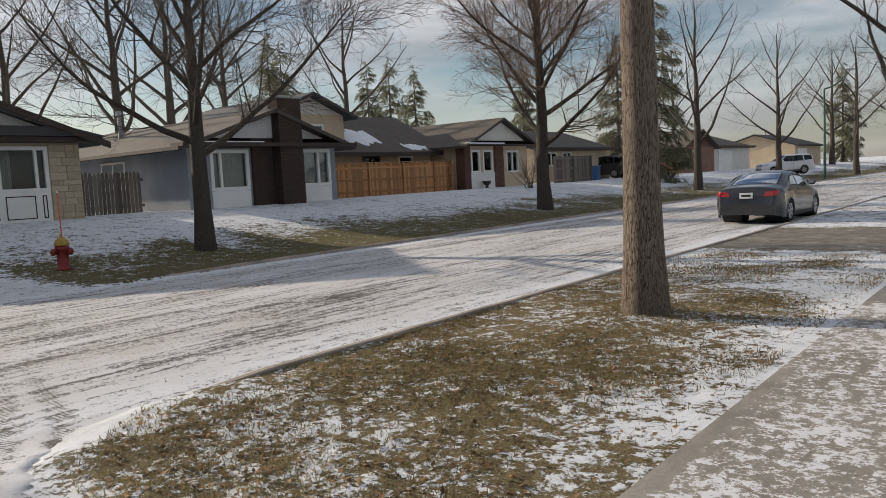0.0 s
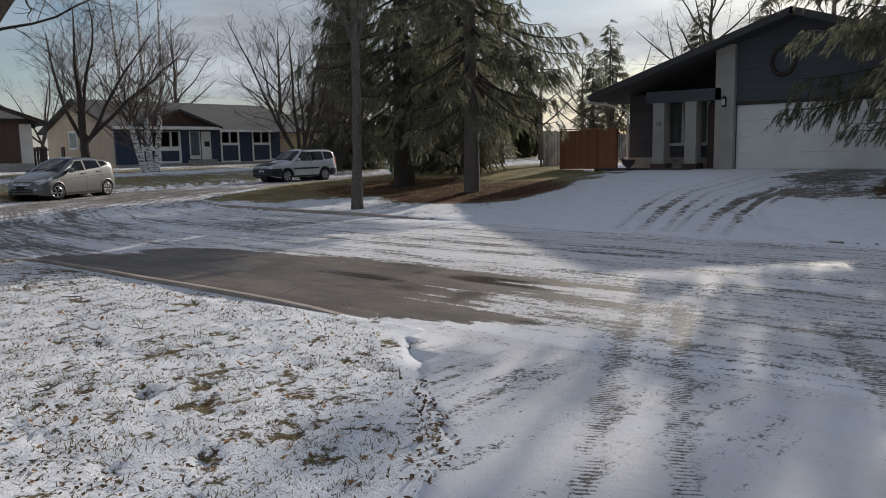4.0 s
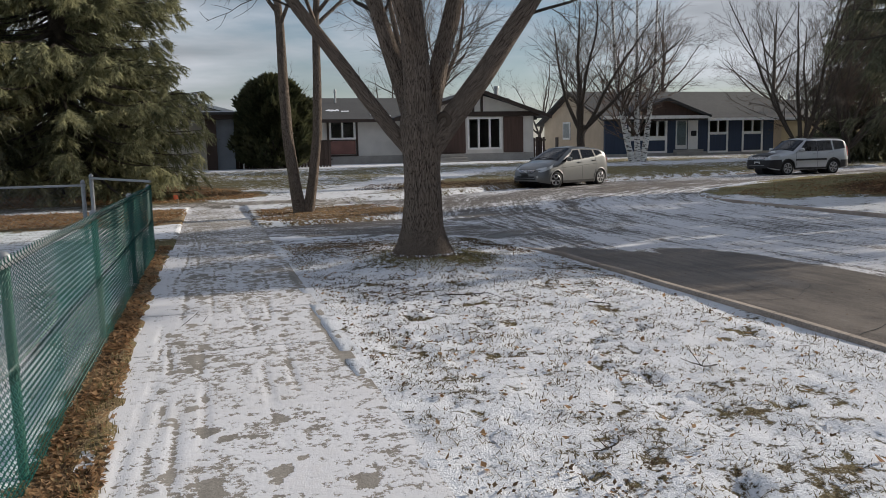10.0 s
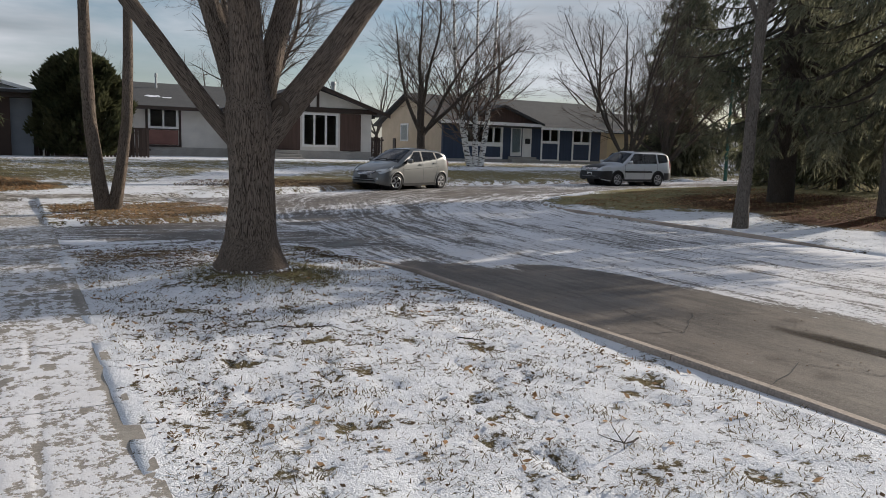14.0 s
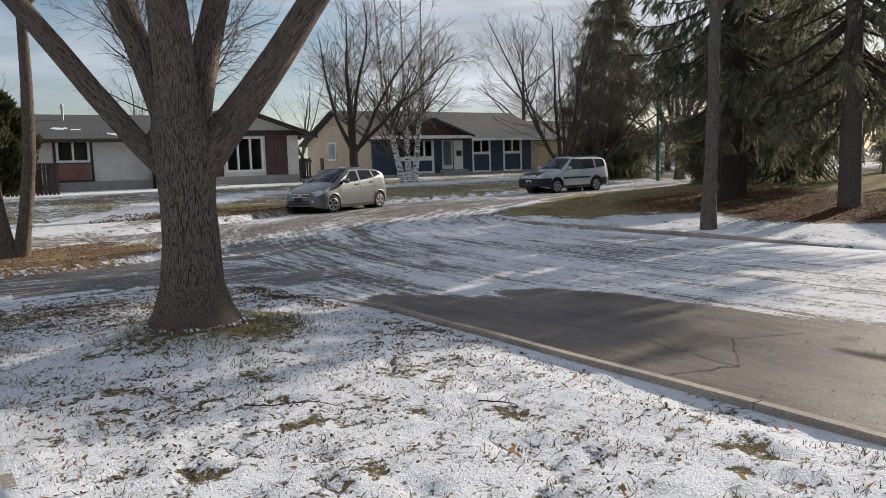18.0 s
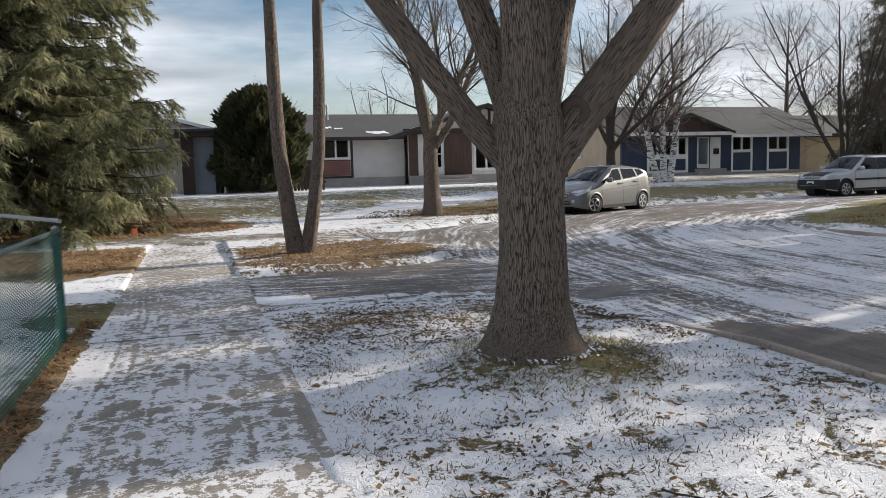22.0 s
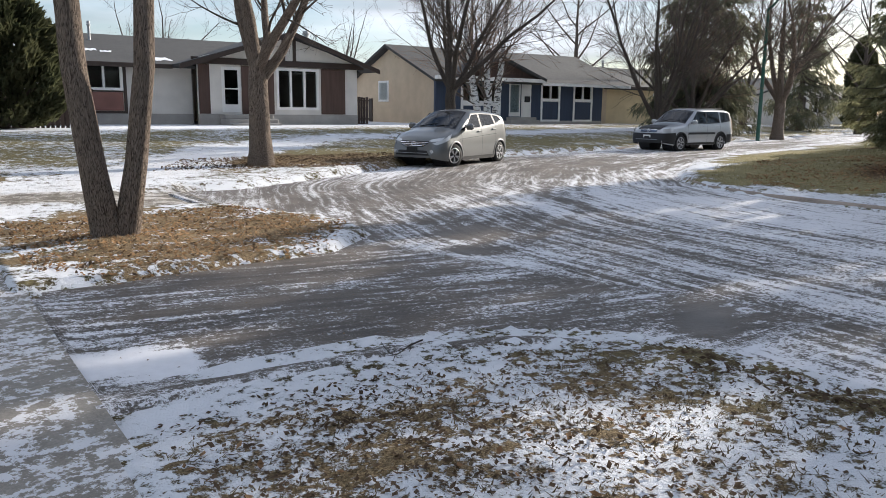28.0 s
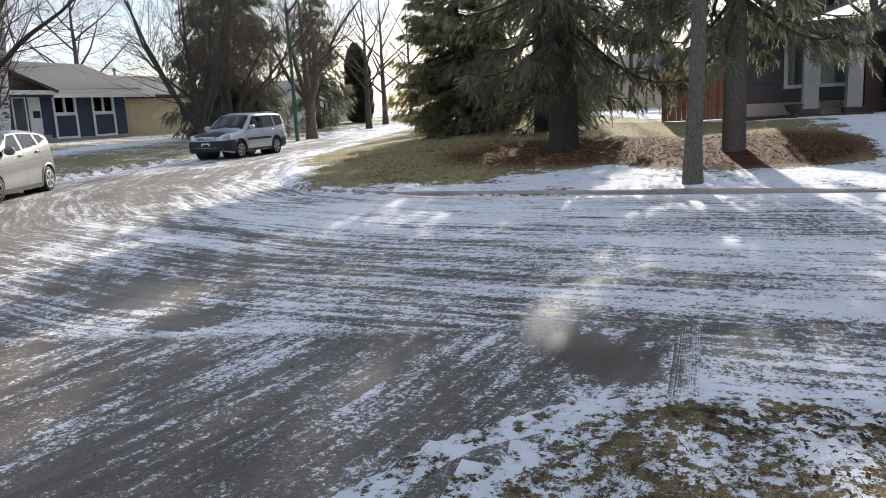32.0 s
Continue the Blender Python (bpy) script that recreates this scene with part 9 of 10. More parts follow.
def porch_pier():
    t = thing("porch", pose(-0.6, -42.0, ground_at(-0.6, -42.0), 0, 0, 180), "grey house porch corner with a brick pier", "porch")
    part("pier", box(0.0, 0.5, 0, 0.5, -0.2, 2.45), M_DBRICK, t)
    part("infill_wall", box(0.5, 1.35, 0.3, 0.5, -0.2, 2.45), M_GREYS, t)
    part("beam", box(-3.5, 1.6, -0.3, 0.8, 2.45, 2.65), M_BROWN, t)
    part("roof_edge", box(-3.5, 1.8, -0.5, 3.0, 2.65, 2.77, 0.02), M_ROOFG, t)
    part("roof_snow", box(-2.5, 1.7, -0.45, 1.2, 2.772, 2.81, 0.02), M_SNOW, t)
    part("downspout", rod((1.72, 0, -0.1), (1.72, 0, 2.65), 0.04, 0.04, 8), M_WHITE, t)


porch_pier()

garage_home = [o for o in bpy.data.objects if o.name.startswith("bungalow") and o["label"].startswith("charcoal")][0]
text_part("50", 0.2, pose(1.78, -0.206, 1.6, 90, 0, 0), M_INK, garage_home, "house_number")

# the shade on these boards is put in as a darker wood colour
board_fence(pose(-2.0, -42.6, ground_at(-3.5, -42.6) - 0.02, 0, 0, 180), "weathered board fence behind a rounded cedar, shade put into its dark boards", 2.6, 1.4, M_DARKWOOD, 0.14, 0.01, jitter=0.01, seed=31)
board_fence(pose(-4.7, -42.6, ground_at(-5.5, -42.6) - 0.02, 0, 0, 180), "dark picket fence beside a cream bungalow", 2.1, 1.35, M_DARKWOOD, 0.11, 0.05, pointed=True, jitter=0.02, seed=32)

# the far end of the street
for x, y, s, rz in ((-8, 118, 1.0, 0), (-15, 124, 1.1, 80), (3, 96, 0.9, 150), (7, 78, 0.8, 220), (-24, 120, 1.0, 300), (12, 108, 1.1, 40)):
    tagged(copy_thing(spruce_far, at(x, y, None, rz, s)), "dark conifer at the far end of the street", group="far conifers")
for x, y, s, rz in ((2.4, 12.6, 0.95, 40), (2.0, 32, 0.9, 140), (2.5, 56, 1.0, 250)):
    tagged(copy_thing(far_ash, at(x, y, None, rz, s)), "bare grey tree in a front yard", group="far bare trees")

board_fence(pose(-30.5, -19.4, ground_at(-32, -19.6), 0, 0, 196), "weathered board fence along the back lots", 27.0, 1.6, M_OLDWOOD, 0.2, 0.012, seed=41)
for x, y, s, rz in ((-64, -33, 0.9, 10), (-66, -20, 1.0, 90), (-58, -31.5, 0.7, 200), (-70, -27, 1.0, 140)):
    tagged(copy_thing(spruce_far, at(x, y, None, rz, s)), "dark conifer beyond the corner plot", group="far conifers")

# ---- pavement slabs, litter and grass, and the pieces of walls ----
def pavement():
    p = tagged(new("pavement", None), "worn concrete pavement with thin trodden snow", "pavement", kind="structure")
    rng = np.random.RandomState(9)
    y = 61.0
    k = 0
    while y > -24.2:
        ln = 1.52
        x0, x1, y0, y1 = -1.66, 0.02, y - ln + 0.0005, y - 0.0005
        near = -17 < y < 10
        n = 56 if near else 5
        xs, ys = np.linspace(x0, x1, n), np.linspace(y0, y1, n)
        xx, yy = np.meshgrid(xs, ys, indexing="ij")
        tilt = rng.normal(0, 0.0015)
        z = LAWN_Z + 0.012 + tilt * (yy - y) + 0.0 * xx
        z = np.where((xx < x0 + 0.01) | (xx > x1 - 0.01) | (yy < y0 + 0.01) | (yy > y1 - 0.01), z - 0.001, z)
        z = z - 0.02 * sstep(-yy, 15.0, 16.2) * (1 - sstep(-yy, 18.6, 19.8))
        north = float(sstep(np.array(y), 0.5, 2.5))
        snow = 0.65 - 0.12 * north - 0.07 * float(sstep(np.array(-y), 9.5, 12.5)) + 0.16 * (value_noise(xx, yy, 0.5, 21) - 0.5) + 0.16 * (value_noise(xx, yy * 0.7, 0.09, 23) - 0.5)
        edge = 1 - sstep(xx - x0, 0.03 + 0.06 * value_noise(xx, yy, 0.6, 4), 0.06 + 0.14 * value_noise(xx, yy, 0.7, 5))
        snow = snow - edge * (0.25 + 0.35 * sstep(yy, -12.5, -9.0)) * sstep(value_noise(xx, yy, 1.1, 6), 0.4, 0.7)
        snow += 0.16 * sstep(xx, -0.45, -0.1) * (y < -3)
        if -19.6 < y < -15.2:
            snow = 0.5 + 0.25 * (value_noise(xx, yy, 0.5, 22) - 0.5)
        if -3.1 < y < 1.6:
            snow = 0 * xx + 0.8
        if near and y < -3:
            for c, w, d in ((-0.3, 0.014, 0.3), (-0.42, 0.016, 0.24), (-0.62, 0.012, 0.2), (-0.95, 0.012, 0.18), (-1.22, 0.014, 0.16), (-0.2, 0.012, 0.2)):
                off = xx - c - 0.05 * np.sin(yy * 0.7 + c * 9) - 0.02 * np.sin(yy * 2.3 + c * 5)
                broken = sstep(value_noise(xx * 0 + c * 7, yy, 0.8, 26), 0.3, 0.55)
                groove = np.exp(-(off / w) ** 2) * broken
                snow += (-d * groove + 0.5 * d * np.exp(-((np.abs(off) - 2.4 * w) / w) ** 2) * broken)
                z = z - 0.008 * groove
            for _ in range(int(rng.poisson(17))):
                bx, by, br = rng.uniform(x0 + 0.15, x1 - 0.3), rng.uniform(y0, y1), rng.uniform(0.02, 0.05) + 0.05 * rng.rand() ** 4
                wob = 0.09 * (value_noise(xx, yy, 0.07, 27) - 0.5)
                k_ = 1 - sstep(np.hypot((xx - bx), (yy - by) * 0.75) + wob, br * 0.75, br)
                snow -= rng.uniform(0.25, 0.6) * k_
        v = np.stack([xx, yy, z], -1).reshape(-1, 3)
        me = fast_mesh("slab", v, grid_faces(n, n))
        set_attr(me, "snow", snow)
        set_attr(me, "dirt", 0.42 + 0 * xx)
        set_attr(me, "wet", 0 * xx)
        uvl = me.uv_layers.new(name="UVMap")
        idx = np.empty(len(me.loops), np.int32)
        me.loops.foreach_get("vertex_index", idx)
        uvl.data.foreach_set("uv", np.stack([(yy if not -19.6 < y < -15.2 else xx * 0.4).ravel()[idx], (xx if not -19.6 < y < -15.2 else yy * 2).ravel()[idx]], -1).astype(np.float32).ravel())
        me.materials.append(M_SLAB)
        ob = new("slab", me)
        ob.parent = p
        y -= ln
        k += 1


pavement()


def surface_z(x, y):
    """Height of the sheet of ground, from its grid."""
    i = np.clip(np.searchsorted(gx, x) - 1, 0, len(gx) - 2)
    j = np.clip(np.searchsorted(gy, y) - 1, 0, len(gy) - 2)
    fx, fy = (x - gx[i]) / (gx[i + 1] - gx[i]), (y - gy[j]) / (gy[j + 1] - gy[j])
    return (Z[i, j] * (1 - fx) + Z[i + 1, j] * fx) * (1 - fy) + (Z[i, j + 1] * (1 - fx) + Z[i + 1, j + 1] * fx) * fy


def scatter_points(rng, n, poly, falloff=None):
    px = [p[0] for p in poly]
    py = [p[1] for p in poly]
    outx, outy = np.empty(0), np.empty(0)
    while len(outx) < n:
        x, y = rng.uniform(min(px), max(px), n * 2), rng.uniform(min(py), max(py), n * 2)
        k = sd_poly(x, y, poly) < 0
        if falloff is not None:
            k &= rng.rand(len(x)) < falloff(x, y)
        outx, outy = np.r_[outx, x[k]], np.r_[outy, y[k]]
    return outx[:n], outy[:n]


def leaves(name, n, poly, material, seed, size=(0.03, 0.075), falloff=None, label="", curl=0.5, lift=0.004):
    rng = np.random.RandomState(seed)
    x, y = scatter_points(rng, n, poly, falloff)
    z = surface_z(x, y) + lift
    a = rng.rand(n) * 2 * math.pi
    s = rng.uniform(size[0], size[1], n)
    d = np.c_[np.cos(a), np.sin(a), rng.normal(0, 0.25, n)]
    e = np.c_[-np.sin(a), np.cos(a), rng.normal(0, 0.3, n)]
    c = np.c_[x, y, z]
    up = np.array([0, 0, 1.0])
    k = (rng.rand(n) * curl)[:, None] * s[:, None]
    S = s[:, None]
    V = np.stack([c - d * S * 0.5 + up * k * 0.4, c - e * S * 0.3 + up * k * 0.6, c + up * 0.0, c + e * S * 0.3 + up * k * 0.6, c + d * S * 0.55 + up * k], 1).reshape(-1, 3)
    b = np.arange(n)[:, None] * 5
    F = np.concatenate([b + np.array([0, 1, 2]), b + np.array([0, 2, 3]), b + np.array([1, 4, 2]), b + np.array([3, 2, 4])])
    me = fast_mesh(name, V, F)
    me.materials.append(material)
    return tagged(new(name, me), label, "leaves", kind="stuff")


def grass(name, n, poly, material, seed, tall=(0.03, 0.08), falloff=None, label="", tufts=0, spread=0.07, lean=0.6):
    rng = np.random.RandomState(seed)
    if tufts:
        tx, ty = scatter_points(rng, tufts, poly, falloff)
        k = rng.randint(0, tufts, n)
        x, y = tx[k] + rng.normal(0, spread, n), ty[k] + rng.normal(0, spread, n)
    else:
        x, y = scatter_points(rng, n, poly, falloff)
    z = surface_z(x, y) - 0.005
    h = rng.uniform(tall[0], tall[1], n)
    a = rng.rand(n) * 2 * math.pi
    w = 0.003 + 0.0025 * rng.rand(n)
    c = np.c_[x, y, z]
    e = np.c_[np.cos(a), np.sin(a), 0 * a] * w[:, None]
    bend = np.c_[-np.sin(a), np.cos(a), 0 * a] * (h * lean * rng.uniform(0.2, 1.6, n))[:, None]
    tip = c + bend + np.c_[0 * h, 0 * h, h * rng.uniform(0.3, 1.0, n)]
    V = np.stack([c - e, c + e, tip], 1).reshape(-1, 3)
    me = fast_mesh(name, V, np.arange(len(V)).reshape(-1, 3))
    me.materials.append(material)
    return tagged(new(name, me), label, "grass", kind="stuff")


VERGE_N = [(-5.35, 2.9), (-4.6, 1.9), (-1.75, 1.45), (-1.75, 14), (-5.35, 14)]
VERGE_S = [(-1.72, -3.2), (-3.4, -3.4), (-5.2, -5.6), (-5.35, -13), (-4.4, -15.6), (-1.72, -15.6)]
STRIP = [(-0.2, -3.95), (0.18, -3.95), (0.16, -16.2), (-0.02, -16.2), (-0.02, -9.5), (-0.15, -6.5)]
less_snow = lambda x, y: np.clip(1.1 - 1.3 * value_noise(x, y, 0.9, 31) - 0.5 * sstep(x, -2.8, -1.8), 0.05, 1)
grass("verge_grass", 60000, VERGE_N, M_GRASS, 1, (0.02, 0.065), less_snow, "matted dry grass on the verge")
leaves("verge_leaves", 3800, VERGE_N, M_LEAF, 2, (0.02, 0.055), less_snow, "scattered brown leaves in the grass")
leaves("dark_verge_leaves", 3500, VERGE_N, M_LEAFD, 3, (0.02, 0.05), less_snow, "sodden dark leaves in the grass")
grass("snowy_verge_grass", 24000, VERGE_S, M_STRAW, 4, (0.015, 0.045), None, "dry grass tufts poking through thin snow", 900, 0.07, 1.3)
grass("snowy_verge_stubble", 14000, VERGE_S, M_STRAW, 14, (0.012, 0.03), None, "dry grass stubble poking through thin snow", 0, 0.07, 1.2)
leaves("snowy_verge_leaves", 4200, VERGE_S, M_LEAFD, 5, (0.01, 0.04), lambda x, y: np.clip(2.4 * value_noise(x, y, 0.35, 81) * value_noise(x, y, 1.1, 82) - 0.35, 0.02, 1), "dark leaf scraps on thin snow")
leaves("brown_verge_leaves", 520, VERGE_S, M_LEAF, 6, (0.025, 0.06), None, "brown curled leaves on thin snow")
leaves("edge_leaves", 330, [(-4.85, -4.7), (-4.55, -4.45), (-3.75, -3.6), (-2.9, -2.75), (-2.5, -3.05), (-3.2, -3.45), (-4.0, -4.15)], M_LEAFD, 84, (0.015, 0.05), None, "line of leaf scraps along the lawn's edge", 0.7)
near_corner = lambda x, y: np.clip(1 - np.hypot(x + 2.9, y + 15.0) / 1.9, 0, 1)
leaves("corner_leaves", 1900, [(-5.0, -13.2), (-1.8, -13.2), (-1.8, -16), (-4.8, -16)], M_LEAFD, 7, (0.014, 0.042), near_corner, "dark trodden leaves by the drive")
leaves("kerb_leaves", 300, [(-5.2, -13.0), (-4.85, -13.0), (-4.65, -15.0), (-4.9, -15.5)], M_LEAFD, 8, (0.02, 0.055), None, "leaf litter along the sunken kerb")
grass("tree_foot_grass", 3200, [(-5.0, -11.2), (-2.2, -11.2), (-2.2, -14.2), (-5.0, -14.2)], M_GRASSG, 9, (0.03, 0.09), lambda x, y: np.clip(1.0 - abs(np.hypot(x + 3.5, y + 12.55) - 0.55) * 2.4, 0, 1), "longer pale grass round the maple's foot", 260, 0.08, 1.6)
drift = lambda x, y: np.clip(1.5 * value_noise(x, y, 0.22, 90) + 0.9 * sstep(x, -0.02, 0.2) - 0.55, 0.04, 1) * (1 - 0.75 * sstep(-y, 9.5, 11))
tagged(leaves("snow_bits", 150, [(-4.2, -11.8), (-2.6, -11.8), (-2.6, -13.4), (-4.2, -13.4)], M_SNOW, 92, (0.015, 0.05), lambda x, y: np.clip(1 - abs(np.hypot(x + 3.385, y + 12.64) - 0.44) * 9, 0, 1) * sstep(y, -12.9, -12.5), "clots of snow among the roots of the maple", 0.5, 0.03), category="snow")
leaves("fence_leaves", 6500, STRIP, M_LEAF, 10, (0.025, 0.062), drift, "dry brown leaves drifted against the fence", 0.5, 0.008)
leaves("dark_fence_leaves", 1500, STRIP, M_LEAFD, 11, (0.02, 0.055), drift, "dark leaves drifted against the fence", 0.7)
grass("fence_grass", 1500, [(-0.2, -3.95), (0.18, -3.95), (0.16, -9), (-0.08, -9)], M_GRASS, 12, (0.03, 0.1), None, "dry grass along the foot of the fence", 90, 0.05)
leaves("bed_leaves", 2400, LEAF_BED, M_LEAF, 13, (0.02, 0.06), None, "brown leaf litter under the twin-stemmed tree", 0.7)
leaves("dark_bed_leaves", 1600, LEAF_BED, M_LEAFD, 15, (0.02, 0.055), None, "dark leaf litter under the twin-stemmed tree", 0.7)
leaves("yard_leaves", 6000, [(q[0] if q[0] < 9 else 9, q[1]) for q in LEAF_YARD], M_LEAF, 16, (0.04, 0.1), None, "orange-brown leaves over a front lawn", 0.6)
leaves("far_yard_leaves", 8000, LEAF_YARD2, M_LEAF, 86, (0.05, 0.11), None, "orange-brown leaves under a spruce", 0.6)
leaves("lawn_leaves", 3000, BED_WB, M_LEAFD, 17, (0.03, 0.09), None, "brown leaf litter round a lawn tree", 0.6)
grass("island_grass", 26000, [(-14.6, -21.8), (-15.2, -19.4), (-17.5, -17.8), (-17.0, -12.8), (-24, -12.6), (-27, -16), (-30, -24), (-22.2, -26.5), (-19, -25.0), (-16.2, -23.3)], M_GRASSG, 18, (0.04, 0.1), None, "pale short grass on the corner plot")
leaves("island_leaves", 2600, [(-14.9, -21.6), (-15.4, -19.4), (-17.5, -17.8), (-22, -17.5), (-24, -22), (-20, -24.5)], M_LEAF, 88, (0.04, 0.09), lambda x, y: np.clip(1.6 * value_noise(x, y, 1.0, 83) - 0.3, 0.05, 1), "yellow-brown leaves strewn on the corner plot", 0.5)
leaves("mulch_bits", 5000, [(-23.5, -12.5), (-16.6, -12.5), (-16.6, -21.8), (-23.5, -21.8)], M_LEAFD, 19, (0.03, 0.075), lambda x, y: np.maximum(near_blob(x, y, -20.0, -18.5, 3.6), near_blob(x, y, -18.8, -14.6, 3.2)), "fallen cones and brown mulch under the spruces")
grass("west_lawn_grass", 12000, [(-13.9, 7.6), (-19, 6.5), (-19, 26), (-13.9, 26)], M_GRASS, 20, (0.04, 0.09), lambda x, y: 1 - sstep(-x, 15.5, 19), "dry grass showing along the far kerb")


def grit():
    """Frozen clods and grit thrown up by wheels."""
    rng = np.random.RandomState(33)
    n = 4200
    x, y = rng.uniform(-13.5, -0.4, n), rng.uniform(-24, 10, n)
    k = (sd_poly(x, y, ROAD) < -0.2) | ((y < 1.2) & (y > -3))
    x, y = x[k], y[k]
    n = len(x)
    road = sd_poly(x, y, ROAD) < -0.2
    _, v = along(x, y)
    z = np.where(road, ROAD_Z + 0.05 * np.clip(1 - (v / 4.2) ** 2, 0, 1), surface_z(x, y)) + 0.003
    s = rng.uniform(0.003, 0.011, n)
    base = np.array([(1, 0, 0), (0, 1, 0), (-1, 0, 0), (0, -1, 0), (0, 0, 0.8)])
    V = (np.c_[x, y, z][:, None, :] + base[None] * s[:, None, None] * rng.uniform(0.6, 1.3, (n, 5, 1))).reshape(-1, 3)
    b = np.arange(n)[:, None] * 5
    F = np.concatenate([b + np.array(q) for q in ((0, 1, 4), (1, 2, 4), (2, 3, 4), (3, 0, 4))])
    me = fast_mesh("road_grit", V, F)
    me.materials.append(M_LEAFD)
    return tagged(new("road_grit", me), "dark frozen grit and clods on the road", "grit", kind="stuff")


grit()


def road_crack(path, seed, material=None, label="crack across the asphalt filled with snow"):
    """A crack in the asphalt."""
    rng = np.random.RandomState(seed)
    pts = densify(path, 0.09)
    V, F = [], []
    for i, (x, y) in enumerate(pts):
        ax, ay = pts[min(i + 1, len(pts) - 1)][0] - pts[max(i - 1, 0)][0], pts[min(i + 1, len(pts) - 1)][1] - pts[max(i - 1, 0)][1]
        q = math.hypot(ax, ay)
        w = rng.uniform(0.0005, 0.007)
        x, y = x + rng.normal(0, 0.012), y + rng.normal(0, 0.012)
        _, v = along(np.array([x]), np.array([y]))
        z = ROAD_Z + 0.05 * float(np.clip(1 - (v[0] / 4.2) ** 2, 0, 1)) + 0.005
        V += [(x - ay / q * w, y + ax / q * w, z), (x + ay / q * w, y - ax / q * w, z)]
        if i:
            F.append((2 * i - 2, 2 * i - 1, 2 * i + 1, 2 * i))
    ob = raw_part("road_crack", V, F, material or M_SNOW)
    return tagged(ob, label, "crack", kind="structure")


road_crack([(-10.4, -17.2), (-9.3, -16.95), (-8.2, -16.6)], 3)
for k, line in enumerate(([(-5.5, -9.3), (-6.2, -9.0), (-6.9, -9.5), (-7.7, -9.1)], [(-5.5, -7.6), (-6.3, -7.9), (-6.7, -7.2), (-7.5, -7.0)], [(-6.2, -9.0), (-6.4, -10.4), (-6.1, -11.8)])):
    road_crack(line, 20 + k, M_INK, "thin dark crack in bare asphalt")
road_crack([(-13.4, -14.2), (-10.6, -13.9), (-8.0, -13.6)], 4)


def fallen_twig(x, y, rz, ln, seed, label="thin fallen twig on the snow"):
    rng = np.random.RandomState(seed)
    t = thing("fallen_twig", pose(x, y, float(surface_z(np.array(x), np.array(y))) + 0.012, 0, 0, rz), label, "twig", "fallen twigs")
    a = limb(rng, (0, 0, 0), (1, 0, 0.03), ln, 0.006, 0.002, 9, 0.2, 0)
    a[0][:, 2] = np.abs(a[0][:, 2]) * 0.3
    sides = offshoots(rng, a, 4, 0.3, 0.95, 45, ln * 0.35, 0.6, 3, 0.1, 0, 0.5, 0.003)
    for p, r in sides:
        p[:, 2] = np.abs(p[:, 2])
    tube_part("stick", [a] + sides, 5, M_BARK2, t)


for i, (x, y, rz, ln) in enumerate(((-3.98, -7.2, 20, 0.4), (-0.1, -9.9, 175, 0.75), (-3.0, -10.4, 100, 0.7), (-2.4, -14.2, 60, 0.6), (-3.6, -16.3, 30, 0.5), (-5.6, 5.4, 10, 0.5), (-4.2, -9.5, 140, 0.4), (-2.7, -6.3, 75, 0.35))):
    fallen_twig(x, y, rz, ln, 100 + i)


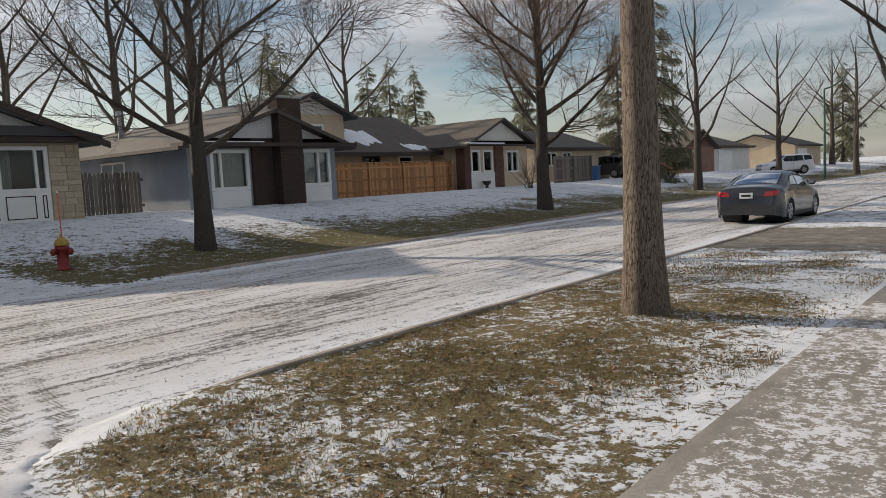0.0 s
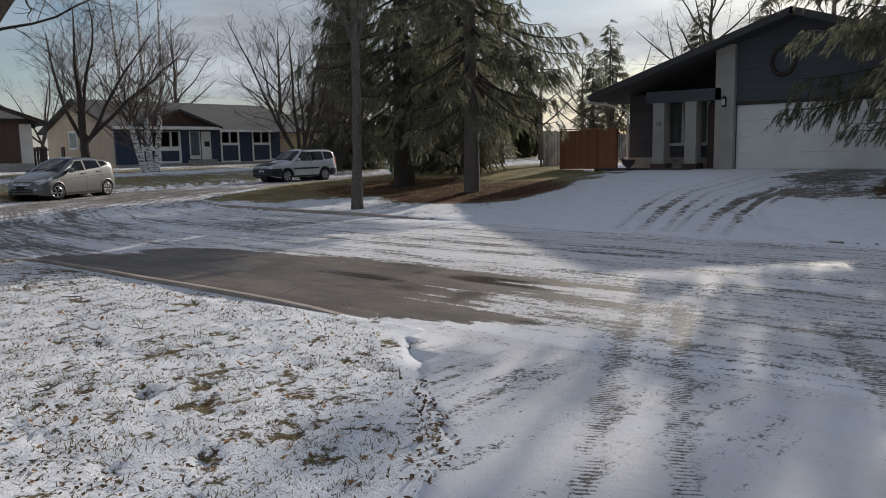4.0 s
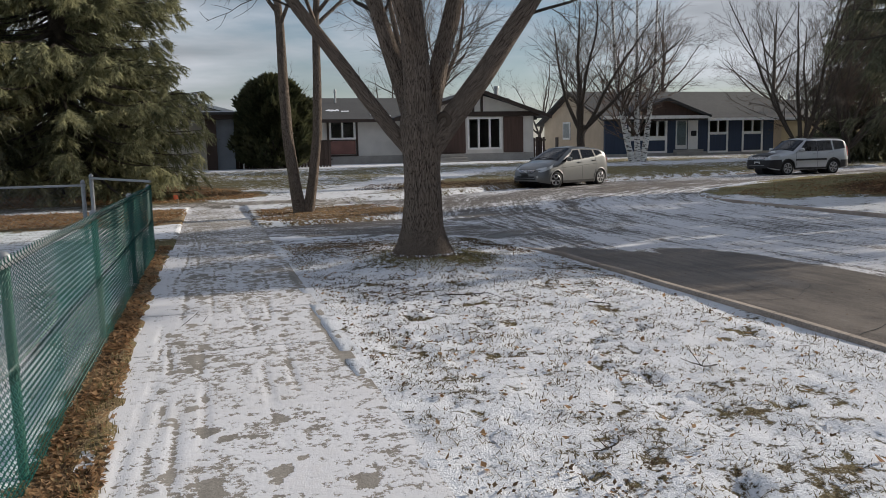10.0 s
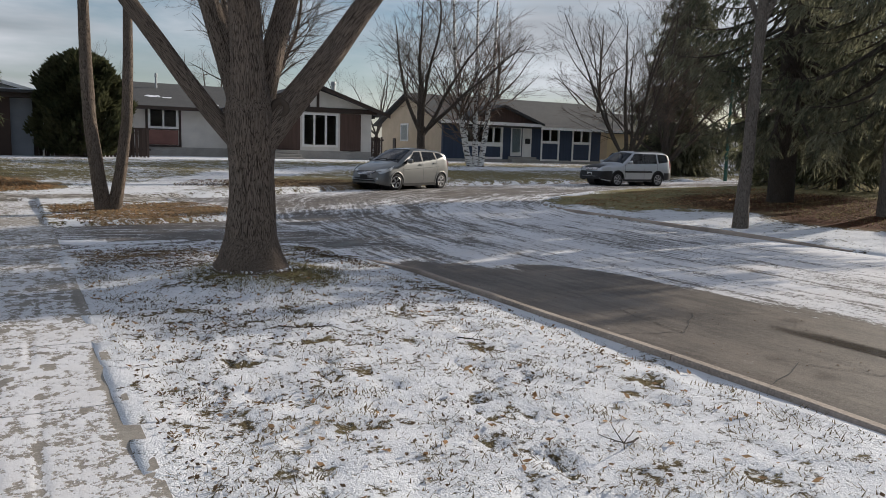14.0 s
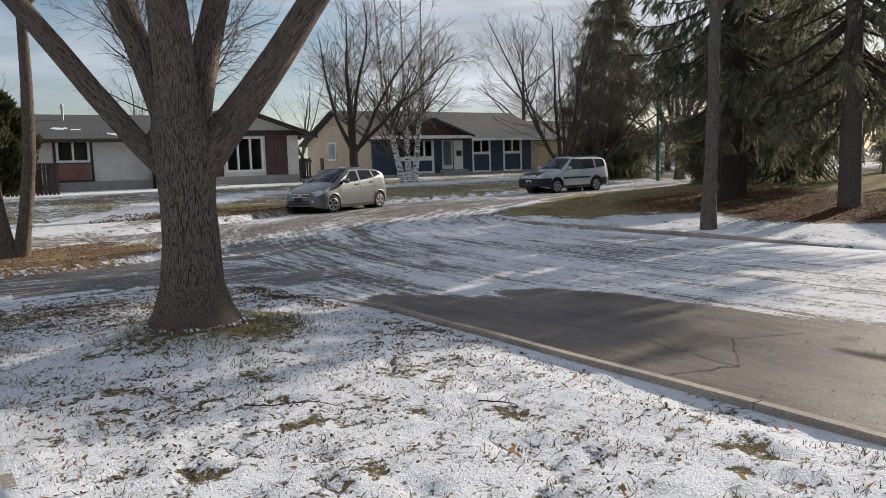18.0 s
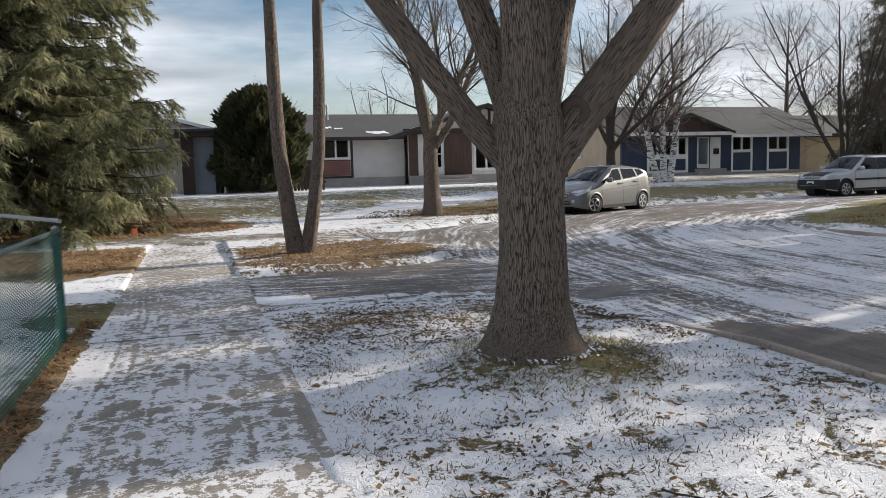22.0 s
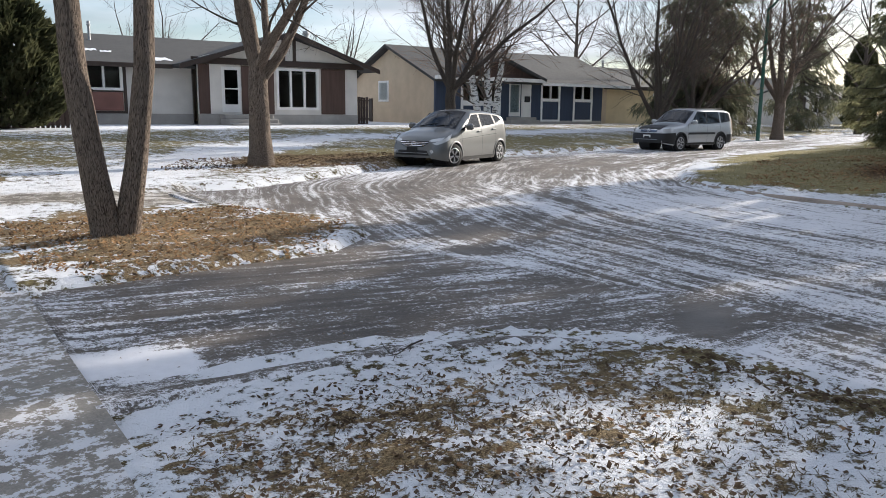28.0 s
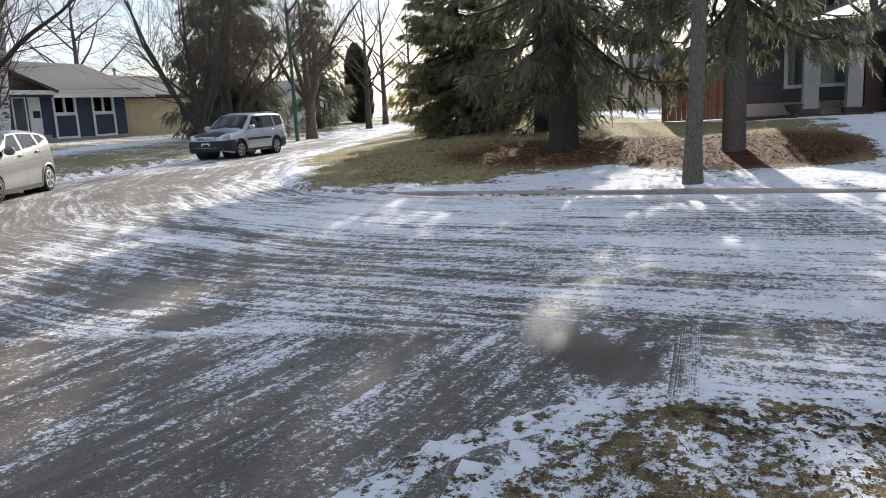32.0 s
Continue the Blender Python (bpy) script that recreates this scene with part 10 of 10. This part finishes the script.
def stone_facing():
    """Buff stones of the front of the stone bungalow, set proud of their mortar."""
    h = bpy.data.objects["bungalow"]
    rng = random.Random(5)
    fronts = [(0.01, 1.5), (3.68, 4.46), (6.64, 7.59)]
    course = 0.0
    meshes = {}
    z = -0.28
    while z < 2.4:
        hh = rng.choice((0.16, 0.2, 0.24))
        hh = min(hh, 2.44 - z)
        if hh < 0.06:
            break
        for a, b in fronts:
            x = a
            while x < b - 0.02:
                w = rng.choice((0.28, 0.38, 0.5))
                w = min(w, b - x)
                if b - x - w < 0.14:
                    w = b - x
                key = (round(w, 2), round(hh, 2))
                if key not in meshes:
                    bm = box(0.006, key[0] - 0.006, -0.03, 0.0, 0.006, key[1] - 0.006, 0.008)
                    me = bpy.data.meshes.new("stone")
                    bm.to_mesh(me)
                    bm.free()
                    me.materials.append(M_STONE)
                    meshes[key] = me
                ob = new("stone", meshes[key])
                ob.parent = h
                ob.location = (x, rng.uniform(-0.006, 0.0) - 0.002, z)
                x += w
        z += hh


stone_facing()


def brickwork(house, x0, x1, y0, y1, z0, z1, material, name="brickwork", label=""):
    """Thin bricks round the three seen sides of a stack."""
    V, F = [], []
    rng = random.Random(8)
    bl, bh, j = 0.22, 0.068, 0.012
    cube = [(0, 0, 0), (1, 0, 0), (1, 1, 0), (0, 1, 0), (0, 0, 1), (1, 0, 1), (1, 1, 1), (0, 1, 1)]
    quads = [(0, 1, 5, 4), (1, 2, 6, 5), (2, 3, 7, 6), (3, 0, 4, 7), (4, 5, 6, 7), (0, 3, 2, 1)]

    def add(xa, xb, ya, yb, za, zb):
        b = len(V)
        V.extend((xa + (xb - xa) * p, ya + (yb - ya) * q, za + (zb - za) * r) for p, q, r in cube)
        F.extend(tuple(b + i for i in f) for f in quads)
    z, row = z0, 0
    while z + bh < z1:
        off = (row % 2) * bl * 0.5
        x = x0 - off
        while x < x1:
            a, b = max(x, x0), min(x + bl - j, x1)
            if b - a > 0.03:
                add(a, b, y0 - 0.012 - rng.random() * 0.006, y0 + 0.01, z, z + bh - j)
            x += bl
        y = y0 - off
        while y < y1:
            a, b = max(y, y0), min(y + bl - j, y1)
            if b - a > 0.03:
                add(x0 - 0.012 - rng.random() * 0.006, x0 + 0.01, a, b, z, z + bh - j)
                add(x1 - 0.01, x1 + 0.012 + rng.random() * 0.006, a, b, z, z + bh - j)
            y += bl
        z += bh
        row += 1
    ob = raw_part(name, V, F, material, house, label)
    return tagged(ob, kind="stuff")


grey = bpy.data.objects["bungalow.001"]
brickwork(grey, 3.7, 4.82, -0.62, -0.04, -0.3, 4.14, M_DBRICK)
brickwork(grey, 2.75, 3.7, -0.12, -0.02, -0.3, 3.3, M_DBRICK)
tan_ = bpy.data.objects["bungalow.002"]
brickwork(tan_, -0.1, 0.42, -0.08, 0.5, -0.3, 2.4, M_RBRICK)
brickwork(tan_, 2.75, 3.6, -0.08, -0.02, -0.3, 2.4, M_RBRICK)
